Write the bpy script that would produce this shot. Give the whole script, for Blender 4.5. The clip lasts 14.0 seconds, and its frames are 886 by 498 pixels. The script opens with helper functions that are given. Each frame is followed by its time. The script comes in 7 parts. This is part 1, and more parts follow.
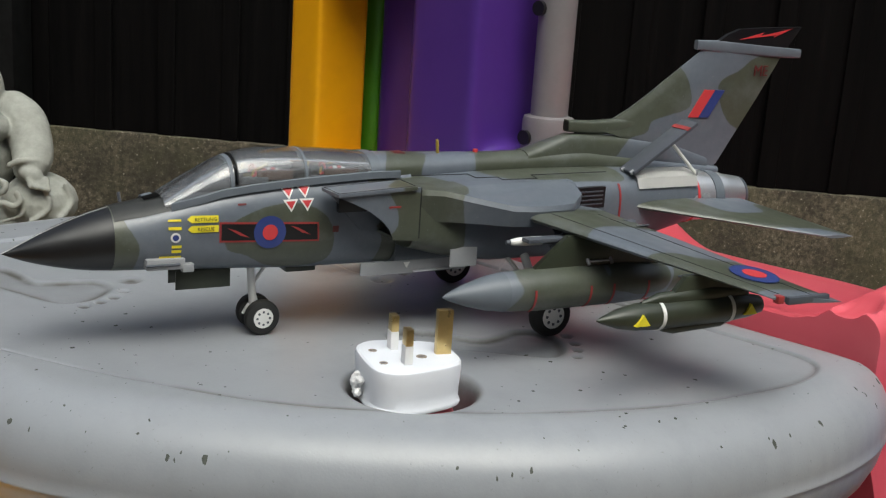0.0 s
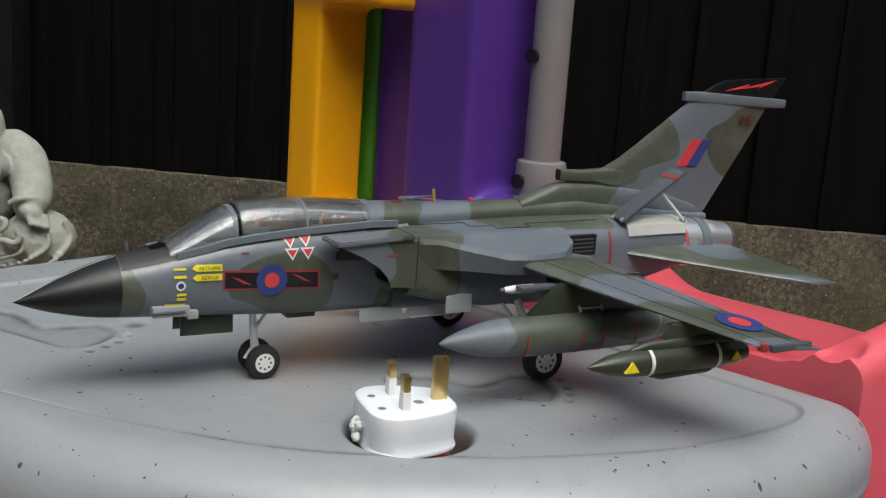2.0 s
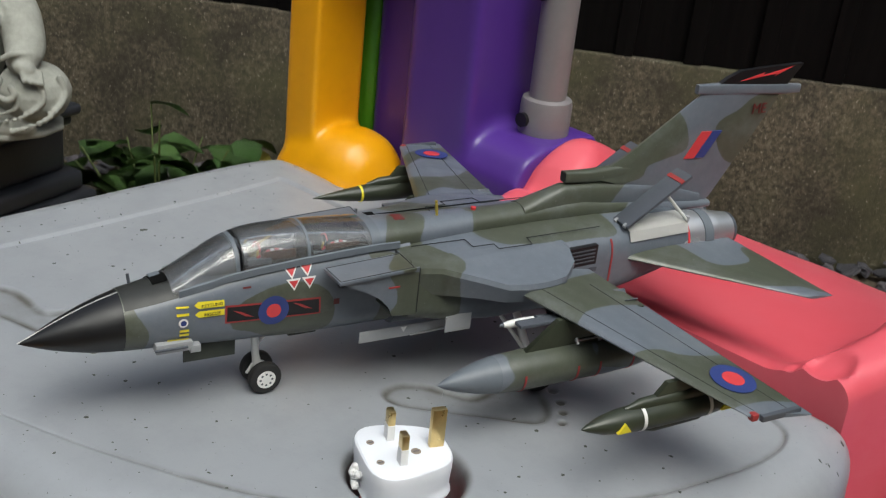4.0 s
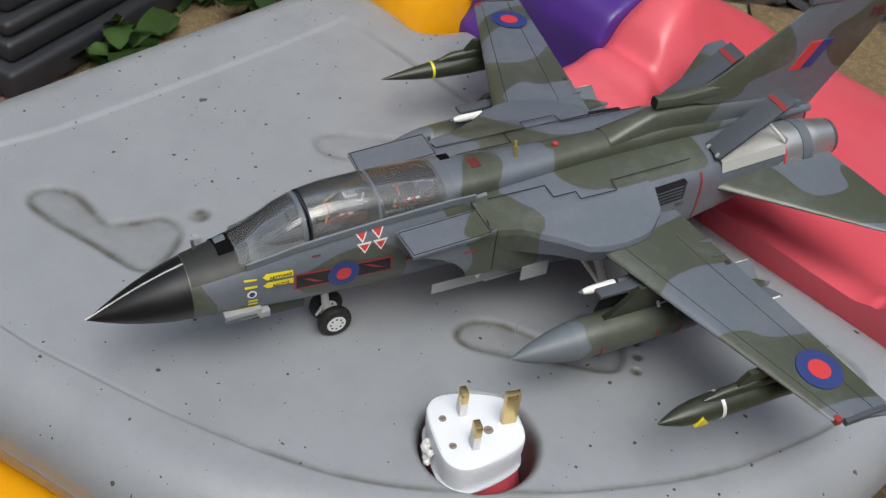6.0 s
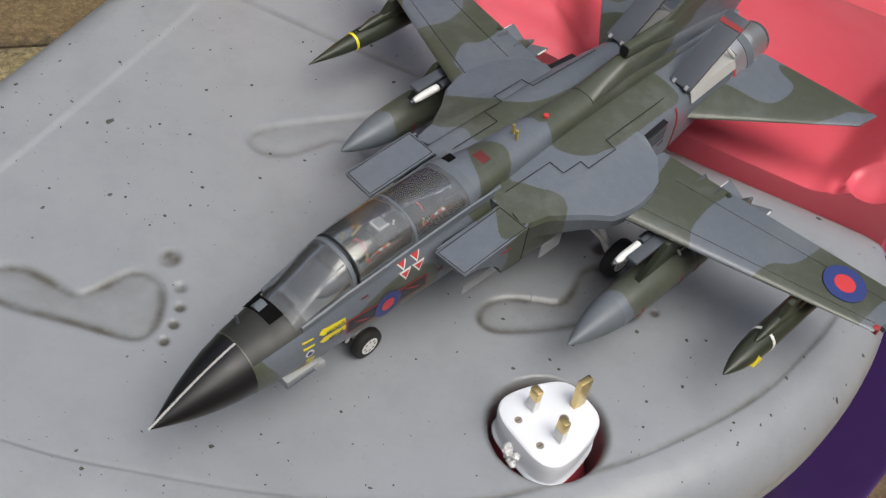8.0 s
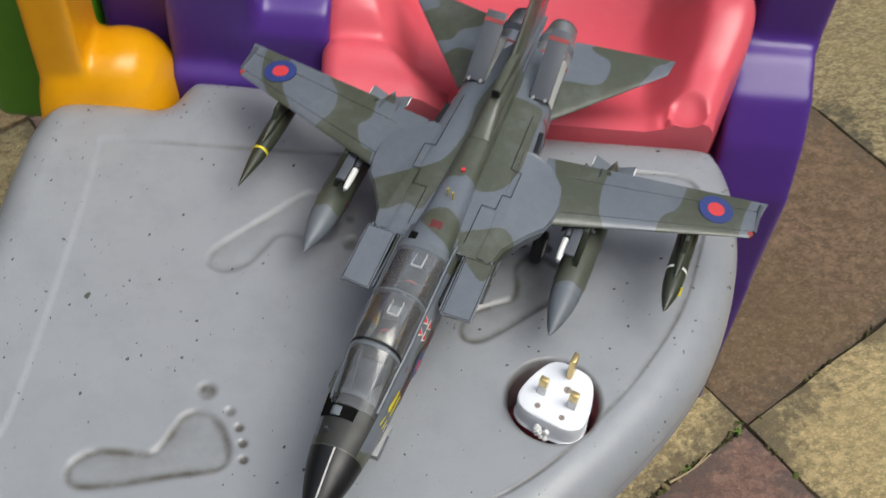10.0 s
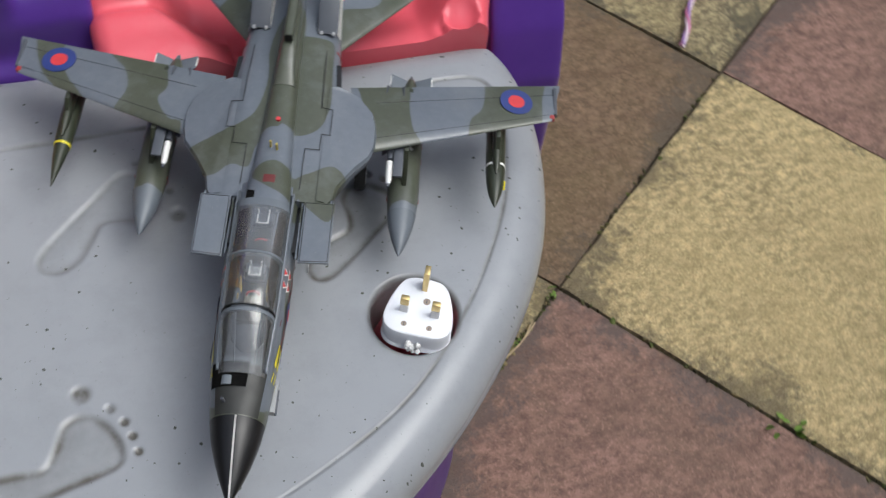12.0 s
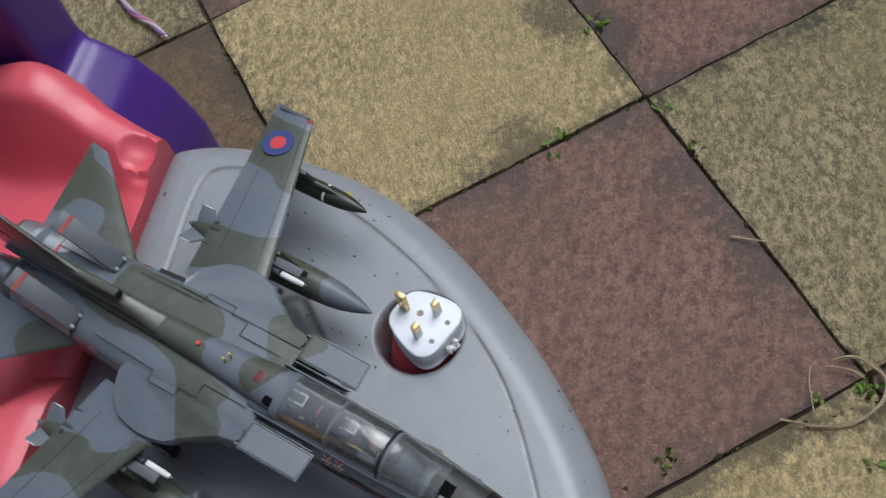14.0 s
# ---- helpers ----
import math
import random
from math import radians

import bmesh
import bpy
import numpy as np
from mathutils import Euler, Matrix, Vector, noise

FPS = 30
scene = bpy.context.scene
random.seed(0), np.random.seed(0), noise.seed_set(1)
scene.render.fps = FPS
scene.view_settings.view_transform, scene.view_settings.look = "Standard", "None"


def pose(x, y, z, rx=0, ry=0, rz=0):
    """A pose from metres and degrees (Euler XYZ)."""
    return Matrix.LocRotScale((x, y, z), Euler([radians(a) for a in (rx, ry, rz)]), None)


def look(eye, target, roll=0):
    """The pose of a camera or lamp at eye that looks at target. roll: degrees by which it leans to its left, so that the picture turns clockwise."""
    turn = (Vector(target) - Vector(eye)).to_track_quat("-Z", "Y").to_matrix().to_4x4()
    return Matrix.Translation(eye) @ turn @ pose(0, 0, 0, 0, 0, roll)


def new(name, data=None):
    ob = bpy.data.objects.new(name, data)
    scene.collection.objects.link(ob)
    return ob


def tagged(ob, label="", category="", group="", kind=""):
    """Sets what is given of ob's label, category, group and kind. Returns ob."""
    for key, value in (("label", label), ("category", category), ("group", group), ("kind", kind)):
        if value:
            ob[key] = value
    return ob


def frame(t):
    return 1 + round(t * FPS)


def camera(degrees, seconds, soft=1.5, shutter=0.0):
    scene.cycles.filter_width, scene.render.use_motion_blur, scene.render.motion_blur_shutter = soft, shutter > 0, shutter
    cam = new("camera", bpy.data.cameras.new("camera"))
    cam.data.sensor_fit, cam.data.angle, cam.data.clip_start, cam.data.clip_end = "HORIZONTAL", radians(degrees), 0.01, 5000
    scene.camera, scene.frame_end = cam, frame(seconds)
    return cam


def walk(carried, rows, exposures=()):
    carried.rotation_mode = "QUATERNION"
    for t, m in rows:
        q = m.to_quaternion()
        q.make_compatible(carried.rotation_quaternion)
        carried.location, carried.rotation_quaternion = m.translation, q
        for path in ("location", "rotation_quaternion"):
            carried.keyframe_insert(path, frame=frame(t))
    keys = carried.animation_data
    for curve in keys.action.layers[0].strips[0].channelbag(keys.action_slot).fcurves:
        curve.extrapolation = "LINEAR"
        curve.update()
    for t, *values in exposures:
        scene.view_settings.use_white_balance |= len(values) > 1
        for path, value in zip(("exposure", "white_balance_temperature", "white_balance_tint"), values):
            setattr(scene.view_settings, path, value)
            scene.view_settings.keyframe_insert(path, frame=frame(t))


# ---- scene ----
cam = camera(41.50, 14.0, soft=1.25, shutter=0.3)
PATH = [
    (0, (0.16225, 0.08908, 0.20606), (0.04630, 1.05259, -0.03519), 3.87),
    (0.5, (0.15809, 0.08958, 0.20129), (0.04095, 1.05421, -0.03486), 4.19),
    (1, (0.15390, 0.08962, 0.20293), (0.04093, 1.05490, -0.03260), 4.24),
    (1.5, (0.15658, 0.08231, 0.21273), (0.04139, 1.04973, -0.01272), 4.29),
    (2, (0.16207, 0.07050, 0.22045), (0.04954, 1.04036, 0.00432), 4.01),
    (2.5, (0.15652, 0.06040, 0.22569), (0.04351, 1.03073, 0.01194), 4.21),
    (2.7, (0.15662, 0.05795, 0.23087), (0.04317, 1.02804, 0.01627), 4.62),
    (4.8, (0.13166, 0.17303, 0.47067), (0.06260, 0.99471, -0.09508), 7.00),
    (5, (0.13158, 0.18285, 0.48508), (0.05932, 0.98825, -0.10323), 7.01),
    (5.5, (0.11254, 0.19298, 0.48464), (0.04944, 0.97345, -0.13736), 7.82),
    (6, (0.09681, 0.23843, 0.49169), (0.01938, 0.96915, -0.18658), 7.25),
    (6.5, (0.08329, 0.30418, 0.50040), (0.01499, 0.98580, -0.22811), 8.40),
    (7, (0.04492, 0.33061, 0.49869), (0.06809, 0.99702, -0.24653), 9.80),
    (7.5, (-0.03581, 0.31326, 0.51102), (0.09270, 0.95844, -0.24213), 11.99),
    (7.7, (-0.05172, 0.31062, 0.51881), (0.09658, 0.95149, -0.23438), 11.15),
    (9.8, (-0.21434, 0.36626, 0.67384), (0.12048, 0.84628, -0.13701), 5.93),
    (10, (-0.22407, 0.35496, 0.70146), (0.13623, 0.83371, -0.09915), 5.10),
    (10.5, (-0.24881, 0.33947, 0.72957), (0.14723, 0.82917, -0.04719), 4.60),
    (11, (-0.26833, 0.32893, 0.72934), (0.12768, 0.80458, -0.05611), 4.20),
    (11.5, (-0.28019, 0.33563, 0.72822), (0.14690, 0.74778, -0.07660), 8.18),
    (12, (-0.27392, 0.39634, 0.72989), (0.20299, 0.68163, -0.10148), 9.35),
    (12.3, (-0.28722, 0.43493, 0.75470), (0.21518, 0.64414, -0.08424), 6.61),
    (12.5, (-0.31274, 0.45156, 0.77799), (0.23637, 0.60143, -0.04421), 3.95),
    (13, (-0.30633, 0.49076, 0.73928), (0.16151, 0.62330, -0.13454), -12.79),
    (13.2, (-0.30174, 0.49913, 0.73685), (0.16838, 0.59908, -0.14007), -15.06),
    (13.5, (-0.30527, 0.55555, 0.74878), (0.17596, 0.56490, -0.12777), -15.89),
    (14, (-0.29983, 0.65142, 0.77111), (0.19727, 0.57592, -0.09329), -16.04),
]
EXPOSURES = ((0.0, 0.16, 6350, 3), (2.5, 0.18, 6350, 3), (5.0, 0.08, 6300, 4), (6.0, 0.04, 6300, 6), (7.5, 0.06, 6500, 8), (10.5, 0.12, 6350, 6), (11.5, 0.12, 6250, 7), (12.3, 0.10, 6000, 7), (13.0, -0.18, 5800, 7), (13.5, -0.24, 5800, 7), (14.0, -0.28, 5800, 7))
walk(cam, [(t, look(eye, target, roll)) for t, eye, target, roll in PATH], EXPOSURES)

# ---- light: bright overcast sky over a back garden ----
world = bpy.data.worlds.new("sky")
scene.world = world
world.use_nodes = True
_n = world.node_tree.nodes
sky = _n.new("ShaderNodeTexSky")
sky.sky_type = "NISHITA"
sky.sun_disc = False
sky.sun_elevation, sky.sun_rotation = radians(62), radians(153)
sky.air_density, sky.dust_density, sky.ozone_density = 1.0, 6.0, 1.0
_hsv = _n.new("ShaderNodeHueSaturation")
_hsv.inputs["Saturation"].default_value = 0.62
world.node_tree.links.new(sky.outputs[0], _hsv.inputs["Color"])
world.node_tree.links.new(_hsv.outputs[0], _n["Background"].inputs[0])
_n["Background"].inputs[1].default_value = 0.15
sun = new("sun", bpy.data.lights.new("sun", "SUN"))
sun.data.energy, sun.data.angle, sun.data.color = 1.65, radians(48), (1.0, 0.97, 0.93)
sun.matrix_basis = look((0.70, -0.30, 2.5), (0.15, 0.8, 0))

# ---- frames of reference ----
# the platform: x along its slide edge, y away from the camera's first stand, z up from the deck
DECK = Matrix.Translation((-0.103, 1.079, 0)) @ Matrix.Rotation(math.atan2(-0.585, 0.811), 4, "Z")
# the model aircraft: x aft from the nose, y to starboard, z up from the deck
JET = Matrix.Translation((-0.1169, 0.6090, 0)) @ Matrix.Rotation(radians(36.27), 4, "Z")
GROUND = -0.46
FENCE_Y = 2.1


# ---- materials ----
class Mat:
    """A small builder for node materials."""

    def __init__(self, name):
        self.m = bpy.data.materials.new(name)
        self.m.use_nodes = True
        self.t = self.m.node_tree
        self.b = self.t.nodes["Principled BSDF"]
        self.co = self.t.nodes.new("ShaderNodeTexCoord").outputs["Object"]

    def node(self, kind, **ins):
        n = self.t.nodes.new("ShaderNode" + kind)
        for k, v in ins.items():
            self.put(n.inputs[k.replace("_", " ")], v)
        return n

    def put(self, sock, v):
        if hasattr(v, "links"):
            self.t.links.new(v, sock)
        elif isinstance(v, tuple) and len(v) == 3 and sock.type == "RGBA":
            sock.default_value = (*v, 1)
        else:
            sock.default_value = v

    def noise(self, scale, detail=4.0, rough=0.55, co=None):
        n = self.node("TexNoise", Scale=scale, Detail=detail, Roughness=rough)
        self.put(n.inputs["Vector"], co or self.co)
        return n.outputs["Fac"]

    def ramp(self, fac, *stops):
        n = self.t.nodes.new("ShaderNodeValToRGB")
        self.put(n.inputs[0], fac)
        e = n.color_ramp.elements
        while len(e) < len(stops):
            e.new(0.5)
        for el, (p, c) in zip(e, stops):
            el.position = p
            el.color = (*c, 1) if isinstance(c, tuple) else (c, c, c, 1)
        return n.outputs[0]

    def mix(self, fac, a, b, how="MIX"):
        n = self.t.nodes.new("ShaderNodeMix")
        n.data_type, n.blend_type = "RGBA", how
        self.put(n.inputs[0], fac)
        self.put(n.inputs[6], a)
        self.put(n.inputs[7], b)
        return n.outputs[2]

    def math(self, op, a, b=0.0, c=0.0):
        n = self.t.nodes.new("ShaderNodeMath")
        n.operation = op
        for s, v in zip(n.inputs, (a, b, c)):
            self.put(s, v)
        return n.outputs[0]

    def bump(self, height, strength, distance):
        n = self.node("Bump", Strength=strength, Distance=distance, Height=height)
        self.put(self.b.inputs["Normal"], n.outputs[0])

    def done(self, color, rough=0.5, metal=0.0, spec=0.5):
        self.put(self.b.inputs["Base Color"], color)
        self.put(self.b.inputs["Roughness"], rough)
        self.put(self.b.inputs["Metallic"], metal)
        self.put(self.b.inputs["Specular IOR Level"], spec)
        return self.m


def plastic(name, color, rough=0.38, faded=0.12, grain=900.0, dirt=0.0, mottle=0.10, grime_shade=False):
    """Moulded polyethylene: faintly grained, sun-faded, a little grubby."""
    k = Mat(name)
    pale = tuple(c + (0.6 - c) * faded for c in color)
    dark = tuple(c * (1 - mottle) for c in color)
    col = k.mix(k.ramp(k.noise(5, 4), (0.3, 0.0), (0.75, 1.0)), color, pale)
    col = k.mix(k.ramp(k.noise(30, 6, 0.7), (0.45, 0.0), (0.75, 0.8)), col, dark)
    if dirt:
        col = k.mix(k.ramp(k.noise(14, 8, 0.75), (0.55, 0.0), (0.8, dirt)), col, (0.12, 0.11, 0.09))
        col = k.mix(k.ramp(k.noise(330, 3, 0.7), (0.66, 0.0), (0.74, 0.55)), col, (0.13, 0.13, 0.125))
    if grime_shade:
        # dust in the moulded hollows, and the deck groove's shade put into colour
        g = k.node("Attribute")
        g.attribute_name = "grime_shade"
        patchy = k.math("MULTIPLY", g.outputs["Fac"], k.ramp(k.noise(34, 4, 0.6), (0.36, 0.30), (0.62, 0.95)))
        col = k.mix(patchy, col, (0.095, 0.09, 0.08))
    r = k.ramp(k.noise(25, 3), (0.3, rough - 0.02), (0.7, rough + 0.03))
    k.bump(k.mix(0.93, k.noise(60, 4), k.noise(grain, 2)), 0.14, 0.0004)
    return k.done(col, r, 0.0, 0.5)


def paint(name, color, rough=0.45, vary=0.15, metal=0.0, scale=120.0):
    k = Mat(name)
    a = tuple(min(1, c * (1 + vary)) for c in color)
    b = tuple(c * (1 - vary) for c in color)
    col = k.mix(k.noise(scale, 5, 0.65), b, a)
    k.bump(k.noise(scale * 5, 3), 0.02 if metal > 0.5 else 0.12, 0.0002)
    return k.done(col, k.ramp(k.noise(scale * 0.7, 3), (0.3, max(0.02, rough - 0.07)), (0.7, rough + 0.07)), metal)


# camouflage: wavy dark-green patches over dark sea grey, in the aircraft's own coordinates
def camo(name, blobs, axes):
    """blobs: (a, b, radius along a, radius along b, slant in degrees) in the plane of the two axes."""
    k = Mat(name)
    wob = k.node("TexNoise", Scale=40.0, Detail=1.0)
    k.put(wob.inputs["Vector"], k.co)
    sep = k.node("SeparateXYZ", Vector=k.co)
    p, q = sep.outputs[axes[0]], sep.outputs[axes[1]]
    d = None
    for a, b, ra, rb, slant in blobs:
        ca, sa = math.cos(radians(slant)), math.sin(radians(slant))
        da, db = k.math("SUBTRACT", p, a), k.math("SUBTRACT", q, b)
        u = k.math("MULTIPLY_ADD", da, ca / ra, k.math("MULTIPLY", db, sa / ra))
        v = k.math("MULTIPLY_ADD", da, -sa / rb, k.math("MULTIPLY", db, ca / rb))
        s = k.math("SQRT", k.math("ADD", k.math("MULTIPLY", u, u), k.math("MULTIPLY", v, v)))
        d = s if d is None else k.math("SMOOTH_MIN", d, s, 0.18)
    d = k.math("ADD", d, k.math("MULTIPLY_ADD", wob.outputs["Fac"], 0.95, -0.475))
    mask = k.ramp(d, (0.955, 1.0), (1.0, 0.0))
    grain = k.noise(160, 6, 0.7)
    grey = k.mix(grain, (0.100, 0.117, 0.142), (0.150, 0.170, 0.200))
    green = k.mix(grain, (0.050, 0.058, 0.042), (0.084, 0.092, 0.068))
    col = k.mix(mask, grey, green)
    # rubbed and dusty areas
    col = k.mix(k.ramp(k.noise(28, 7, 0.7), (0.52, 0.0), (0.8, 0.35)), col, (0.20, 0.21, 0.21))
    k.bump(k.noise(700, 3), 0.1, 0.00015)
    return k.done(col, k.ramp(k.noise(60, 4), (0.3, 0.285), (0.7, 0.40)), 0.0, 0.6)


def camo_by_patch(name):
    """Sea grey with green where the skin lies inside a painted patch."""
    k = Mat(name)
    at = k.node("Attribute")
    at.attribute_name = "patch"
    d = k.math("MULTIPLY_ADD", k.noise(420, 3), 0.0010, at.outputs["Fac"])
    mask = k.ramp(k.math("MULTIPLY_ADD", d, 100.0, 0.5), (0.52, 1.0), (0.58, 0.0))
    grain = k.noise(160, 6, 0.7)
    grey = k.mix(grain, (0.094, 0.110, 0.134), (0.145, 0.165, 0.195))
    green = k.mix(grain, (0.050, 0.057, 0.041), (0.085, 0.093, 0.068))
    col = k.mix(mask, grey, green)
    # rubbed and dusty areas
    col = k.mix(k.ramp(k.noise(28, 7, 0.7), (0.50, 0.0), (0.76, 0.42)), col, (0.20, 0.215, 0.225))
    col = k.mix(k.ramp(k.noise(500, 3, 0.7), (0.68, 0.0), (0.74, 0.4)), col, (0.30, 0.31, 0.31))
    k.bump(k.noise(700, 3), 0.1, 0.00015)
    return k.done(col, k.ramp(k.noise(60, 4), (0.3, 0.285), (0.7, 0.40)), 0.0, 0.6)


# painted green patches as closed wavy outlines: upper surfaces in x, y; sides and fin in x, z
TOP_PATCHES = (
    ((0.372, 0.008), (0.338, 0.015), (0.313, 0.013), (0.295, 0.014), (0.278, 0.018), (0.269, 0.025), (0.259, 0.040), (0.249, 0.056), (0.239, 0.066), (0.229, 0.060), (0.221, 0.049), (0.222, 0.038), (0.231, 0.029), (0.229, 0.017), (0.246, 0.014), (0.257, 0.007), (0.262, -0.003), (0.30, -0.006), (0.372, -0.008)),
    ((0.215, 0.012), (0.224, 0.009), (0.229, -0.001), (0.225, -0.011), (0.217, -0.016), (0.199, -0.018), (0.202, -0.009), (0.207, 0.002)),
    ((0.350, -0.006), (0.353, -0.023), (0.350, -0.031), (0.328, -0.032), (0.294, -0.034), (0.280, -0.032), (0.268, -0.028), (0.260, -0.019), (0.259, -0.009), (0.265, -0.002), (0.280, 0.0), (0.32, 0.0)),
    ((0.220, -0.015), (0.229, -0.026), (0.237, -0.041), (0.227, -0.051), (0.211, -0.050), (0.200, -0.046), (0.189, -0.041), (0.197, -0.029), (0.206, -0.020)),
)
WING_PATCHES = (
    ((0.37, -0.19), (0.334, -0.19), (0.30, -0.187), (0.27, -0.16), (0.27, -0.132), (0.288, -0.134), (0.305, -0.136), (0.317, -0.144), (0.338, -0.146), (0.37, -0.145)),
    ((0.34, -0.088), (0.324, -0.090), (0.309, -0.090), (0.287, -0.094), (0.273, -0.102), (0.25, -0.105), (0.24, -0.067), (0.259, -0.067), (0.284, -0.064), (0.31, -0.055), (0.34, -0.05)),
    ((0.36, 0.191), (0.346, 0.191), (0.319, 0.181), (0.301, 0.166), (0.28, 0.150), (0.275, 0.140), (0.291, 0.143), (0.314, 0.161), (0.331, 0.167), (0.351, 0.171), (0.37, 0.172), (0.375, 0.19)),
    ((0.345, 0.133), (0.335, 0.130), (0.323, 0.120), (0.303, 0.115), (0.283, 0.122), (0.27, 0.128), (0.24, 0.09), (0.25, 0.068), (0.260, 0.070), (0.274, 0.071), (0.276, 0.080), (0.294, 0.091), (0.307, 0.086), (0.329, 0.090), (0.345, 0.092)),
)
TAIL_PATCHES = (
    ((0.46, 0.091), (0.448, 0.085), (0.440, 0.093), (0.425, 0.10), (0.395, 0.08), (0.403, 0.078), (0.408, 0.073), (0.412, 0.062), (0.425, 0.059), (0.437, 0.045), (0.46, 0.04), (0.48, 0.08)),
    ((0.402, 0.040), (0.404, 0.054), (0.394, 0.063), (0.386, 0.075), (0.36, 0.05), (0.355, 0.028), (0.385, 0.030)),
    ((0.452, -0.046), (0.444, -0.046), (0.439, -0.060), (0.419, -0.062), (0.408, -0.055), (0.401, -0.034), (0.392, -0.028), (0.37, -0.03), (0.355, -0.04), (0.40, -0.075), (0.437, -0.090), (0.453, -0.094), (0.463, -0.102), (0.475, -0.10)),
)
SIDE_PATCHES = (
    ((0.045, 0.082), (0.0545, 0.078), (0.0570, 0.0678), (0.0633, 0.0559), (0.0619, 0.0443), (0.062, 0.030), (0.045, 0.03)),
    ((0.1071, 0.0532), (0.1098, 0.0651), (0.1188, 0.0706), (0.1311, 0.0746), (0.1468, 0.0754), (0.1599, 0.0703), (0.167, 0.059), (0.1644, 0.0434), (0.1482, 0.0390), (0.1321, 0.0409), (0.1194, 0.0479)),
    ((0.1880, 0.088), (0.1936, 0.0747), (0.1942, 0.0654), (0.1895, 0.0594), (0.196, 0.055), (0.1974, 0.030), (0.245, 0.030), (0.245, 0.0815), (0.21, 0.0830)),
)
FIN_PATCHES = (
    ((0.4119, 0.1468), (0.4181, 0.1361), (0.4191, 0.1234), (0.40, 0.118), (0.3891, 0.1145), (0.3856, 0.1073), (0.3727, 0.1039), (0.363, 0.0933), (0.3595, 0.0862), (0.30, 0.08), (0.28, 0.10), (0.32, 0.125), (0.37, 0.135), (0.40, 0.155)),
    ((0.4950, 0.1620), (0.4702, 0.1549), (0.4592, 0.1474), (0.4456, 0.1417), (0.442, 0.1344), (0.4492, 0.1196), (0.4605, 0.1102), (0.48, 0.11), (0.52, 0.16)),
)
M_camo = camo_by_patch("camouflage")
M_camo_tank = camo("camouflage_tank", ((0.262, 0.040, 0.030, 0.05, 0), (0.318, 0.046, 0.022, 0.010, 0), (0.35, 0.035, 0.012, 0.02, 0)), (0, 2))
M_pale = paint("pale_grey_paint", (0.30, 0.31, 0.32), 0.4, 0.12)
M_grey = paint("sea_grey_paint", (0.12, 0.138, 0.16), 0.45)
M_dkgrey = paint("dark_grey_paint", (0.070, 0.078, 0.094), 0.42)
M_green = paint("dark_green_paint", (0.032, 0.038, 0.025), 0.36, 0.3)
M_antiglare = paint("anti_glare_paint", (0.026, 0.027, 0.025), 0.5, 0.3)
M_black = paint("black_paint", (0.007, 0.007, 0.008), 0.40, 0.3)
M_rubber = paint("black_rubber", (0.015, 0.015, 0.015), 0.7, 0.3)
M_white = paint("white_paint", (0.72, 0.72, 0.70), 0.4, 0.05)
M_red = paint("red_decal", (0.55, 0.045, 0.05), 0.45, 0.08)
M_blue = paint("blue_decal", (0.028, 0.046, 0.18), 0.45, 0.1)
M_dullred = paint("dull_red_decal", (0.30, 0.035, 0.035), 0.45, 0.12)
M_darkred = paint("dark_red_decal", (0.125, 0.022, 0.022), 0.45, 0.1)
M_yellow = paint("yellow_decal", (0.72, 0.62, 0.03), 0.45, 0.08)
M_line = paint("panel_line", (0.012, 0.013, 0.014), 0.6)
M_metal = paint("bare_metal", (0.62, 0.63, 0.64), 0.36, 0.08, 0.85)
M_brass = paint("brass", (0.60, 0.46, 0.21), 0.32, 0.12, 1.0, 300)
M_dullscrew = paint("dull_screw", (0.30, 0.25, 0.21), 0.5, 0.2, 0.3, 300)
M_plug = paint("white_plastic", (0.76, 0.785, 0.84), 0.35, 0.02)
M_pinwhite = paint("pin_sleeve", (0.75, 0.75, 0.74), 0.4, 0.03)
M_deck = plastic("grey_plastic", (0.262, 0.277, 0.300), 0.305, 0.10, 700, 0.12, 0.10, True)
M_slide = plastic("red_plastic", (0.68, 0.085, 0.118), 0.30, 0.10, 900, 0.0, 0.03)
M_purple = plastic("purple_plastic", (0.070, 0.024, 0.225), 0.305, 0.02)
M_yellowp = plastic("yellow_plastic", (0.76, 0.345, 0.003), 0.30, 0.0)
M_greenp = plastic("green_plastic", (0.085, 0.30, 0.012), 0.35, 0.02)
M_tube = paint("grey_painted_tube", (0.25, 0.235, 0.24), 0.36, 0.12, 0.3, 60)


# ---- mesh helpers ----
def finish(name, bm, material, parent=None, smooth=40.0):
    bmesh.ops.recalc_face_normals(bm, faces=bm.faces)
    me = bpy.data.meshes.new(name)
    bm.to_mesh(me)
    bm.free()
    if smooth:
        me.polygons.foreach_set("use_smooth", [True] * len(me.polygons))
        me.set_sharp_from_angle(angle=radians(smooth))
    me.materials.append(material)
    ob = new(name, me)
    if parent:
        ob.parent = parent
    return ob


def part(name, bm, material, parent, label="", smooth=40.0):
    return tagged(finish(name, bm, material, parent, smooth), label)


def thing(name, m, label, category, group=""):
    ob = new(name)
    ob.empty_display_size = 0.02
    ob.matrix_basis = m
    return tagged(ob, label, category, group)


def ring_faces(bm, rings, closed=True, caps=(True, True)):
    for a, b in zip(rings, rings[1:]):
        n = len(a)
        for i in range(n if closed else n - 1):
            j = (i + 1) % n
            bm.faces.new((a[i], a[j], b[j], b[i]))
    if caps[0]:
        bm.faces.new(rings[0][::-1])
    if caps[1]:
        bm.faces.new(rings[-1])


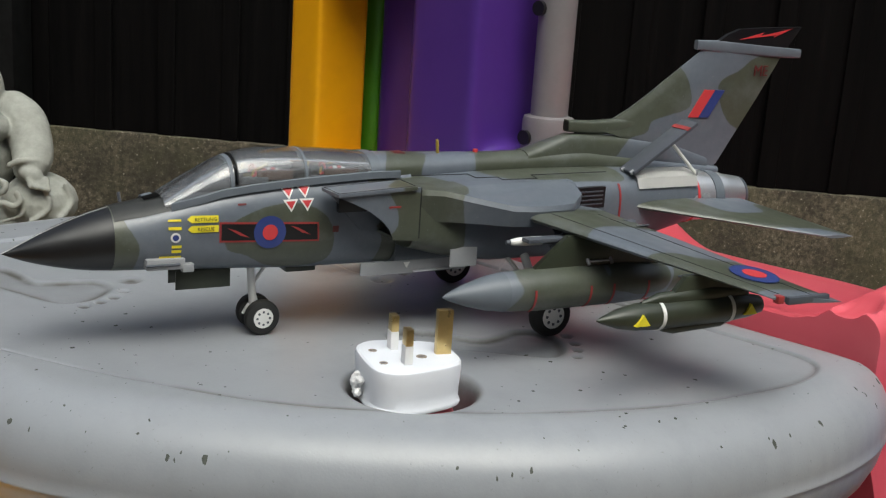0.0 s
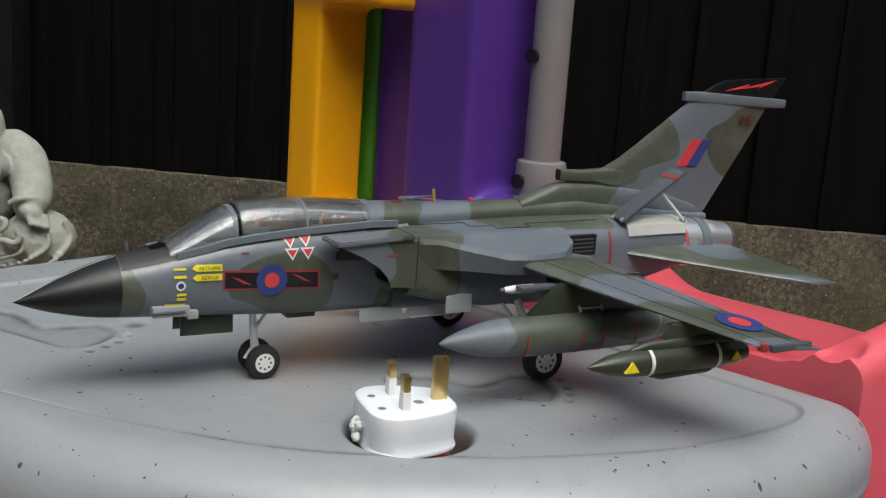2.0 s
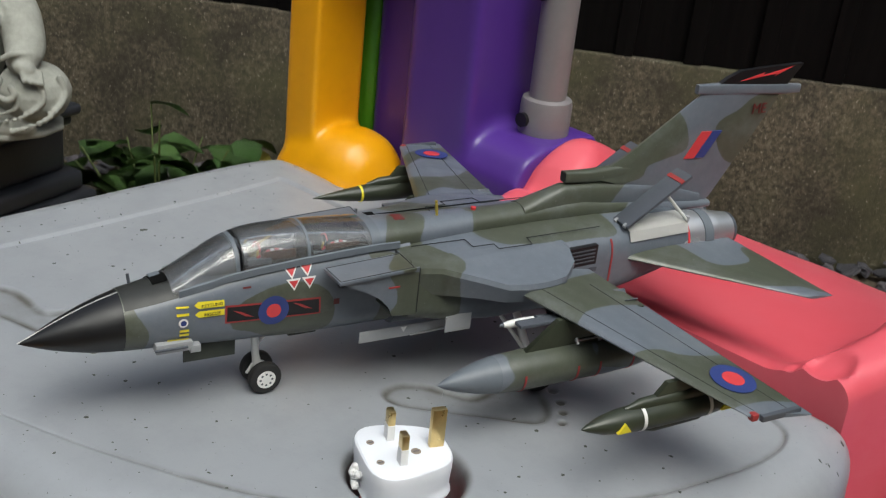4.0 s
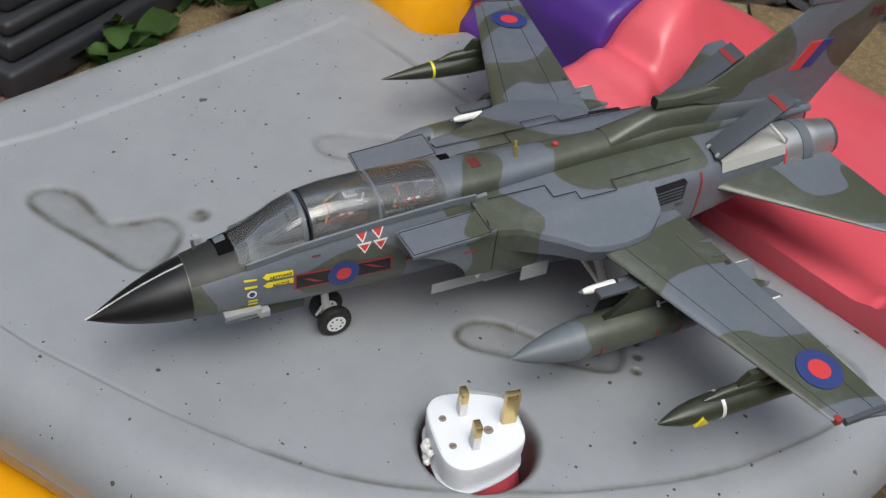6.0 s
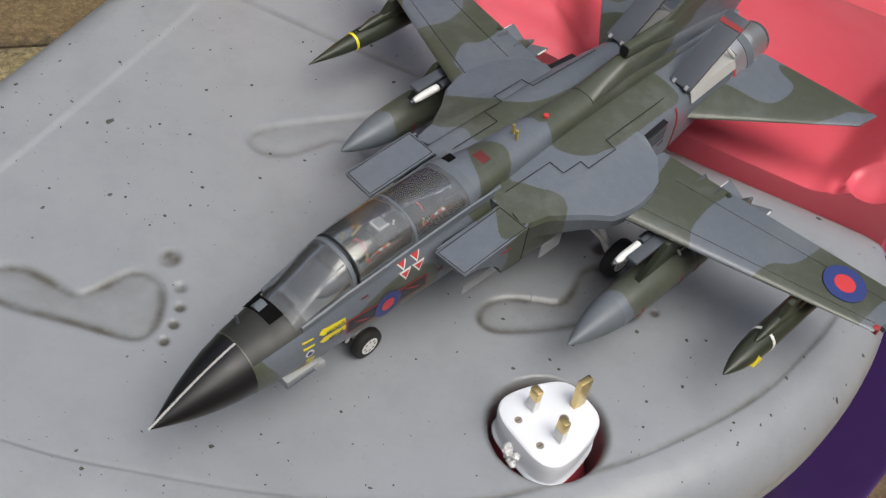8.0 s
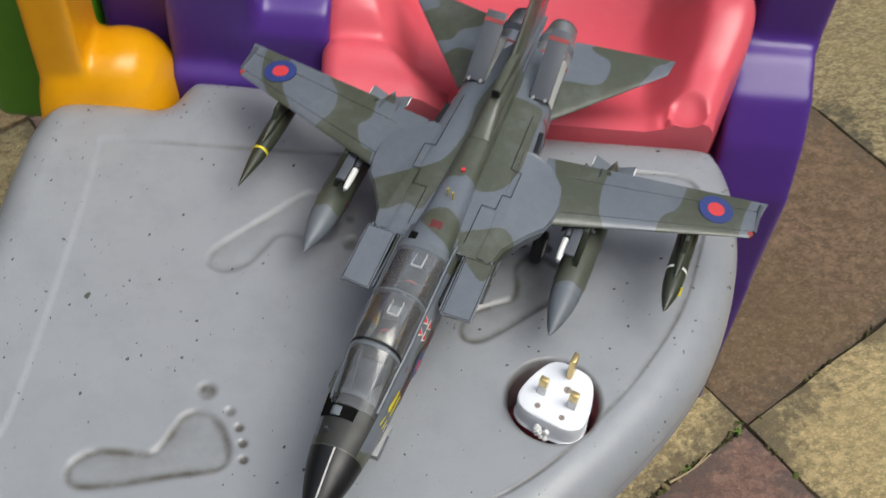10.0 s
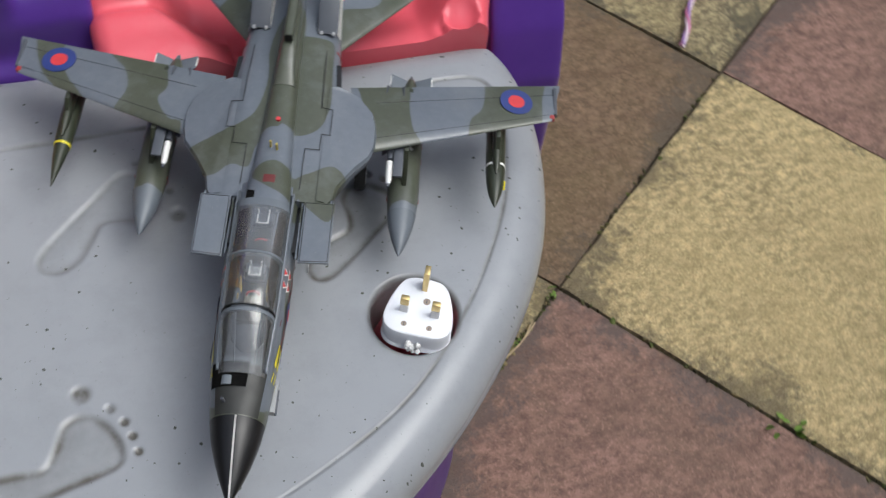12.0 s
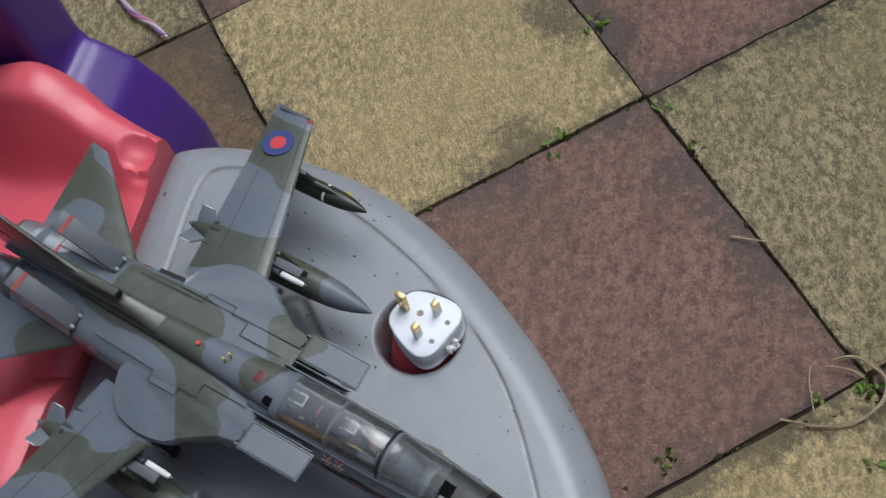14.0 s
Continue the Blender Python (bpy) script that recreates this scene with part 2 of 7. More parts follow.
def loft(stations, count=32, caps=(True, True), bm=None):
    """Superellipse sections: (x, y, z low, z high, half width, exponent)."""
    bm = bm or bmesh.new()
    rings = []
    for x, y, z0, z1, hw, e in stations:
        zc, hz = (z0 + z1) / 2, (z1 - z0) / 2
        ring = []
        for i in range(count):
            a = 2 * math.pi * i / count
            ca, sa = math.cos(a), math.sin(a)
            ring.append(bm.verts.new((x, y + hw * math.copysign(abs(ca) ** (2 / e), ca), zc + hz * math.copysign(abs(sa) ** (2 / e), sa))))
        rings.append(ring)
    ring_faces(bm, rings, True, caps)
    return bm


def spin(profile, m=None, count=28, bm=None):
    """Turns (along, radius) pairs round the local x axis."""
    bm = bm or bmesh.new()
    rings = []
    for x, r in profile:
        rings.append([bm.verts.new((x, max(r, 1e-5) * math.cos(2 * math.pi * i / count), max(r, 1e-5) * math.sin(2 * math.pi * i / count))) for i in range(count)])
    ring_faces(bm, rings)
    if m is not None:
        bmesh.ops.transform(bm, matrix=m, verts=[v for ring in rings for v in ring])
    return bm


def slab_poly(pts, z0, z1, bevel=0.0, bm=None):
    """A flat polygon in x, y with thickness and a bevelled rim."""
    own = bm is None
    bm = bm or bmesh.new()
    lo = [bm.verts.new((x, y, z0)) for x, y in pts]
    hi = [bm.verts.new((x, y, z1)) for x, y in pts]
    ring_faces(bm, [lo, hi])
    if bevel and own:
        bmesh.ops.bevel(bm, geom=bm.edges[:], offset=bevel, segments=2, affect="EDGES", profile=0.6)
    return bm


def box(x0, x1, y0, y1, z0, z1, bevel=0.0, m=None, bm=None):
    own = bm is None
    bm = bm or bmesh.new()
    before = set(bm.verts)
    geom = bmesh.ops.create_cube(bm, size=1.0, matrix=Matrix.Translation(((x0 + x1) / 2, (y0 + y1) / 2, (z0 + z1) / 2)) @ Matrix.Diagonal((x1 - x0, y1 - y0, z1 - z0, 1)))
    if bevel and own:
        bmesh.ops.bevel(bm, geom=bm.edges[:], offset=bevel, segments=2, affect="EDGES", profile=0.6)
    if m is not None:
        bmesh.ops.transform(bm, matrix=m, verts=[v for v in bm.verts if v not in before])
    return bm


def rod(a, b, r, bm=None, count=10, r2=None):
    a, b = Vector(a), Vector(b)
    d = b - a
    m = Matrix.Translation(a) @ d.to_track_quat("X", "Z").to_matrix().to_4x4()
    return spin([(0, r), (d.length, r if r2 is None else r2)], m, count, bm)


def smoothstep(a, b, x):
    t = min(1, max(0, (x - a) / (b - a)))
    return t * t * (3 - 2 * t)


def curve_pts(ctrl, n, closed=False):
    """Catmull-Rom through the control points."""
    out, k = [], len(ctrl)
    segs = k if closed else k - 1
    for s in range(segs):
        p = [ctrl[(s + o) % k] if closed else ctrl[min(max(s + o, 0), k - 1)] for o in (-1, 0, 1, 2)]
        for i in range(n):
            t = i / n
            out.append(tuple(0.5 * (2 * b + (c - a) * t + (2 * a - 5 * b + 4 * c - d) * t * t + (3 * b - a - 3 * c + d) * t**3) for a, b, c, d in zip(*p)))
    if not closed:
        out.append(tuple(ctrl[-1]))
    return out

# ---- ground: patio slabs on a bed of soil, slate chips along the fence ----
def soil_material():
    k = Mat("soil")
    col = k.ramp(k.noise(35, 8, 0.7), (0.3, (0.028, 0.020, 0.013)), (0.6, (0.065, 0.048, 0.030)), (0.8, (0.13, 0.11, 0.07)))
    k.bump(k.noise(120, 6), 0.6, 0.004)
    return k.done(col, 0.9)


def slab_material(name, pale, deep, grey, lichen, moss, streak, blotch, riven, mottle=0.5):
    """Riven concrete paving; each flag varies by its own random number, with lichen creeping in from its edges."""
    k = Mat(name)
    rnd = k.node("ObjectInfo").outputs["Random"]
    shift = k.node("CombineXYZ")
    k.put(shift.inputs[0], k.math("MULTIPLY", rnd, 40.0))
    k.put(shift.inputs[1], k.math("MULTIPLY", rnd, 17.0))
    add = k.node("VectorMath")
    k.put(add.inputs[0], k.co)
    k.put(add.inputs[1], shift.outputs[0])
    co = add.outputs[0]
    stretch = k.node("VectorMath")
    stretch.operation = "MULTIPLY"
    k.put(stretch.inputs[0], co)
    stretch.inputs[1].default_value = (1.0, streak, 1.0)
    st = stretch.outputs[0]
    fine = k.noise(430, 3, 0.7, co)
    mid = k.noise(60, 5, 0.62, st)
    wide = k.noise(5, 5, 0.65, co)
    col = k.mix(k.ramp(mid, (0.42, 0.0), (0.56, 1.0)), deep, pale)
    # grey weathering in soft clumps
    blot = k.math("ADD", k.noise(70, 4, 0.68, st), k.math("MULTIPLY_ADD", wide, 0.30, k.math("MULTIPLY_ADD", rnd, 0.10, -0.20)))
    col = k.mix(k.ramp(blot, (0.515, 0.0), (0.575, blotch)), col, grey)
    # coarse sandy mottling, drawn out along the riven face
    slant = k.node("SeparateXYZ", Vector=co)
    drawn = k.node("CombineXYZ")
    k.put(drawn.inputs[0], k.math("MULTIPLY_ADD", slant.outputs[0], 0.55, k.math("MULTIPLY", slant.outputs[1], -0.36)))
    k.put(drawn.inputs[1], k.math("MULTIPLY_ADD", slant.outputs[0], 0.545, k.math("MULTIPLY", slant.outputs[1], 0.84)))
    grit = k.noise(95, 8, 0.74, drawn.outputs[0])
    col = k.mix(k.ramp(grit, (0.43, mottle), (0.50, 0.0)), col, tuple(c * 0.55 for c in deep))
    col = k.mix(k.ramp(grit, (0.53, 0.0), (0.60, mottle)), col, tuple(min(1, c * 1.22) for c in pale))
    # broad mossy or faded areas
    col = k.mix(k.ramp(k.noise(3.2, 6, 0.7, co), (0.42, 0.0), (0.62, 0.6)), col, moss)
    # light grains and dark pits
    col = k.mix(k.ramp(k.noise(210, 4, 0.7, co), (0.53, 0.0), (0.64, 0.6)), col, tuple(min(1, c * 1.4) for c in pale))
    col = k.mix(k.ramp(k.noise(150, 6, 0.8, co), (0.56, 0.0), (0.63, 0.55)), col, tuple(c * 0.5 for c in deep))
    # lichen from the edges inwards
    sep = k.node("SeparateXYZ", Vector=k.co)
    a = k.math("MULTIPLY_ADD", sep.outputs[1], 0.0784, k.math("MULTIPLY", sep.outputs[0], 0.9969))
    b = k.math("MULTIPLY_ADD", sep.outputs[1], -0.9969, k.math("MULTIPLY", sep.outputs[0], 0.0789))
    edge = None
    for q, size in ((a, 0.4476), (b, 0.4434)):
        d = k.math("SUBTRACT", size / 2, k.math("ABSOLUTE", k.math("SUBTRACT", q, size / 2)))
        edge = d if edge is None else k.math("MINIMUM", edge, d)
    rim = k.math("ADD", k.math("MULTIPLY", edge, -7.0), k.math("MULTIPLY_ADD", wide, 2.4, k.math("MULTIPLY", k.noise(75, 7, 0.8, co), 1.5)))
    col = k.mix(k.ramp(k.math("MULTIPLY", rim, 0.333), (0.575, 0.0), (0.67, 0.85)), col, lichen)
    col = k.mix(k.math("MULTIPLY", rnd, 0.16), col, grey)
    # riven ridges run slantwise over the flags, their hollows painted darker as shade
    p = k.node("SeparateXYZ", Vector=co)
    hv = k.node("CombineXYZ")
    k.put(hv.inputs[0], k.math("MULTIPLY_ADD", p.outputs[0], 0.25, k.math("MULTIPLY", p.outputs[1], -0.163)))
    k.put(hv.inputs[1], k.math("MULTIPLY_ADD", p.outputs[0], 0.545, k.math("MULTIPLY", p.outputs[1], 0.84)))
    relief = k.noise(34, 5, 0.6, hv.outputs[0])
    col = k.mix(k.ramp(relief, (0.36, 0.25 + 0.22 * riven), (0.52, 0.0)), col, tuple(c * 0.66 for c in deep))
    k.bump(k.mix(riven, k.mix(0.7, fine, k.noise(110, 6, 0.7, st)), relief), 1.0, 0.016)
    return k.done(col, k.ramp(fine, (0.3, 0.66), (0.7, 0.88)), 0.0, 0.4)


M_soil = soil_material()
M_sandy = slab_material("sandy_paving", (0.76, 0.62, 0.33), (0.56, 0.44, 0.225), (0.30, 0.235, 0.125), (0.17, 0.145, 0.095), (0.66, 0.52, 0.26), 1.7, 0.55, 0.32, 0.75)
M_buff = slab_material("buff_paving", (0.54, 0.45, 0.255), (0.34, 0.28, 0.160), (0.15, 0.130, 0.085), (0.085, 0.078, 0.058), (0.36, 0.29, 0.14), 1.4, 0.85, 0.36, 0.8)
M_oldflag = slab_material("weathered_paving", (0.36, 0.265, 0.145), (0.24, 0.170, 0.090), (0.13, 0.10, 0.06), (0.08, 0.07, 0.05), (0.24, 0.17, 0.08), 1.0, 0.5, 0.4, 0.4)
M_redflag = slab_material("red_paving", (0.315, 0.190, 0.152), (0.212, 0.126, 0.097), (0.130, 0.088, 0.066), (0.12, 0.095, 0.085), (0.190, 0.128, 0.092), 0.7, 0.45, 0.62, 0.55)
M_brownflag = slab_material("brown_paving", (0.262, 0.176, 0.116), (0.172, 0.112, 0.070), (0.100, 0.074, 0.044), (0.11, 0.090, 0.066), (0.160, 0.118, 0.058), 0.8, 0.5, 0.6, 0.5)


def make_ground():
    bm = bmesh.new()
    g = 60
    vs = [[bm.verts.new((x, y, GROUND - 0.012 + 0.004 * noise.noise((x * 9, y * 9, 0)))) for x in [-40 + 80 * i / g for i in range(g + 1)]] for y in [-40 + 80 * i / g for i in range(g + 1)]]
    for a, b in zip(vs, vs[1:]):
        for i in range(g):
            bm.faces.new((a[i], a[i + 1], b[i + 1], b[i]))
    return tagged(finish("ground", bm, M_soil), "brown earth under and between the paving slabs", "ground", kind="structure")


ground = make_ground()


def make_fence():
    """Black-stained upright boards over a concrete gravel board."""
    k = Mat("gravel_board_concrete")
    fine = k.noise(95, 9, 0.85)
    col = k.ramp(fine, (0.36, (0.012, 0.010, 0.007)), (0.48, (0.070, 0.058, 0.038)), (0.62, (0.20, 0.172, 0.120)))
    col = k.mix(k.ramp(k.noise(7, 6, 0.7), (0.40, 0.75), (0.58, 0.0)), col, (0.030, 0.025, 0.016))
    col = k.mix(k.ramp(k.noise(5, 5, 0.6), (0.46, 0.0), (0.7, 0.55)), col, (0.10, 0.10, 0.045))
    col = k.mix(k.ramp(k.noise(190, 3, 0.7), (0.64, 0.0), (0.70, 0.8)), col, (0.5, 0.46, 0.38))
    k.bump(fine, 0.8, 0.004)
    conc = k.done(col, 0.9)
    k = Mat("black_stained_timber")
    co = k.node("Mapping", Vector=k.co)
    co.inputs["Scale"].default_value = (1, 1, 0.06)
    grainy = k.noise(70, 7, 0.7, co.outputs[0])
    col = k.ramp(grainy, (0.3, (0.0016, 0.0016, 0.0018)), (0.6, (0.004, 0.0036, 0.0036)), (0.85, (0.010, 0.009, 0.009)))
    col = k.mix(k.ramp(k.noise(26, 8, 0.85), (0.72, 0.0), (0.80, 0.35)), col, (0.06, 0.06, 0.055))
    k.bump(grainy, 0.5, 0.003)
    timber = k.done(col, 0.6, 0.0, 0.06)
    k = Mat("worn_dark_post")
    post = k.done(k.ramp(k.noise(30, 6, 0.7), (0.3, (0.004, 0.004, 0.004)), (0.7, (0.010, 0.0105, 0.0105))), 0.75, 0.0, 0.1)
    fence = thing("fence", Matrix.Translation((0, FENCE_Y, 0)), "black-stained upright board fence above a concrete gravel board", "fence")
    tagged(fence, kind="structure")
    for i, x in enumerate((-3.26, -0.86, 1.54)):
        part("gravel_board", box(x, x + 2.394, 0.0, 0.05, GROUND - 0.03, -0.138, 0.006), conc, fence, "weathered concrete gravel board")
    rnd = random.Random(5)
    x = -3.3
    board = {}
    while x < 4.0:
        w = 0.094
        off = rnd.uniform(-0.004, 0.004)
        part("board", box(x, x + w, 0.012 + off, 0.03 + off, -0.138, 1.35, 0.002), timber, fence, smooth=0)
        part("batten", box(x + w - 0.004, x + w + 0.028, 0.004, 0.013, -0.1375, 1.35, 0.002), timber, fence, smooth=0)
        x += w + 0.024
    part("post", box(-0.96, -0.845, -0.075, -0.002, GROUND - 0.02, 1.4, 0.006), post, fence, "worn dark grey fence post")
    part("back_rail", box(-3.3, 4.0, 0.034, 0.06, 0.6, 0.7, 0.003), timber, fence)


make_fence()


def make_light_walls():
    """Unseen plain walls added at the sides and behind to shape the sky light."""
    k = Mat("added_wall_brick")
    col = k.ramp(k.noise(9, 6, 0.7), (0.3, (0.10, 0.055, 0.04)), (0.7, (0.19, 0.11, 0.085)))
    k.bump(k.noise(40, 5), 0.5, 0.01)
    brick = k.done(col, 0.9)
    k = Mat("bounce_render")
    k.bump(k.noise(60, 6), 0.4, 0.004)
    render = k.done(k.ramp(k.noise(4, 6, 0.7), (0.3, (0.52, 0.50, 0.46)), (0.7, (0.64, 0.62, 0.58))), 0.85)
    for name, x0, x1, y0, y1, h in (("wall_west", -3.5, -3.3, -3.2, FENCE_Y, 2.4), ("wall_east", 4.0, 4.2, -3.2, FENCE_Y, 2.4), ("wall_south", -3.5, 4.2, -2.8, -2.6, 3.6)):
        bounce_wall = name == "wall_south"
        tagged(finish(name, box(x0, x1, y0, y1, GROUND - 0.03, h, 0.005), render if bounce_wall else brick), "unseen pale wall added to block low sky and bounce light" if bounce_wall else "unseen brick wall added to cut low sky light", "wall", kind="structure")


make_light_walls()


# ---- the play platform ----
HOLE = (0.4185, -0.2555)          # cup hole, in platform coordinates
HOLE_R = 0.0310
ARC = ((0.0, -0.425), (0.05, -0.412), (0.105, -0.378), (0.165, -0.327), (0.225, -0.259), (0.264, -0.193), (0.286, -0.118), (0.290, -0.055), (0.281, -0.012))
OUT = [(0.28 + a, b) for a, b in ARC] + [(0.545, 0.002), (0.50, 0.004), (0.40, 0.004), (0.26, 0.010), (0.245, 0.034), (0.18, 0.036), (0.125, 0.036), (0.112, 0.028), (0.098, 0.004), (0.07, 0.004), (0.025, 0.002), (0.004, -0.012),
                                      (-0.006, -0.05), (-0.009, -0.13), (-0.011, -0.22), (-0.012, -0.32), (-0.010, -0.41), (0.006, -0.452), (0.045, -0.474), (0.10, -0.472), (0.17, -0.455), (0.23, -0.439)]
OUTLINE = np.array(curve_pts(OUT, 5, True))
# rim of the shallow tray that is sunk into the deck
TRAY = np.array(curve_pts([(0.066, -0.049), (0.13, -0.0475), (0.25, -0.047), (0.40, -0.045), (0.49, -0.0425), (0.525, -0.046), (0.537, -0.064), (0.5366, -0.0926), (0.529, -0.125), (0.5137, -0.172), (0.4866, -0.2199), (0.4560, -0.2620),
                           (0.4211, -0.3005), (0.3795, -0.3325), (0.3137, -0.3650), (0.25, -0.389), (0.2061, -0.4037), (0.14, -0.417), (0.09, -0.422), (0.056, -0.414), (0.046, -0.39), (0.0505, -0.33), (0.0572, -0.29), (0.0610, -0.20), (0.0625, -0.11), (0.0620, -0.060)], 4, True))

FOOT = np.array(curve_pts([(0, 0), (0.006, 0.012), (0.022, 0.0165), (0.040, 0.012), (0.0557, 0.0068), (0.066, 0.014), (0.078, 0.028), (0.091, 0.030), (0.102, 0.021), (0.107, 0.006), (0.106, -0.009), (0.096, -0.018), (0.064, -0.016), (0.03, -0.014), (0.008, -0.010)], 4, True))
TOES = ((0.098, 0.043, 0.0085), (0.1105, 0.0235, 0.0046), (0.1145, 0.0100, 0.0043), (0.1150, -0.0020, 0.0040), (0.1135, -0.0140, 0.0040))
FEET = (((-0.218, 0.745), -18.0, 1.0, 1, 1.0), ((-0.065, 0.850), 4.0, 1.0, -1, 0.45), ((0.060, 0.700), 7.0, 0.93, 1, 0.95))   # heel in the world, turn, size, mirror, dust


def poly_distance(p, poly):
    """Distance of points to a closed polygon's rim, negative inside."""
    a, b = poly, np.roll(poly, -1, 0)
    d2 = np.full(len(p), 1e9)
    inside = np.zeros(len(p), bool)
    for (ax, ay), (bx, by) in zip(a, b):
        ex, ey = bx - ax, by - ay
        t = np.clip(((p[:, 0] - ax) * ex + (p[:, 1] - ay) * ey) / (ex * ex + ey * ey + 1e-15), 0, 1)
        d2 = np.minimum(d2, (p[:, 0] - ax - t * ex) ** 2 + (p[:, 1] - ay - t * ey) ** 2)
        cross = (ay > p[:, 1]) != (by > p[:, 1])
        if cross.any():
            xs = ax + (p[:, 1] - ay) * ex / (ey if abs(ey) > 1e-12 else 1e-12)
            inside ^= cross & (p[:, 0] < xs)
    d = np.sqrt(d2)
    return np.where(inside, -d, d)


def ease(a, b, x):
    t = np.clip((x - a) / (b - a), 0, 1)
    return t * t * (3 - 2 * t)


EDGE_R = 0.034


def deck_height(p):
    """Height of the deck's upper skin at platform points."""
    d = -poly_distance(p, OUTLINE)
    r = EDGE_R
    z = np.where(d < r, -r + np.sqrt(np.maximum(r * r - (r - np.minimum(d, r)) ** 2, 0)), 0.0)
    e = -poly_distance(p, TRAY)
    # the tray's rim stands high at the straight sides and fades to a fine groove along the rounded side
    high = 0.00035 + 0.00155 * np.maximum(ease(0.30, 0.10, p[:, 0]), 0.6 * ease(-0.10, -0.05, p[:, 1]))
    rim = high * (1 - ease(-0.0014, 0.0022, e)) - 0.0005 * np.exp(-(((e - 0.0006) / 0.0014) ** 2))
    z += rim * ease(HOLE_R + 0.0045, HOLE_R + 0.016, np.hypot(p[:, 0] - HOLE[0], p[:, 1] - HOLE[1]))
    turnm = np.array(DECK)
    q = p @ turnm[:2, :2].T + turnm[:2, 3]
    for (hx, hy), turn, size, mirror, _ in FEET:
        c, s = math.cos(radians(turn)), math.sin(radians(turn))
        l = (q - (hx, hy)) @ np.array([[c, -s], [s, c]]) / size * (1, mirror)
        near = (np.abs(l[:, 0] - 0.06) < 0.1) & (np.abs(l[:, 1]) < 0.08)
        if not near.any():
            continue
        ln = l[near]
        dd = poly_distance(ln, FOOT)
        dip = 0.0018 * ease(0.0018, -0.0026, dd) - 0.0006 * ease(-0.004, -0.012, dd)
        dip -= 0.0001 * np.exp(-(((dd - 0.0035) / 0.0018) ** 2))
        for tx, ty, tr in TOES:
            e = np.hypot(ln[:, 0] - tx, ln[:, 1] - ty)
            dip += 0.0016 * ease(tr * 1.05, tr * 0.45, e)
        z[near] -= dip
    return z


def deck_grime_shade(p):
    """Darkening of platform points: dust in the footprints' rims and toes, painted groove shade."""
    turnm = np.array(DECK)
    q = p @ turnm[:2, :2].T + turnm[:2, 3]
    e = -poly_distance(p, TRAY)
    # shade of the groove's slope, painted along the rounded side
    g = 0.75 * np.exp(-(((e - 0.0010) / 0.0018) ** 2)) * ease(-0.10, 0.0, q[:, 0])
    for (hx, hy), turn, size, mirror, dust_haze in FEET:
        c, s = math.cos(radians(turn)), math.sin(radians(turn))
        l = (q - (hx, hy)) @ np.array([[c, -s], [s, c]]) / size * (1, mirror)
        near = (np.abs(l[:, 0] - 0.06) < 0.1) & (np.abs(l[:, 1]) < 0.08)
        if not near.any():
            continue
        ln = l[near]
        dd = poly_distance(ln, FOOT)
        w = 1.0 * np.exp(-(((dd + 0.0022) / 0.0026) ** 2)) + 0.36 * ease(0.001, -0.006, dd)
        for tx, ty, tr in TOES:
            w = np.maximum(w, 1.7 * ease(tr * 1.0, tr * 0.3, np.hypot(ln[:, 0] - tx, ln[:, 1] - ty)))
        g[near] = np.maximum(g[near], dust_haze * w)
    # darker ring round the cup hole
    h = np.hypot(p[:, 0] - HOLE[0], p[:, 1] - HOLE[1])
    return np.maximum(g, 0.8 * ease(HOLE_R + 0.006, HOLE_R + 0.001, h))


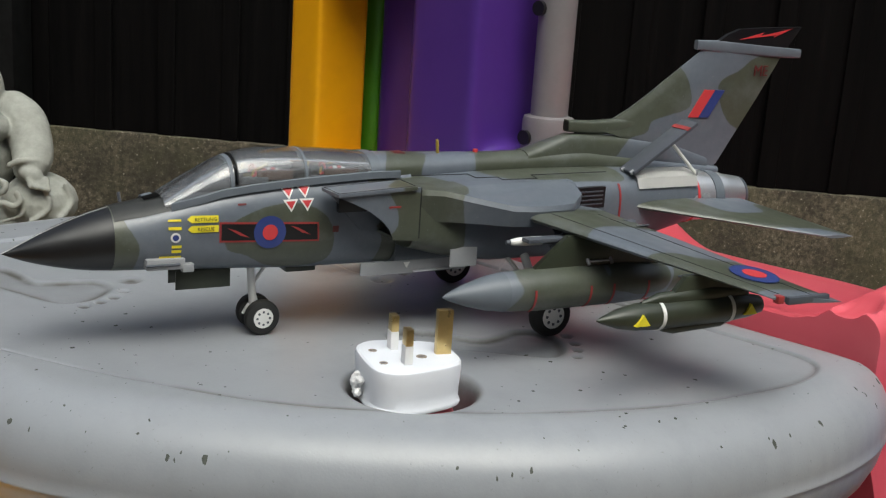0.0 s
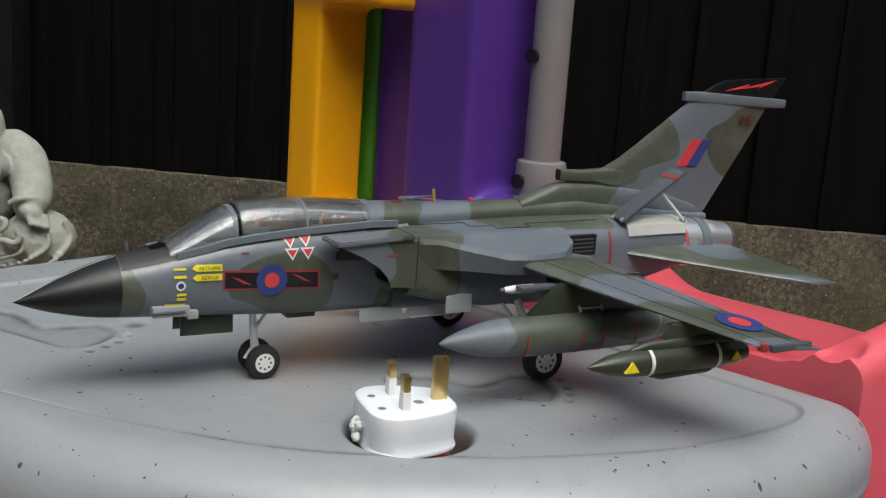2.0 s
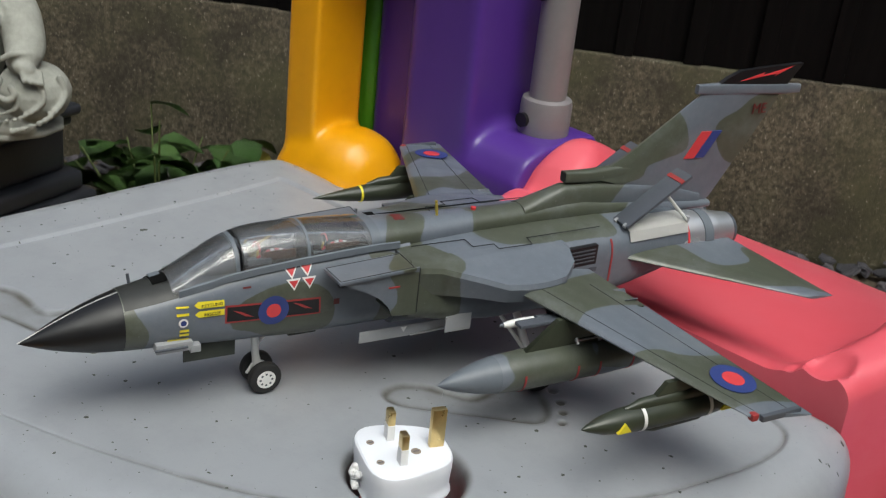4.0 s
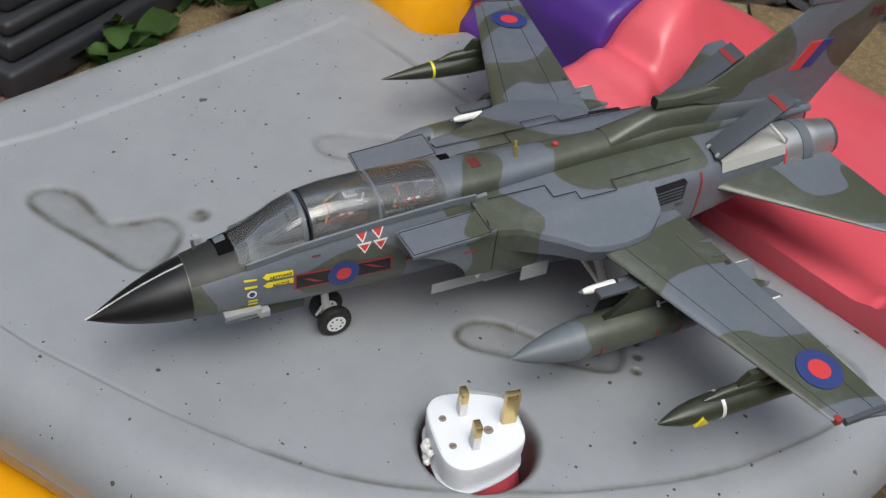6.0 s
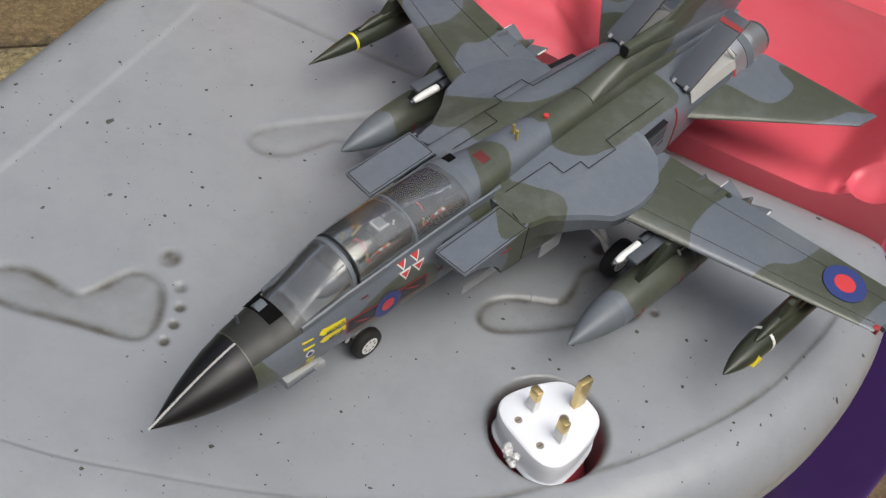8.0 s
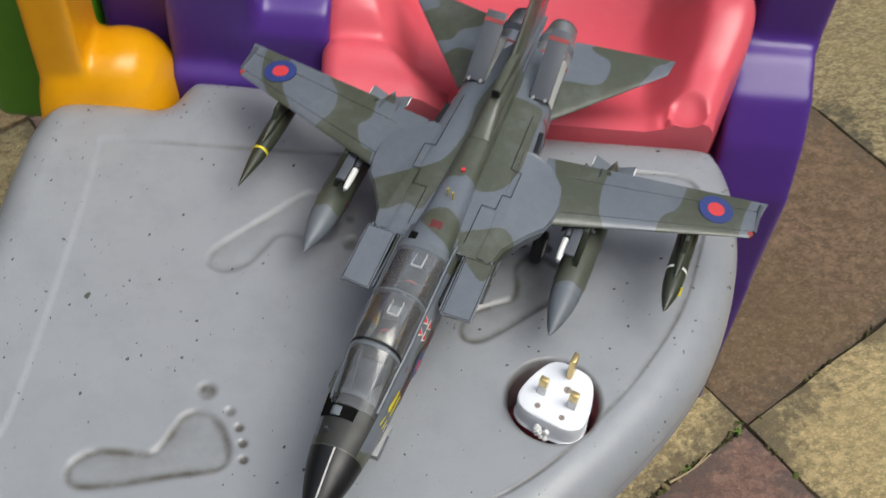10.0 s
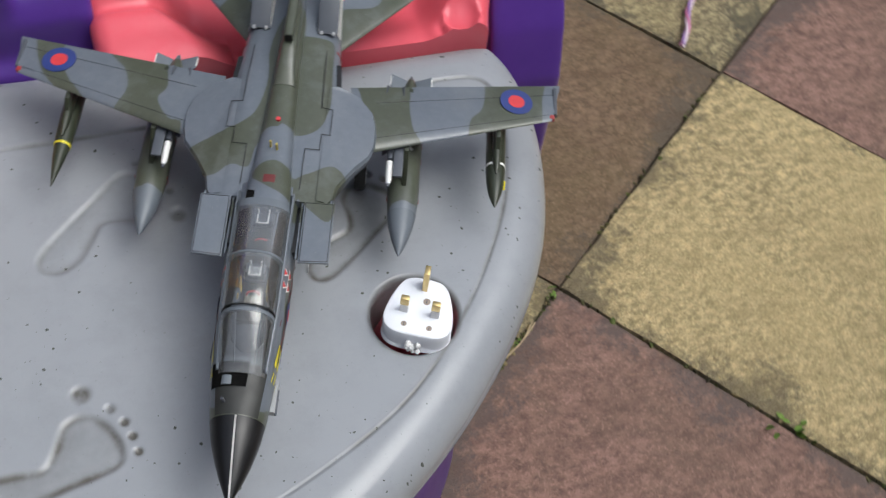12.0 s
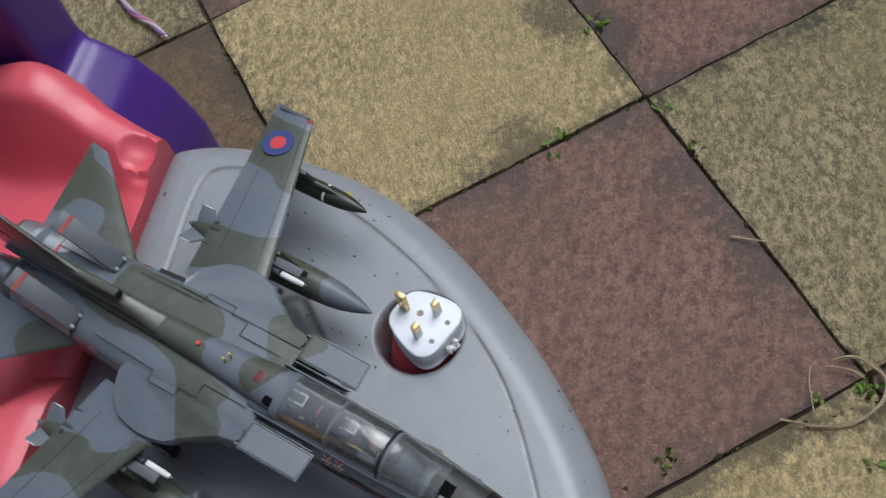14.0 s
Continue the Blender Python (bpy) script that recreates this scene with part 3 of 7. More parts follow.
def make_platform():
    n, hx, hy = 1100, *HOLE
    ang = np.linspace(0, 2 * np.pi, n, endpoint=False)
    # outline radius along each direction from the hole's centre
    a, b = OUTLINE - (hx, hy), np.roll(OUTLINE, -1, 0) - (hx, hy)
    R = np.zeros(n)
    for i, t in enumerate(ang):
        c, s = math.cos(t), math.sin(t)
        u0, u1 = a[:, 0] * -s + a[:, 1] * c, b[:, 0] * -s + b[:, 1] * c
        f0, f1 = a[:, 0] * c + a[:, 1] * s, b[:, 0] * c + b[:, 1] * s
        hit = (u0 * u1 <= 0) & (f0 + f1 > 0)
        w = u0[hit] / (u0[hit] - u1[hit] + 1e-15)
        R[i] = (f0[hit] + w * (f1[hit] - f0[hit])).max()
    insets = [0.0, 0.0004, 0.0016, 0.0036, 0.0065, 0.010, 0.0145, 0.020, 0.0265, 0.034]
    top = HOLE_R + 0.0042
    fracs = np.linspace(0, 1, 230)
    # where the hole comes close to the rounded edge the rings draw together
    reach = np.minimum(0.034, R - top - 0.0015)
    radii = [R - reach * (i / 0.034) for i in insets] + [top + (R - reach - top) * (1 - f) for f in fracs[1:]]
    lip = [(top - 0.0010, -0.0003), (top - 0.0020, -0.0010), (top - 0.0030, -0.0024), (top - 0.0038, -0.0050), (HOLE_R, -0.012), (HOLE_R - 0.0015, -0.054)]
    verts, nr = [], 0
    dirs = np.stack([np.cos(ang), np.sin(ang)], 1)
    # underside and lower half of the rounded edge
    low = [(0.05, -0.072), (0.03, -0.0715), (0.018, -0.069), (0.009, -0.063), (0.003, -0.053), (0.0009, -0.0452), (0.0004, -0.0418), (-0.0007, -0.0410), (0.0003, -0.0402)]
    for inset, z in low:
        p = dirs * (R - inset)[:, None] + (hx, hy)
        verts.append(np.column_stack([p, np.full(n, z)]))
    for rad in radii:
        p = dirs * np.broadcast_to(rad, (n,))[:, None] + (hx, hy)
        verts.append(np.column_stack([p, deck_height(p)]))
    for r, z in lip:
        p = dirs * r + (hx, hy)
        verts.append(np.column_stack([p, np.full(n, z)]))
    nr = len(verts)
    v = np.concatenate(verts)
    i, j = np.meshgrid(np.arange(nr - 1), np.arange(n), indexing="ij")
    k = (j + 1) % n
    faces = np.stack([i * n + j, i * n + k, (i + 1) * n + k, (i + 1) * n + j], -1).reshape(-1, 4)
    me = bpy.data.meshes.new("deck")
    me.from_pydata(v.tolist(), [], faces.tolist())
    me.polygons.foreach_set("use_smooth", [True] * len(me.polygons))
    me.attributes.new("grime_shade", "FLOAT", "POINT").data.foreach_set("value", deck_grime_shade(v[:, :2]).astype(np.float32))
    me.materials.append(M_deck)
    ob = new("deck", me)
    return ob


platform = thing("play_platform", DECK, "grey moulded plastic play platform with footprint hollows and purple base", "play platform")
deck = make_platform()
deck.parent = platform
tagged(deck, "grey plastic deck with sunken footprints and a cup hole")
part("cup_floor", spin([(-0.058, 0.031), (-0.046, 0.0305), (-0.036, 0.027), (-0.022, 0.0245), (-0.011, 0.0210), (-0.0045, 0.016), (-0.0038, 0.0)], Matrix.Translation((HOLE[0], HOLE[1], 0)) @ Matrix.Rotation(-math.pi / 2, 4, "Y"), 32), M_slide, platform, "red domed plastic floor of the cup hole")


def make_base():
    bm = bmesh.new()
    c = Vector((0.28, -0.19))
    rings = []
    for inset, z in ((0.052, -0.071), (0.050, -0.10), (0.046, -0.20), (0.040, -0.33), (0.034, -0.45), (0.034, GROUND + 0.001)):
        ring = []
        for x, y in OUTLINE:
            d = Vector((x, y)) - c
            ring.append(bm.verts.new((*(c + d * (1 - inset / d.length)), z)))
        rings.append(ring)
    ring_faces(bm, rings)
    return part("base", bm, M_purple, platform, "purple moulded plastic base under the deck")


make_base()


def rounded_block(x0, x1, y0, y1, z0, z1, r, segs=4):
    bm = box(x0, x1, y0, y1, z0, z1)
    bmesh.ops.bevel(bm, geom=bm.edges[:], offset=r, segments=segs, affect="EDGES", profile=0.5)
    return bm


def moulded(name, blocks, material, label, voxel=0.0035, rounds=9, swell=None):
    """Blow-moulded plastic: plain blocks, given by their outline in y, z from x0 to x1, melted into one soft skin."""
    bm = bmesh.new()
    for x0, x1, pts in blocks:
        ring_faces(bm, [[bm.verts.new((x, y, z)) for y, z in pts] for x in (x0, x1)])
    if swell:
        loft(swell, 28, (True, True), bm)
    ob = part(name, bm, material, platform, label, 80)
    mod = ob.modifiers.new("melt", "REMESH")
    mod.mode, mod.voxel_size, mod.use_smooth_shade = "VOXEL", voxel, True
    mod = ob.modifiers.new("soften", "SMOOTH")
    mod.factor, mod.iterations = 0.5, rounds
    return ob


def upright_box(y0, y1, z0, z1):
    return [(y0, z0), (y1, z0), (y1, z1), (y0, z1)]


# tall purple side panels, with the shoulders beside the slide
moulded("side_panel", [(0.036, 0.104, upright_box(0.073, 0.15, -0.20, 0.62))], M_purple, "tall purple plastic side panel", 0.005, 6)
moulded("side_panel", [(0.096, 0.172, upright_box(0.050, 0.140, -0.20, 0.62)), (0.098, 0.224, [(0.036, -0.20), (0.036, -0.016), (0.044, -0.008), (0.056, -0.002), (0.08, 0.0), (0.08, -0.20)]),
                       (0.150, 0.231, [(0.048, -0.20), (0.048, 0.030), (0.060, 0.049), (0.080, 0.056), (0.150, 0.056), (0.160, 0.04), (0.160, -0.20)])], M_purple, "tall purple plastic side panel with a rounded shoulder for the tube", 0.0035, 18)
moulded("side_panel", [(0.590, 0.655, upright_box(0.114, 0.175, -0.20, 0.40)), (0.576, 0.650, [(0.022, GROUND), (0.030, -0.11), (0.046, -0.055), (0.066, -0.018), (0.098, 0.006), (0.160, 0.010), (0.160, GROUND)])], M_purple, "tall purple plastic side panel with a rounded shoulder", 0.0045)
# yellow step under the front edge
part("front_step", rounded_block(0.06, 0.325, -0.50, -0.38, GROUND, -0.074, 0.020), M_yellowp, platform, "yellow plastic step under the deck")


def make_tube():
    bm = spin([(-0.012, 0.0205), (-0.008, 0.0215), (0.026, 0.0215), (0.0295, 0.0205), (0.031, 0.0155), (0.70, 0.0155), (0.702, 0.014)], Matrix.Translation((0.199, 0.116, 0.055)) @ Matrix.Rotation(-math.pi / 2, 4, "Y"), 36)
    return part("tube", bm, M_tube, platform, "grey painted metal tube with drilled collar")


tube = make_tube()
for zz in (0.068, 0.172):
    part("tube_hole", spin([(0, 0.006), (0.004, 0.006)], Matrix.Translation((0.1935, 0.116 - (0.0212 if zz < 0.1 else 0.0155) + 0.0005, zz)) @ Matrix.Rotation(-math.pi / 2, 4, "Z"), 16), M_black, tube, "dark bolt hole")

# yellow upright that swells into bulging joints, green panel behind
JOINT = ((-0.004, 0.020, -0.10, 0.000, 0.030, 2.4), (0.010, 0.026, -0.11, 0.018, 0.038, 2.6), (0.030, 0.031, -0.12, 0.027, 0.043, 2.6), (0.062, 0.033, -0.12, 0.030, 0.044, 2.6), (0.078, 0.035, -0.12, 0.026, 0.043, 2.5),
         (0.090, 0.037, -0.11, 0.014, 0.038, 2.4), (0.098, 0.040, -0.10, -0.004, 0.030, 2.3), (0.102, 0.042, -0.09, -0.026, 0.020, 2.2))
moulded("upright", [(0.0, 0.039, upright_box(0.002, 0.058, -0.12, 0.62)), (0.004, 0.102, [(-0.004, 0.205), (-0.004, 0.28), (0.070, 0.29), (0.070, 0.20)])], M_yellowp, "yellow plastic upright with a bulging joint above the deck", 0.003, 16, JOINT)
part("back_panel", rounded_block(-0.088, 0.0345, 0.072, 0.105, -0.125, 0.62, 0.016, 5), M_greenp, platform, "green plastic panel")


# ---- the slide ----
LIP = ((-0.036, 0.012), (-0.026, 0.020), (0.0, 0.028), (0.03, 0.034), (0.055, 0.040), (0.080, 0.058), (0.105, 0.068), (0.14, 0.055), (0.25, -0.012), (0.35, -0.083), (0.48, -0.171), (0.60, -0.250), (0.69, -0.297), (0.766, -0.317), (0.83, -0.365), (0.91, -0.435), (0.97, -0.45))
BED = ((-0.034, 0.004), (-0.015, 0.012), (0.0, 0.013), (0.014, 0.009), (0.035, 0.000), (0.12, -0.010), (0.22, -0.020), (0.28, -0.035), (0.36, -0.098), (0.45, -0.17), (0.62, -0.31), (0.8, -0.425), (0.97, -0.452))
WIDE_R = ((-0.034, 0.142), (0.0, 0.147), (0.03, 0.158), (0.052, 0.166), (0.066, 0.176), (0.10, 0.184), (0.15, 0.186), (0.30, 0.184), (0.97, 0.186))
WIDE_L = ((-0.034, 0.158), (-0.01, 0.172), (0.05, 0.177), (0.15, 0.174), (0.30, 0.180), (0.97, 0.186))
INNER_L = ((-0.034, 0.086), (0.02, 0.078), (0.04, 0.060), (0.08, 0.046), (0.13, 0.034), (0.97, 0.032))
INNER_R = ((-0.034, 0.030), (0.0, 0.032), (0.05, 0.040), (0.115, 0.048), (0.20, 0.042), (0.97, 0.034))


def along(table, y):
    """Value of a table at y, rounded off between its rows."""
    xs, vs = [r[0] for r in table], [r[1] for r in table]
    return sum(w * np.interp(y + d, xs, vs) for d, w in ((-0.012, 0.2), (-0.006, 0.2), (0.0, 0.2), (0.006, 0.2), (0.012, 0.2)))


def slide_height(f, y):
    """Upper skin of the chute: f runs from -1 at one rim to 1 at the other."""
    right = f > 0
    w = along(WIDE_R if right else WIDE_L, y)
    inner = along(INNER_R if right else INNER_L, y)
    l, b = along(LIP, y), along(BED, y)
    if not right:
        # the low arm beside the deck steps up to the full side
        l += 0.006 * smoothstep(0.03, 0.0, y) - 0.010 * math.exp(-((y - 0.056) / 0.010) ** 2)
    s = w * (1 - abs(f))
    rise = max(l, b) - b
    on_rail = 1 - smoothstep(inner - 0.008, inner + 0.022 + 0.30 * rise, s)
    # the rail's crest is domed
    z = b + rise * on_rail * (1 - 0.10 * min(1.0, abs(s / inner - 0.55) / 0.55) ** 2)
    z -= 0.0012 * math.sin(math.pi * min(1, s / w))
    r = 0.015
    if s < r:
        z -= r - math.sqrt(max(0.0, r * r - (r - s) ** 2))
    u = 0.402 + f * w
    # dished end of the side that stands free of the panel
    d2 = ((u - 0.5260) / 0.0145) ** 2 + ((y - 0.0040) / 0.0165) ** 2
    z -= 0.0095 * max(0.0, 1 - d2) ** 0.6
    # pinched fold where the lip runs into the rail
    z -= 0.0040 * math.exp(-(((u - 0.5075) / 0.0035) ** 2) - ((y + 0.002) / 0.008) ** 2)
    return u, z


def make_slide():
    ys = [-0.0085 + 0.0019 * i for i in range(42)] + [0.0715 + 0.9 * (i / 105) for i in range(106)]
    rimf = [0.0, 0.002, 0.008, 0.020, 0.038, 0.058] + [0.075 + 0.015 * i for i in range(26)] + [0.48, 0.53, 0.60, 0.70, 0.80, 0.90]
    fs = [-(1 - r) for r in rimf] + [0.0] + [1 - r for r in rimf[::-1]]
    cut = len(rimf) - 4
    rows = []
    for y in ys:
        top = [(*slide_height(f, y),) for f in fs]
        low = max(GROUND + 0.001, min(z for _, z in top) - 0.10) if y > 0.03 else -0.055 - 0.075 * smoothstep(-0.01, 0.03, y)
        rows.append((y, low, [(u, max(z, low + 0.004)) for u, z in top]))
    n = len(fs)
    for name, i0, i1, label in (("side_rail", 0, cut, "raised red side rail"), ("chute_bed", cut, n - 1 - cut, "smooth red bed of the slide"), ("side_rail", n - 1 - cut, n - 1, "raised red side rail with a dished end")):
        bm = bmesh.new()
        rings = []
        for y, low, top in rows:
            ring = [bm.verts.new((u, y, z)) for u, z in top[i0:i1 + 1]]
            ring += [bm.verts.new((top[i1][0], y, low)), bm.verts.new((top[i0][0], y, low))]
            rings.append(ring)
        ring_faces(bm, rings)
        part(name, bm, M_slide, slide, label, 70)


slide = thing("slide", DECK, "faded red plastic toddler slide running down from the platform", "slide")
make_slide()


# ---- the model aircraft ----
jet = thing("model_aircraft", JET, "camouflaged plastic scale model of a twin-engined swing-wing jet", "model aircraft")


def painted(ob, patches, axes=(0, 1)):
    """Stores each point's distance from the nearest green patch, negative inside it."""
    bm = bmesh.new()
    bm.from_mesh(ob.data)
    bmesh.ops.triangulate(bm, faces=[f for f in bm.faces if len(f.verts) > 4])
    for _ in range(5):
        long_edges = [e for e in bm.edges if e.calc_length() > 0.0048]
        if long_edges:
            bmesh.ops.subdivide_edges(bm, edges=long_edges, cuts=1, use_grid_fill=True)
    bm.to_mesh(ob.data)
    bm.free()
    p = np.array([(v.co[axes[0]], v.co[axes[1]]) for v in ob.data.vertices])
    d = np.full(len(p), 0.05)
    for patch in patches:
        d = np.minimum(d, poly_distance(p, np.array(curve_pts(patch, 5, True))))
    ob.data.attributes.new("patch", "FLOAT", "POINT").data.foreach_set("value", d.astype(np.float32))
    return ob



def front_section(x):
    """z low, z high, half width, exponent of the forward fuselage."""
    t = ((0.0515, 0.0402, 0.0731, 0.0160, 2.1), (0.066, 0.0398, 0.0755, 0.0175, 2.2), (0.080, 0.0393, 0.0785, 0.0186, 2.4), (0.10, 0.0386, 0.0830, 0.0195, 2.6), (0.12, 0.0378, 0.0862, 0.0202, 2.8),
         (0.15, 0.0364, 0.0890, 0.0208, 2.9), (0.19, 0.0362, 0.0915, 0.0212, 2.9), (0.215, 0.0362, 0.0915, 0.0212, 2.9))
    return [np.interp(x, [r[0] for r in t], [r[i] for r in t]) for i in range(1, 5)]


def bias(x):
    """How far the nose section's middle lies to starboard; it is as much broader."""
    return 0.0014 * smoothstep(0.0, 0.07, x)


def make_fuselage():
    st = []
    for x in np.linspace(0.0515, 0.215, 26):
        z0, z1, hw, e = front_section(x)
        st.append((x, bias(x), z0, z1, hw + bias(x), e))
    painted(part("front_fuselage", loft(st, 44), M_camo, jet, "camouflaged forward fuselage"), SIDE_PATCHES, (0, 2))
    # nose cone
    prof = [(0.0, 0.0517, 0.0519, 0.0002)]
    for x, lo, hi, hw in ((0.004, 0.0500, 0.0537, 0.0018), (0.010, 0.0478, 0.0568, 0.0045), (0.018, 0.0454, 0.0608, 0.0078), (0.026, 0.0436, 0.0644, 0.0105), (0.034, 0.0420, 0.0676, 0.0128), (0.042, 0.0409, 0.0704, 0.0146), (0.0515, 0.0402, 0.0731, 0.0160)):
        prof.append((x, lo, hi, hw))
    part("nose_cone", loft([(x, bias(x), lo, hi, hw + bias(x), 2.0) for x, lo, hi, hw in prof], 36), M_black, jet, "satin black nose cone")
    bm = bmesh.new()
    last = None
    for x, lo, hi, hw in prof:
        cur = [bm.verts.new((x, dy + bias(x), hi + 0.0002 - (0.00012 if dy else 0))) for dy in (-0.0006, 0.0006)]
        if last:
            bm.faces.new((last[0], last[1], cur[1], cur[0]))
        last = cur
    bmesh.ops.solidify(bm, geom=bm.faces[:], thickness=0.0002)
    part("lightning_strip", bm, M_white, jet, "thin white line along the nose cone")
    # centre and rear fuselage
    st = [(0.2045, 0, 0.0500, 0.0862, 0.0415, 5.0), (0.23, 0, 0.0430, 0.0872, 0.0415, 4.5), (0.26, 0, 0.0380, 0.0880, 0.0412, 4.2), (0.30, 0, 0.0372, 0.0884, 0.0400, 4.0), (0.34, 0, 0.0385, 0.0880, 0.0372, 3.8),
          (0.365, 0, 0.0420, 0.0872, 0.0350, 3.6), (0.395, 0, 0.0485, 0.0862, 0.0330, 3.3), (0.412, 0, 0.0525, 0.0845, 0.0318, 3.0)]
    painted(part("rear_fuselage", loft(st, 56), M_camo, jet, "camouflaged centre and rear fuselage"), TOP_PATCHES)
    # spine
    st = [(0.190, 0, 0.080, 0.0985, 0.0150, 2.2), (0.205, 0, 0.080, 0.0985, 0.0150, 2.2), (0.23, 0, 0.080, 0.0975, 0.0130, 2.2), (0.26, 0, 0.082, 0.0972, 0.0110, 2.2), (0.30, 0, 0.082, 0.0975, 0.0095, 2.2), (0.34, 0, 0.082, 0.098, 0.0085, 2.2), (0.40, 0, 0.080, 0.090, 0.0065, 2.2), (0.45, 0, 0.079, 0.084, 0.003, 2.2)]
    painted(part("spine", loft(st, 28), M_camo, jet, "camouflaged dorsal spine"), TOP_PATCHES)
    # belly below the intakes
    part("belly", loft([(0.205, 0, 0.0362, 0.055, 0.0205, 3), (0.26, 0, 0.0360, 0.055, 0.024, 3), (0.33, 0, 0.0362, 0.055, 0.026, 3), (0.37, 0, 0.0405, 0.055, 0.026, 3)], 28), M_grey, jet, "grey painted belly")


make_fuselage()


def make_intakes():
    for s in (-1, 1):
        # box intake with a raked lip: inner wall, outer wall, roof
        bm = bmesh.new()
        y0, y1 = s * 0.0225, s * 0.0428
        def prism(pts, ya, yb):
            a = [bm.verts.new((x, ya, z)) for x, z in pts]
            b = [bm.verts.new((x, yb, z)) for x, z in pts]
            ring_faces(bm, [a, b])
        prism([(0.1575, 0.0835), (0.207, 0.0865), (0.207, 0.0580), (0.1915, 0.0600), (0.1895, 0.0640), (0.1845, 0.0695), (0.1760, 0.0752), (0.1665, 0.0796)], y1 - s * 0.0012, y1)
        prism([(0.1600, 0.0835), (0.207, 0.0850), (0.207, 0.0560), (0.1815, 0.0600)], y0, y0 + s * 0.001)
        prism([(0.1915, 0.0600), (0.207, 0.0590), (0.207, 0.0570), (0.1915, 0.0585)], y0, y1)
        painted(part("intake", bm, M_camo, jet, "box-shaped camouflaged air intake", 20), SIDE_PATCHES, (0, 2))
        part("wall_stencil", box(0.1885, 0.1955, min(y1, y1 + s * 0.0003), max(y1, y1 + s * 0.0003), 0.0758, 0.0768, 0), M_dullred, jet, "small dull red stencil")
        part("panel_line", box(0.2069, 0.2075, min(y1 - s * 0.001, y1 + s * 0.0002), max(y1 - s * 0.001, y1 + s * 0.0002), 0.0585, 0.0862, 0), M_line, jet)
        # drooped roof plate, light grey with dark outline
        m = Matrix.Translation((0.205, 0, 0.0868)) @ Matrix.Rotation(radians(3.5), 4, "Y").inverted()
        bm = slab_poly([(-0.0480, s * 0.0245), (-0.0010, s * 0.0245), (-0.0010, s * 0.0448), (-0.0470, s * 0.0448)], -0.0012, 0.0008, 0.0003)
        bmesh.ops.transform(bm, matrix=m, verts=bm.verts)
        ramp = painted(part("intake_ramp", bm, M_camo, jet, "flat intake roof plate", 20), TOP_PATCHES)
        bm = bmesh.new()
        for (xa, ya), (xb, yb) in (((-0.0470, 0.0256), (-0.0020, 0.0256)), ((-0.0020, 0.0256), (-0.0020, 0.0437)), ((-0.0020, 0.0437), (-0.0460, 0.0437)), ((-0.0460, 0.0437), (-0.0470, 0.0256))):
            rod((xa, s * ya, 0.0008), (xb, s * yb, 0.0008), 0.00028, bm, 6)
        bmesh.ops.transform(bm, matrix=m, verts=bm.verts)
        part("panel_line", bm, M_line, ramp)
        # solid black blocks paint the shade in the gap and in the duct
        part("boundary_gap", box(0.168, 0.2045, min(s * 0.0160, s * 0.0240), max(s * 0.0160, s * 0.0240), 0.070, 0.0835 if s > 0 else 0.0790, 0.0006), M_black, jet, "black filler painted as the shade between intake and fuselage")
        part("intake_shadow_duct", box(0.2, 0.206, min(y0, y1) + 0.001, max(y0, y1) - 0.001, 0.060, 0.084), M_black, jet, "black block painted as the shade in the intake duct")


make_intakes()


def wing_z(y):
    return 0.0735 - 0.085 * (abs(y) - 0.05)


def airfoil_surface(name, le0, te0, le1, te1, z0, z1, th0, th1, material, label, steps=10, dz_te=0.0):
    """A tapered wing between two chords, with a rounded leading edge."""
    bm = bmesh.new()
    prof = ((0.0, 0.0), (0.012, 0.32), (0.05, 0.62), (0.15, 0.92), (0.35, 1.0), (0.6, 0.78), (0.85, 0.35), (1.0, 0.04))
    rings = []
    for i in range(steps + 1):
        t = i / steps
        lx, ly = le0[0] + (le1[0] - le0[0]) * t, le0[1] + (le1[1] - le0[1]) * t
        tx, ty = te0[0] + (te1[0] - te0[0]) * t, te0[1] + (te1[1] - te0[1]) * t
        z, th = z0 + (z1 - z0) * t, th0 + (th1 - th0) * t
        ring = [bm.verts.new((lx + (tx - lx) * c, ly + (ty - ly) * c, z + dz_te * c + th * h / 2)) for c, h in prof]
        ring += [bm.verts.new((lx + (tx - lx) * c, ly + (ty - ly) * c, z + dz_te * c - th * h / 2)) for c, h in prof[:0:-1]]
        rings.append(ring)
    ring_faces(bm, rings)
    return part(name, bm, material, jet, label, 50)


def disc(x, y, r, z0, z1, bm=None, count=28, squash=1.0):
    return slab_poly([(x + r * math.cos(2 * math.pi * i / count), y + r * squash * math.sin(2 * math.pi * i / count)) for i in range(count)], z0, z1, 0, bm)


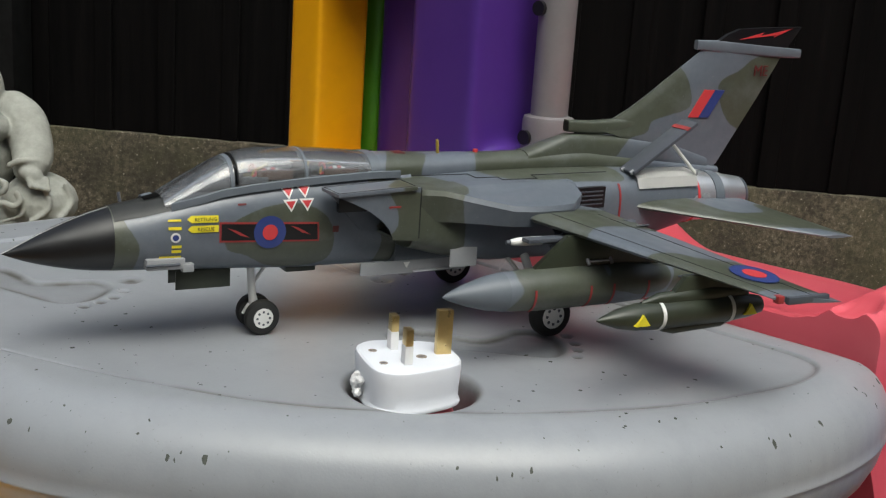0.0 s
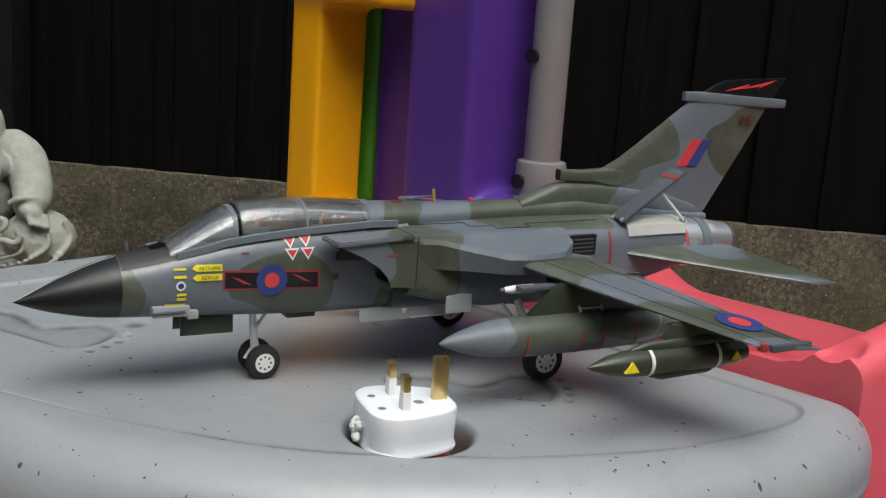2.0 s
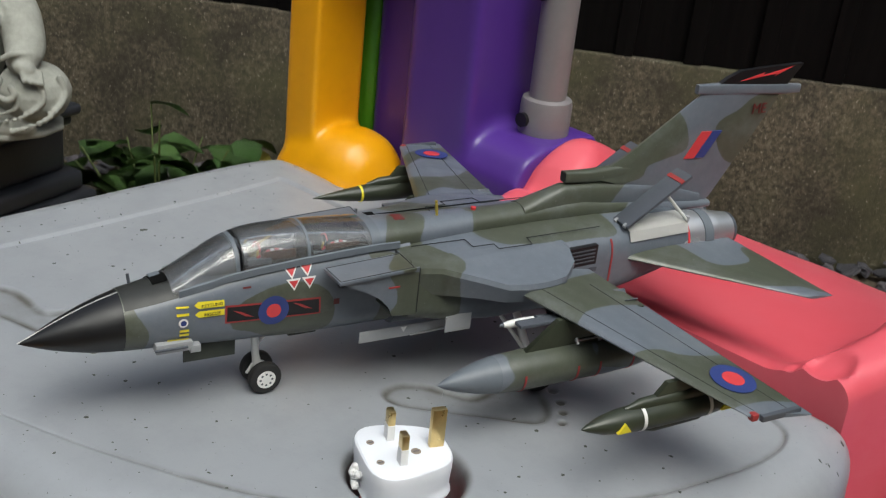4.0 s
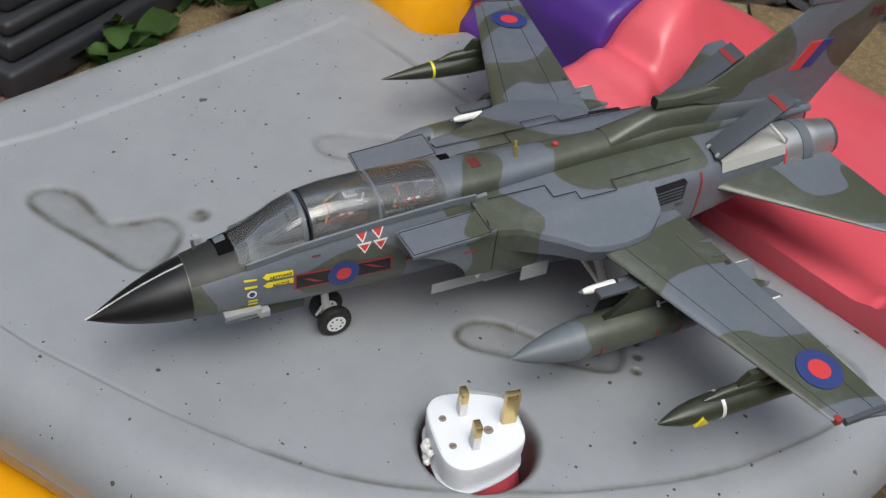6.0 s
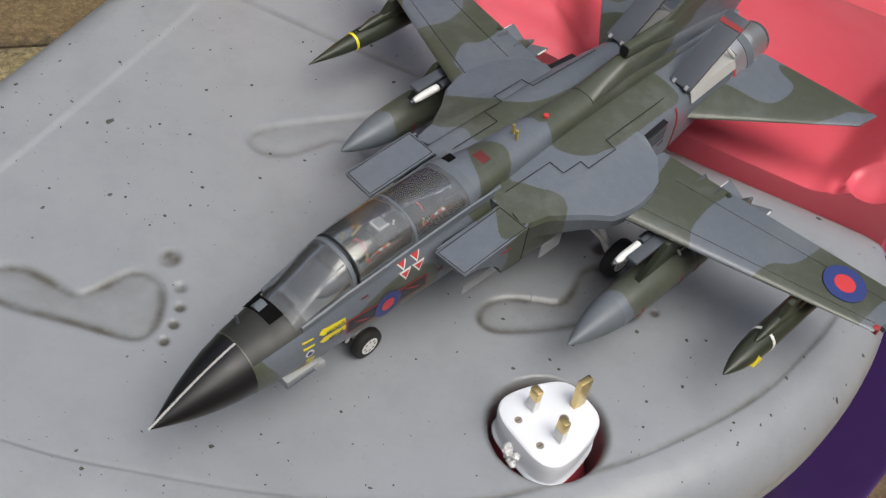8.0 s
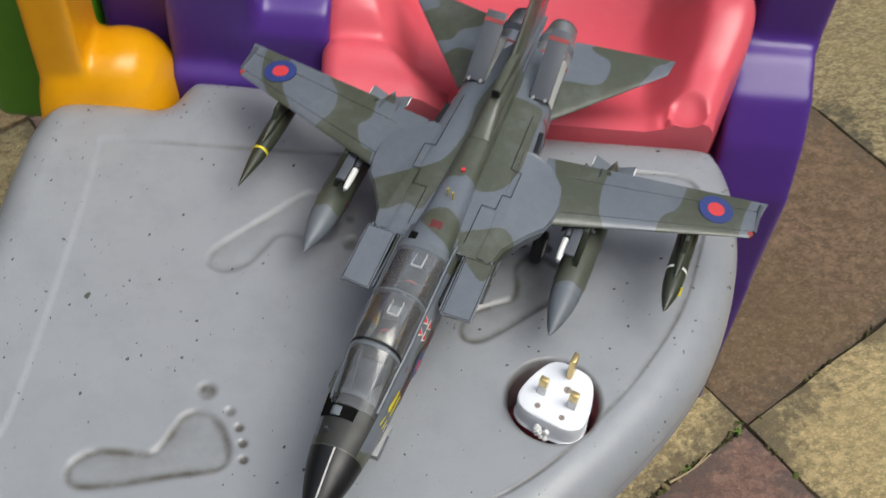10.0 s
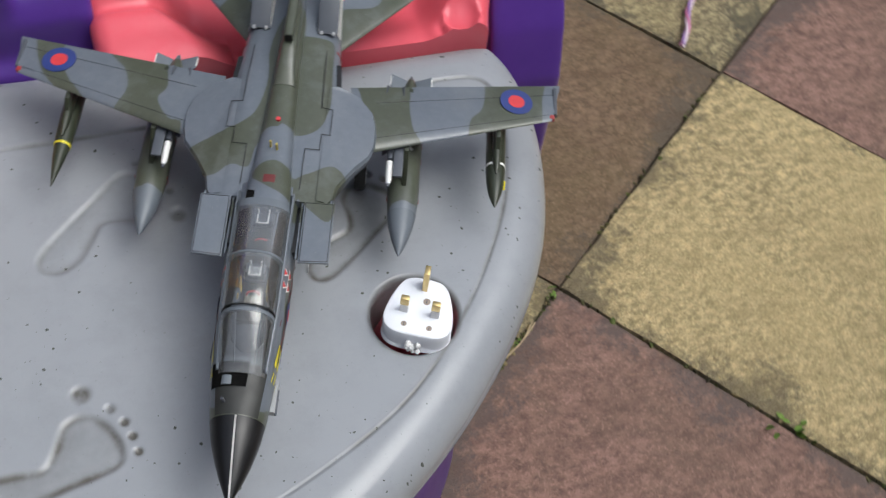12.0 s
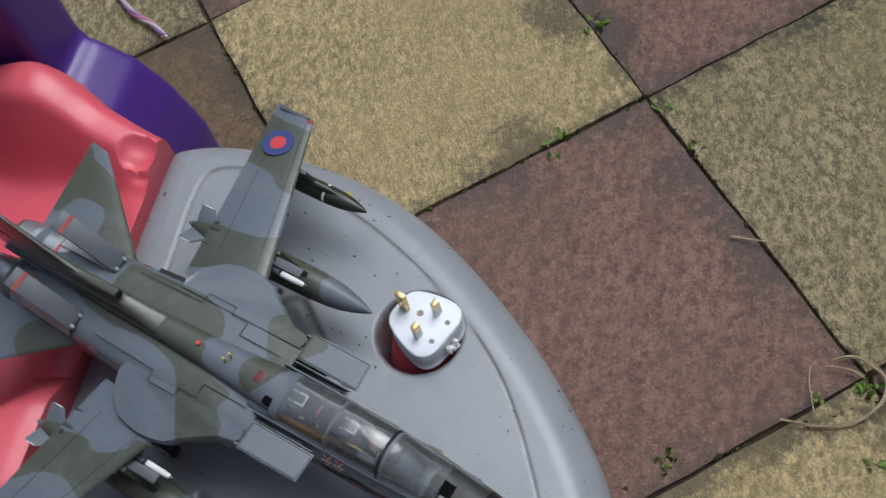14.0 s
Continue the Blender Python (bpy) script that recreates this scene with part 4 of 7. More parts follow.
def make_wings():
    for s in (-1, 1):
        side = "port" if s < 0 else "starboard"
        wing = airfoil_surface("wing", (0.2560, s * 0.050), (0.3220, s * 0.046), (0.3160, s * 0.1975), (0.3545, s * 0.2045), wing_z(0.05), 0.0605, 0.0085, 0.003, M_camo, "camouflaged swing wing set forward", 12, -0.003)
        painted(wing, WING_PATCHES)
        # roundel, lying on the wing's skin
        cx, cy = 0.3290, s * 0.1700
        nrm = Vector((0.055, s * 0.09, 1)).normalized()
        m = Matrix.Translation((cx, cy, 0.0640)) @ nrm.to_track_quat("Z", "X").to_matrix().to_4x4()
        bm = disc(0, 0, 0.0125, 0, 0.0003)
        bmesh.ops.transform(bm, matrix=m, verts=bm.verts)
        rd = part("roundel", bm, M_blue, wing, "blue and red roundel marking")
        bm = disc(0, 0, 0.0062, 0.0003, 0.0005)
        bmesh.ops.transform(bm, matrix=m, verts=bm.verts)
        part("roundel_centre", bm, M_red, rd)
        # dark tip light and red corner
        part("tip_light", box(0.3225, 0.349, min(s * 0.1985, s * 0.2015), max(s * 0.1985, s * 0.2015), 0.0575, 0.0612, 0.0008), M_dkgrey, wing, "dark tip panel")
        part("tip_light", box(0.3175, 0.3215, min(s * 0.1955, s * 0.1995), max(s * 0.1955, s * 0.1995), 0.0578, 0.0618, 0.0008), M_dullred, wing, "red tip light")
        # flap line
        bm = bmesh.new()
        for f0, f1, c in ((0.12, 0.98, 0.16), (0.12, 0.98, 0.72)):
            pa, pb = [], []
            for f, o in ((f0, pa), (f1, pb)):
                lx, ly = 0.2560 + 0.060 * f, s * (0.050 + 0.1475 * f)
                tx, ty = 0.3220 + 0.0325 * f, s * (0.046 + 0.1585 * f)
                hh = (0.0085 - 0.0055 * f) / 2 * (0.93 if c < 0.5 else 0.58)
                o.extend((lx + (tx - lx) * c, ly + (ty - ly) * c, wing_z(0.05) + (0.0605 - wing_z(0.05)) * f - 0.003 * c + hh))
            rod(pa, pb, 0.00022, bm, 5)
        part("panel_line", bm, M_line, wing)
        # glove: fixed inner wing
        pts = [(0.2045, 0.040), (0.2075, 0.0425), (0.2204, 0.0450), (0.2409, 0.0560), (0.2532, 0.0650), (0.2640, 0.0676), (0.2736, 0.0681), (0.2840, 0.0668), (0.2924, 0.0645), (0.3045, 0.0535), (0.3075, 0.0420), (0.3055, 0.036), (0.205, 0.036)]
        bm = bmesh.new()
        lo, mid, hi, inn = [], [], [], []
        for x, y in pts:
            t = smoothstep(0.036, 0.066, y)
            zt = 0.0866 - 0.0072 * t
            lo.append(bm.verts.new((x, s * (y - 0.003), 0.0668)))
            mid.append(bm.verts.new((x, s * y, zt - 0.0036)))
            hi.append(bm.verts.new((x + 0.0006, s * (y - 0.0012), zt - 0.0008)))
            inn.append(bm.verts.new((x + 0.0012, s * (y - 0.0045), zt)))
        ring_faces(bm, [lo, mid, hi, inn])
        painted(part("wing_glove", bm, M_camo, jet, "camouflaged fixed inner wing", 35), TOP_PATCHES)


make_wings()


def make_tail():
    for s in (-1, 1):
        tp = airfoil_surface("tailplane", (0.3560, s * 0.0330), (0.4480, s * 0.0290), (0.4490, s * 0.1045), (0.4672, s * 0.1070), 0.0680, 0.0605, 0.0065, 0.0018, M_camo, "camouflaged all-moving tailplane", 8)
        painted(tp, TAIL_PATCHES)
        # hatch seam bands round the rear fuselage
    bm = bmesh.new()
    LE = [(0.3285, 0.1150), (0.345, 0.1140), (0.3597, 0.1152), (0.372, 0.1215), (0.385, 0.1300), (0.4257, 0.1590), (0.430, 0.1640)]
    TE = [(0.4460, 0.0838), (0.4495, 0.0860), (0.4580, 0.0990), (0.468, 0.1140), (0.478, 0.1290), (0.4950, 0.1560), (0.4985, 0.1640)]
    rings = []
    for (lx, lz), (tx, tz) in zip(LE, TE):
        ring = []
        prof = ((0, 0.25), (0.08, 0.7), (0.3, 1.0), (0.65, 0.7), (1.0, 0.08))
        th = 0.0042 - 0.0026 * (lz - 0.115) / 0.05
        for c, h in prof:
            ring.append(bm.verts.new((lx + (tx - lx) * c, th * h, lz + (tz - lz) * c)))
        for c, h in prof[::-1]:
            ring.append(bm.verts.new((lx + (tx - lx) * c, -th * h, lz + (tz - lz) * c)))
        rings.append(ring)
    ring_faces(bm, rings)
    fin = painted(part("fin", bm, M_camo, jet, "tall camouflaged tail fin", 50), FIN_PATCHES, (0, 2))
    # fin root: long fairing from the spine with the square intake mouth
    painted(part("fin_root", loft([(0.296, 0, 0.088, 0.0978, 0.0085, 2.6), (0.312, 0, 0.088, 0.1030, 0.0072, 2.8), (0.3265, 0, 0.088, 0.1074, 0.0063, 3.0), (0.348, 0, 0.088, 0.1066, 0.0060, 3.2), (0.374, 0, 0.088, 0.1048, 0.0055, 3.2), (0.41, 0, 0.086, 0.1000, 0.0044, 3.0), (0.44, 0, 0.083, 0.0900, 0.0024, 2.4)], 28), M_camo, jet, "camouflaged fin root fairing"), FIN_PATCHES, (0, 2))
    painted(part("fin_intake", loft([(0.3268, 0, 0.1085, 0.1157, 0.0032, 4), (0.345, 0, 0.1070, 0.1150, 0.0036, 4), (0.372, 0, 0.106, 0.1165, 0.0036, 3), (0.40, 0, 0.108, 0.118, 0.0028, 2.5)], 20), M_camo, jet, "square air intake at the foot of the fin"), FIN_PATCHES, (0, 2))
    part("fin_intake_mouth", loft([(0.3264, 0, 0.1092, 0.1150, 0.0025, 4), (0.328, 0, 0.1092, 0.1150, 0.0025, 4)], 16), M_black, jet, "dark intake mouth")
    painted(part("antenna_fairing", loft([(0.4215, 0, 0.1600, 0.1660, 0.0019, 5), (0.440, 0, 0.1585, 0.1662, 0.0021, 5), (0.500, 0, 0.1560, 0.1628, 0.0020, 5), (0.5115, 0, 0.1562, 0.1620, 0.0018, 5)], 16), M_camo, fin, "grey fairing across the fin top"), ())
    bm = bmesh.new()
    pts = [(0.4385, 0.1655), (0.4460, 0.1700), (0.4560, 0.1738), (0.4750, 0.1752), (0.5095, 0.1768), (0.4985, 0.1628)]
    ring_faces(bm, [[bm.verts.new((x, y, z)) for x, z in pts] for y in (-0.0016, 0.0016)])
    cap = part("fin_cap", bm, M_black, fin, "black fin cap", 20)
    for s in (-1, 1):
        bm = bmesh.new()
        ring_faces(bm, [[bm.verts.new((x, y, z)) for x, z in ((0.4560, 0.1672), (0.4760, 0.1722), (0.4740, 0.1700), (0.5010, 0.1755), (0.4850, 0.1692), (0.4870, 0.1708))] for y in (s * 0.0016, s * 0.0019)])
        part("flash", bm, M_red, cap, "red zigzag flash", 20)
        # fin flash: red and blue slanted bars
        for dx, mat in ((0.0, M_red), (0.0085, M_blue)):
            bm = bmesh.new()
            ring_faces(bm, [[bm.verts.new((x + dx, y, z)) for x, z in ((0.4185, 0.1170), (0.4270, 0.1168), (0.4385, 0.1345), (0.4300, 0.1347))] for y in (s * 0.0020, s * 0.0036)])
            part("fin_flash", bm, mat, fin, "", 20)
        # airbrake, open, with its strut and the white bay
        a, b = Vector((0.3580, 0, 0.0865)), Vector((0.4030, 0, 0.1165))
        m = Matrix.Translation((a.x, s * 0.0175, a.z)) @ Matrix.Rotation(-math.atan2(b.z - a.z, b.x - a.x), 4, "Y")
        brake = part("airbrake", box(0, 0.054, min(0, s * 0.0150), max(0, s * 0.0150), 0.0, 0.0022, 0.0006, m), M_dkgrey, jet, "open dark grey airbrake")
        part("airbrake_stripe", box(0.0450, 0.0480, min(0, s * 0.0151), max(0, s * 0.0151), 0.0018, 0.0026, 0, m), M_dullred, brake, "dull red stripe")
        for yy in (0.003, 0.012):
            part("hinge", box(-0.001, 0.002, min(s * (yy - 0.0011), s * (yy + 0.0011)), max(s * (yy - 0.0011), s * (yy + 0.0011)), 0.0, 0.0024, 0.0004, m), M_pale, brake, "pale hinge")
        bm = bmesh.new()
        rows = []
        for x in np.linspace(0.360, 0.4085, 8):
            hw = np.interp(x, (0.36, 0.412), (0.0352, 0.0322))
            line = [(0.0170, 0.0878), (hw - 0.0085, 0.0872), (hw - 0.0030, 0.0845), (hw - 0.0002, 0.0785)]
            rows.append([bm.verts.new((x, s * yy, zz)) for yy, zz in line])
        ring_faces(bm, rows, False, (False, False))
        bmesh.ops.solidify(bm, geom=bm.faces[:], thickness=0.0012)
        part("airbrake_bay", bm, M_white, jet, "white painted airbrake bay", 30)
        part("bay_frame", box(0.4075, 0.4092, min(s * 0.0170, s * 0.0300), max(s * 0.0170, s * 0.0300), 0.0845, 0.0882, 0.0004), M_pale, jet, "pale frame at the end of the airbrake bay")
        part("strut", rod((0.390, s * 0.025, 0.1040), (0.409, s * 0.029, 0.0845), 0.0011), M_white, jet, "white strut")
        # engine nozzle
        m = Matrix.Translation((0.398, s * 0.0158, 0.0685))
        nz = part("nozzle", spin([(0, 0.0165), (0.012, 0.0165), (0.0125, 0.0160), (0.027, 0.0158), (0.0272, 0.0150), (0.040, 0.0146), (0.0405, 0.0140), (0.056, 0.0116), (0.056, 0.0100), (0.03, 0.0115)], m, 32), M_metal, jet, "bare metal engine nozzle")
        part("nozzle_ring", spin([(0.0118, 0.0166), (0.0118, 0.0169), (0.0135, 0.0169), (0.0135, 0.0158)], m, 32), M_red, nz, "red ring")
        part("nozzle_band", spin([(0.0272, 0.0152), (0.0272, 0.0162), (0.0345, 0.0158), (0.0345, 0.0146)], m, 32), M_grey, nz, "grey band round the nozzle")
        part("side_disc", spin([(0, 0.0030), (0.0005, 0.0030)], Matrix.Translation((0.4160, s * 0.0318, 0.0705)) @ Matrix.Rotation(s * math.pi / 2, 4, "Z"), 20), M_pale, nz, "pale round marking")
        part("nozzle_petals", spin([(0.0558, 0.0117), (0.0585, 0.0112), (0.0585, 0.0078), (0.048, 0.0078)], m, 24), M_dkgrey, nz, "dark nozzle petals")


make_tail()


def make_canopy():
    # thin clear moulding: seen through, glossy at a slant, dusty, with painted sky haze
    k = Mat("clear_canopy")
    see = k.node("BsdfTransparent", Color=(0.84, 0.85, 0.86))
    dust_haze = k.node("BsdfDiffuse", Color=(0.55, 0.56, 0.57))
    shine = k.node("BsdfGlossy", Color=(1.0, 1.0, 1.0), Roughness=0.11)
    body, whole = k.t.nodes.new("ShaderNodeMixShader"), k.t.nodes.new("ShaderNodeMixShader")
    k.put(body.inputs[0], k.ramp(k.noise(70, 5, 0.7), (0.34, 0.045), (0.74, 0.13)))
    k.put(whole.inputs[0], k.node("Fresnel", IOR=1.52).outputs[0])
    for sock, shader in ((body.inputs[1], see), (body.inputs[2], dust_haze), (whole.inputs[1], body), (whole.inputs[2], shine)):
        k.t.links.new(shader.outputs[0], sock)
    k.t.links.new(whole.outputs[0], k.t.nodes["Material Output"].inputs[0])
    clear = k.m
    arch = ((0.0765, 0.0788, 0.0005, 0.0130), (0.0900, 0.0872, 0.0100, 0.0142), (0.100, 0.0928, 0.0120, 0.0150), (0.108, 0.0970, 0.0134, 0.0154), (0.118, 0.1003, 0.0142, 0.0158), (0.127, 0.1018, 0.0146, 0.0160), (0.145, 0.1020, 0.0148, 0.0162), (0.165, 0.1010, 0.0148, 0.0162), (0.1945, 0.0988, 0.0145, 0.0160))

    def section(x, grow=0.0):
        zt, _, hw = [np.interp(x, [r[0] for r in arch], [r[i] for r in arch]) for i in (1, 2, 3)]
        zs = front_section(x)[1] - 0.0015 - (0.004 if x < 0.1 else 0.0015)
        return zt + grow, zs, hw + bias(x) + grow

    def skin(x0, x1, n=12, grow=0.0, thick=0.0007):
        bm = bmesh.new()
        outer, inner = [], []
        for i in range(n + 1):
            x = x0 + (x1 - x0) * i / n
            zt, zs, hw = section(x, grow)
            for dst, g in ((outer, 0.0), (inner, -thick)):
                dst.append([bm.verts.new((x, bias(x) + (hw + g) * math.copysign(abs(math.cos(a)) ** 0.85, math.cos(a)), zs + (zt + g - zs) * math.sin(a) ** 0.9)) for a in [math.pi * j / 18 for j in range(19)]])
        for grid in (outer, inner):
            ring_faces(bm, grid, False, (False, False))
        for a, b in ((outer, inner),):
            for i in range(n):
                for e in (0, -1):
                    bm.faces.new((a[i][e], a[i + 1][e], b[i + 1][e], b[i][e]))
            for row in (0, -1):
                for j in range(18):
                    bm.faces.new((a[row][j], a[row][j + 1], b[row][j + 1], b[row][j]))
        return bm

    ws = part("windscreen", skin(0.0772, 0.1130, 12), clear, jet, "clear windscreen with grey frame")
    cn = part("canopy", skin(0.1145, 0.1945, 16), clear, jet, "clear two-seat canopy, closed")
    ws.visible_shadow = cn.visible_shadow = False
    for x0, x1, mat, own in ((0.1108, 0.1128, M_grey, ws), (0.1145, 0.1152, M_line, cn), (0.1515, 0.1530, M_grey, cn), (0.1900, 0.1960, M_grey, cn)):
        part("frame", skin(x0, x1, 2, 0.0001, 0.0010), mat, own, "painted canopy frame")
    # sill rails
    for s in (-1, 1):
        bm = bmesh.new()
        rings = []
        for x in np.linspace(0.080, 0.207, 16):
            z = front_section(min(x, 0.19))[1] - (0.0035 if x < 0.1 else 0.0025)
            hw = np.interp(x, (0.08, 0.12, 0.207), (0.0140, 0.0166, 0.0172))
            rings.append([bm.verts.new((x, bias(x) + s * (hw + bias(x) + dy), z + dz)) for dy, dz in ((-0.002, -0.002), (0.0007, -0.0022), (0.0004, 0.0014), (-0.0006, 0.0018))])
        ring_faces(bm, rings)
        part("canopy_sill", bm, M_grey, cn, "grey canopy sill rail")
        # windscreen side frame
        part("frame", rod((0.0835, s * 0.0062, 0.0806), (0.1100, s * 0.0082, 0.0958), 0.0005), M_grey, ws)
    # front of the cockpit: dark instrument bay with an open gap ahead of the screen
    part("cockpit_floor", box(0.113, 0.192, -0.0135, 0.0135, 0.0780, 0.0850, 0.001), M_black, jet, "dark cockpit tub")
    part("instrument_shroud", loft([(0.0900, 0, 0.078, 0.0815, 0.004, 2.4), (0.098, 0, 0.078, 0.0870, 0.0105, 2.4), (0.112, 0, 0.078, 0.0905, 0.0125, 2.4), (0.114, 0, 0.079, 0.0880, 0.0115, 2.4)], 20), M_dkgrey, jet, "dark grey instrument shroud")
    # near-black colour painted in place of the shade inside openings
    void = Mat("unlit_void")
    void = void.done(void.mix(void.noise(200, 3), (0.003, 0.003, 0.003), (0.008, 0.008, 0.008)), 0.9, 0.0, 0.05)

    def top_patch(name, x0, x1, a0, a1, lift, mat, label):
        bm = bmesh.new()
        rows = []
        for x in np.linspace(x0, x1, 30):
            z0, z1, hw, e = front_section(x)
            row = []
            for a in np.linspace(radians(a0), radians(a1), 45):
                ca, sa = math.cos(a), math.sin(a)
                row.append(bm.verts.new((x, bias(x) + (hw + bias(x) + lift) * math.copysign(abs(ca) ** (2 / e), ca), (z0 + z1) / 2 + ((z1 - z0) / 2 + lift) * abs(sa) ** (2 / e))))
            rows.append(row)
        ring_faces(bm, rows, False, (False, False))
        return part(name, bm, mat, jet, label, 60)

    top_patch("anti_glare_panel", 0.0520, 0.0835, 42, 138, 0.0002, M_antiglare, "matt dark anti-glare panel ahead of the screen")
    top_patch("avionics_shade", 0.0690, 0.0845, 30, 100, 0.0007, void, "black patch painted as the shade of the open avionics bay")
    part("hinge_shade", box(0.1962, 0.2030, 0.0050, 0.0135, 0.0905, 0.0972, 0.0008), void, jet, "black block painted as the shade of the gap behind the canopy")
    part("avionics_box", loft([(0.0700, 0.0085, 0.070, 0.0768, 0.0045, 3), (0.0755, 0.0085, 0.070, 0.0780, 0.0045, 3), (0.0765, 0.0085, 0.070, 0.0765, 0.0040, 3)], 18), M_grey, jet, "grey rounded box in the avionics bay")
    part("probe", rod((0.0600, 0.009, 0.071), (0.0592, 0.0105, 0.0785), 0.0009), M_dkgrey, jet, "small dark probe on the nose")
    top_patch("tub_shade", 0.1155, 0.1895, 55, 125, 0.0006, void, "black sheet painted as the shade inside the cockpit")
    top_patch("coaming", 0.0880, 0.1125, 58, 122, 0.0004, M_dkgrey, "dark grey coaming behind the windscreen")
    # seats
    for x in (0.136, 0.176):
        seat = part("ejection_seat", box(x, x + 0.009, -0.0065, 0.0065, 0.083, 0.0968, 0.0012, Matrix.Translation((x, 0, 0.083)) @ Matrix.Rotation(radians(12), 4, "Y") @ Matrix.Translation((-x, 0, -0.083))), M_dkgrey, jet, "ejection seat with white headrest and striped handle")
        part("headrest", box(x + 0.0015, x + 0.0080, -0.0040, 0.0040, 0.0940, 0.0968, 0.0008), M_pale if x < 0.15 else M_dkgrey, seat, "padded headrest")
        for pa, pb in (((-0.0035, 0.0010), (0.0035, 0.0010)), ((-0.0035, 0.0010), (-0.0035, 0.0075)), ((0.0035, 0.0010), (0.0035, 0.0075))):
            part("harness_strap", rod((x + pa[1], pa[0], 0.0974), (x + pb[1], pb[0], 0.0974), 0.0006, None, 6), M_white, seat, "white harness strap")
        for yy in (-0.0035, 0.0035):
            part("seat_rail", rod((x + 0.009, yy, 0.084), (x + 0.011, yy, 0.0975), 0.0006), M_white, seat)
        part("cushion", box(x - 0.014, x + 0.001, -0.0055, 0.0055, 0.083, 0.0875, 0.0012), paint("khaki_cloth", (0.14, 0.12, 0.07), 0.8), seat)
        loop = bmesh.new()
        prev = None
        for i in range(9):
            a = math.pi * i / 8
            p = (x - 0.009 + 0.001 * i / 8, 0.004 * math.cos(a), 0.0885 + 0.0045 * math.sin(a))
            if prev:
                rod(prev, p, 0.0005, loop, 6)
            prev = p
        part("handle", loop, M_red, seat, "red pull handle")
        part("instrument_hood", box(x - 0.030, x - 0.020, -0.0085, 0.0085, 0.084, 0.0925, 0.002), M_black, jet, "black instrument hood")


make_canopy()


def wheel(name, x, y, r, w, parent):
    m = Matrix.Translation((x, y, r)) @ Matrix.Rotation(math.pi / 2, 4, "Z")
    tyre = part("tyre", spin([(-w / 2, r * 0.55), (-w / 2, r * 0.80), (-w * 0.42, r * 0.93), (-w * 0.22, r * 0.995), (w * 0.22, r * 0.995), (w * 0.42, r * 0.93), (w / 2, r * 0.80), (w / 2, r * 0.55)], m, 36), M_rubber, parent, "black rubber tyre")
    part("hub", spin([(-w * 0.53, r * 0.06), (-w * 0.53, r * 0.56), (-w * 0.44, r * 0.60), (w * 0.44, r * 0.60), (w * 0.53, r * 0.56), (w * 0.53, r * 0.06)], m, 28), M_white, tyre, "white wheel hub")
    bm = bmesh.new()
    for i in range(8):
        a = 2 * math.pi * i / 8
        for s in (-1, 1):
            spin([(0, r * 0.075), (0.0004, r * 0.075)], Matrix.Translation((x + r * 0.36 * math.cos(a), y + s * w * 0.535, r + r * 0.36 * math.sin(a))) @ Matrix.Rotation(-s * math.pi / 2, 4, "Z"), 8, bm)
    part("hub_holes", bm, M_dkgrey, tyre)


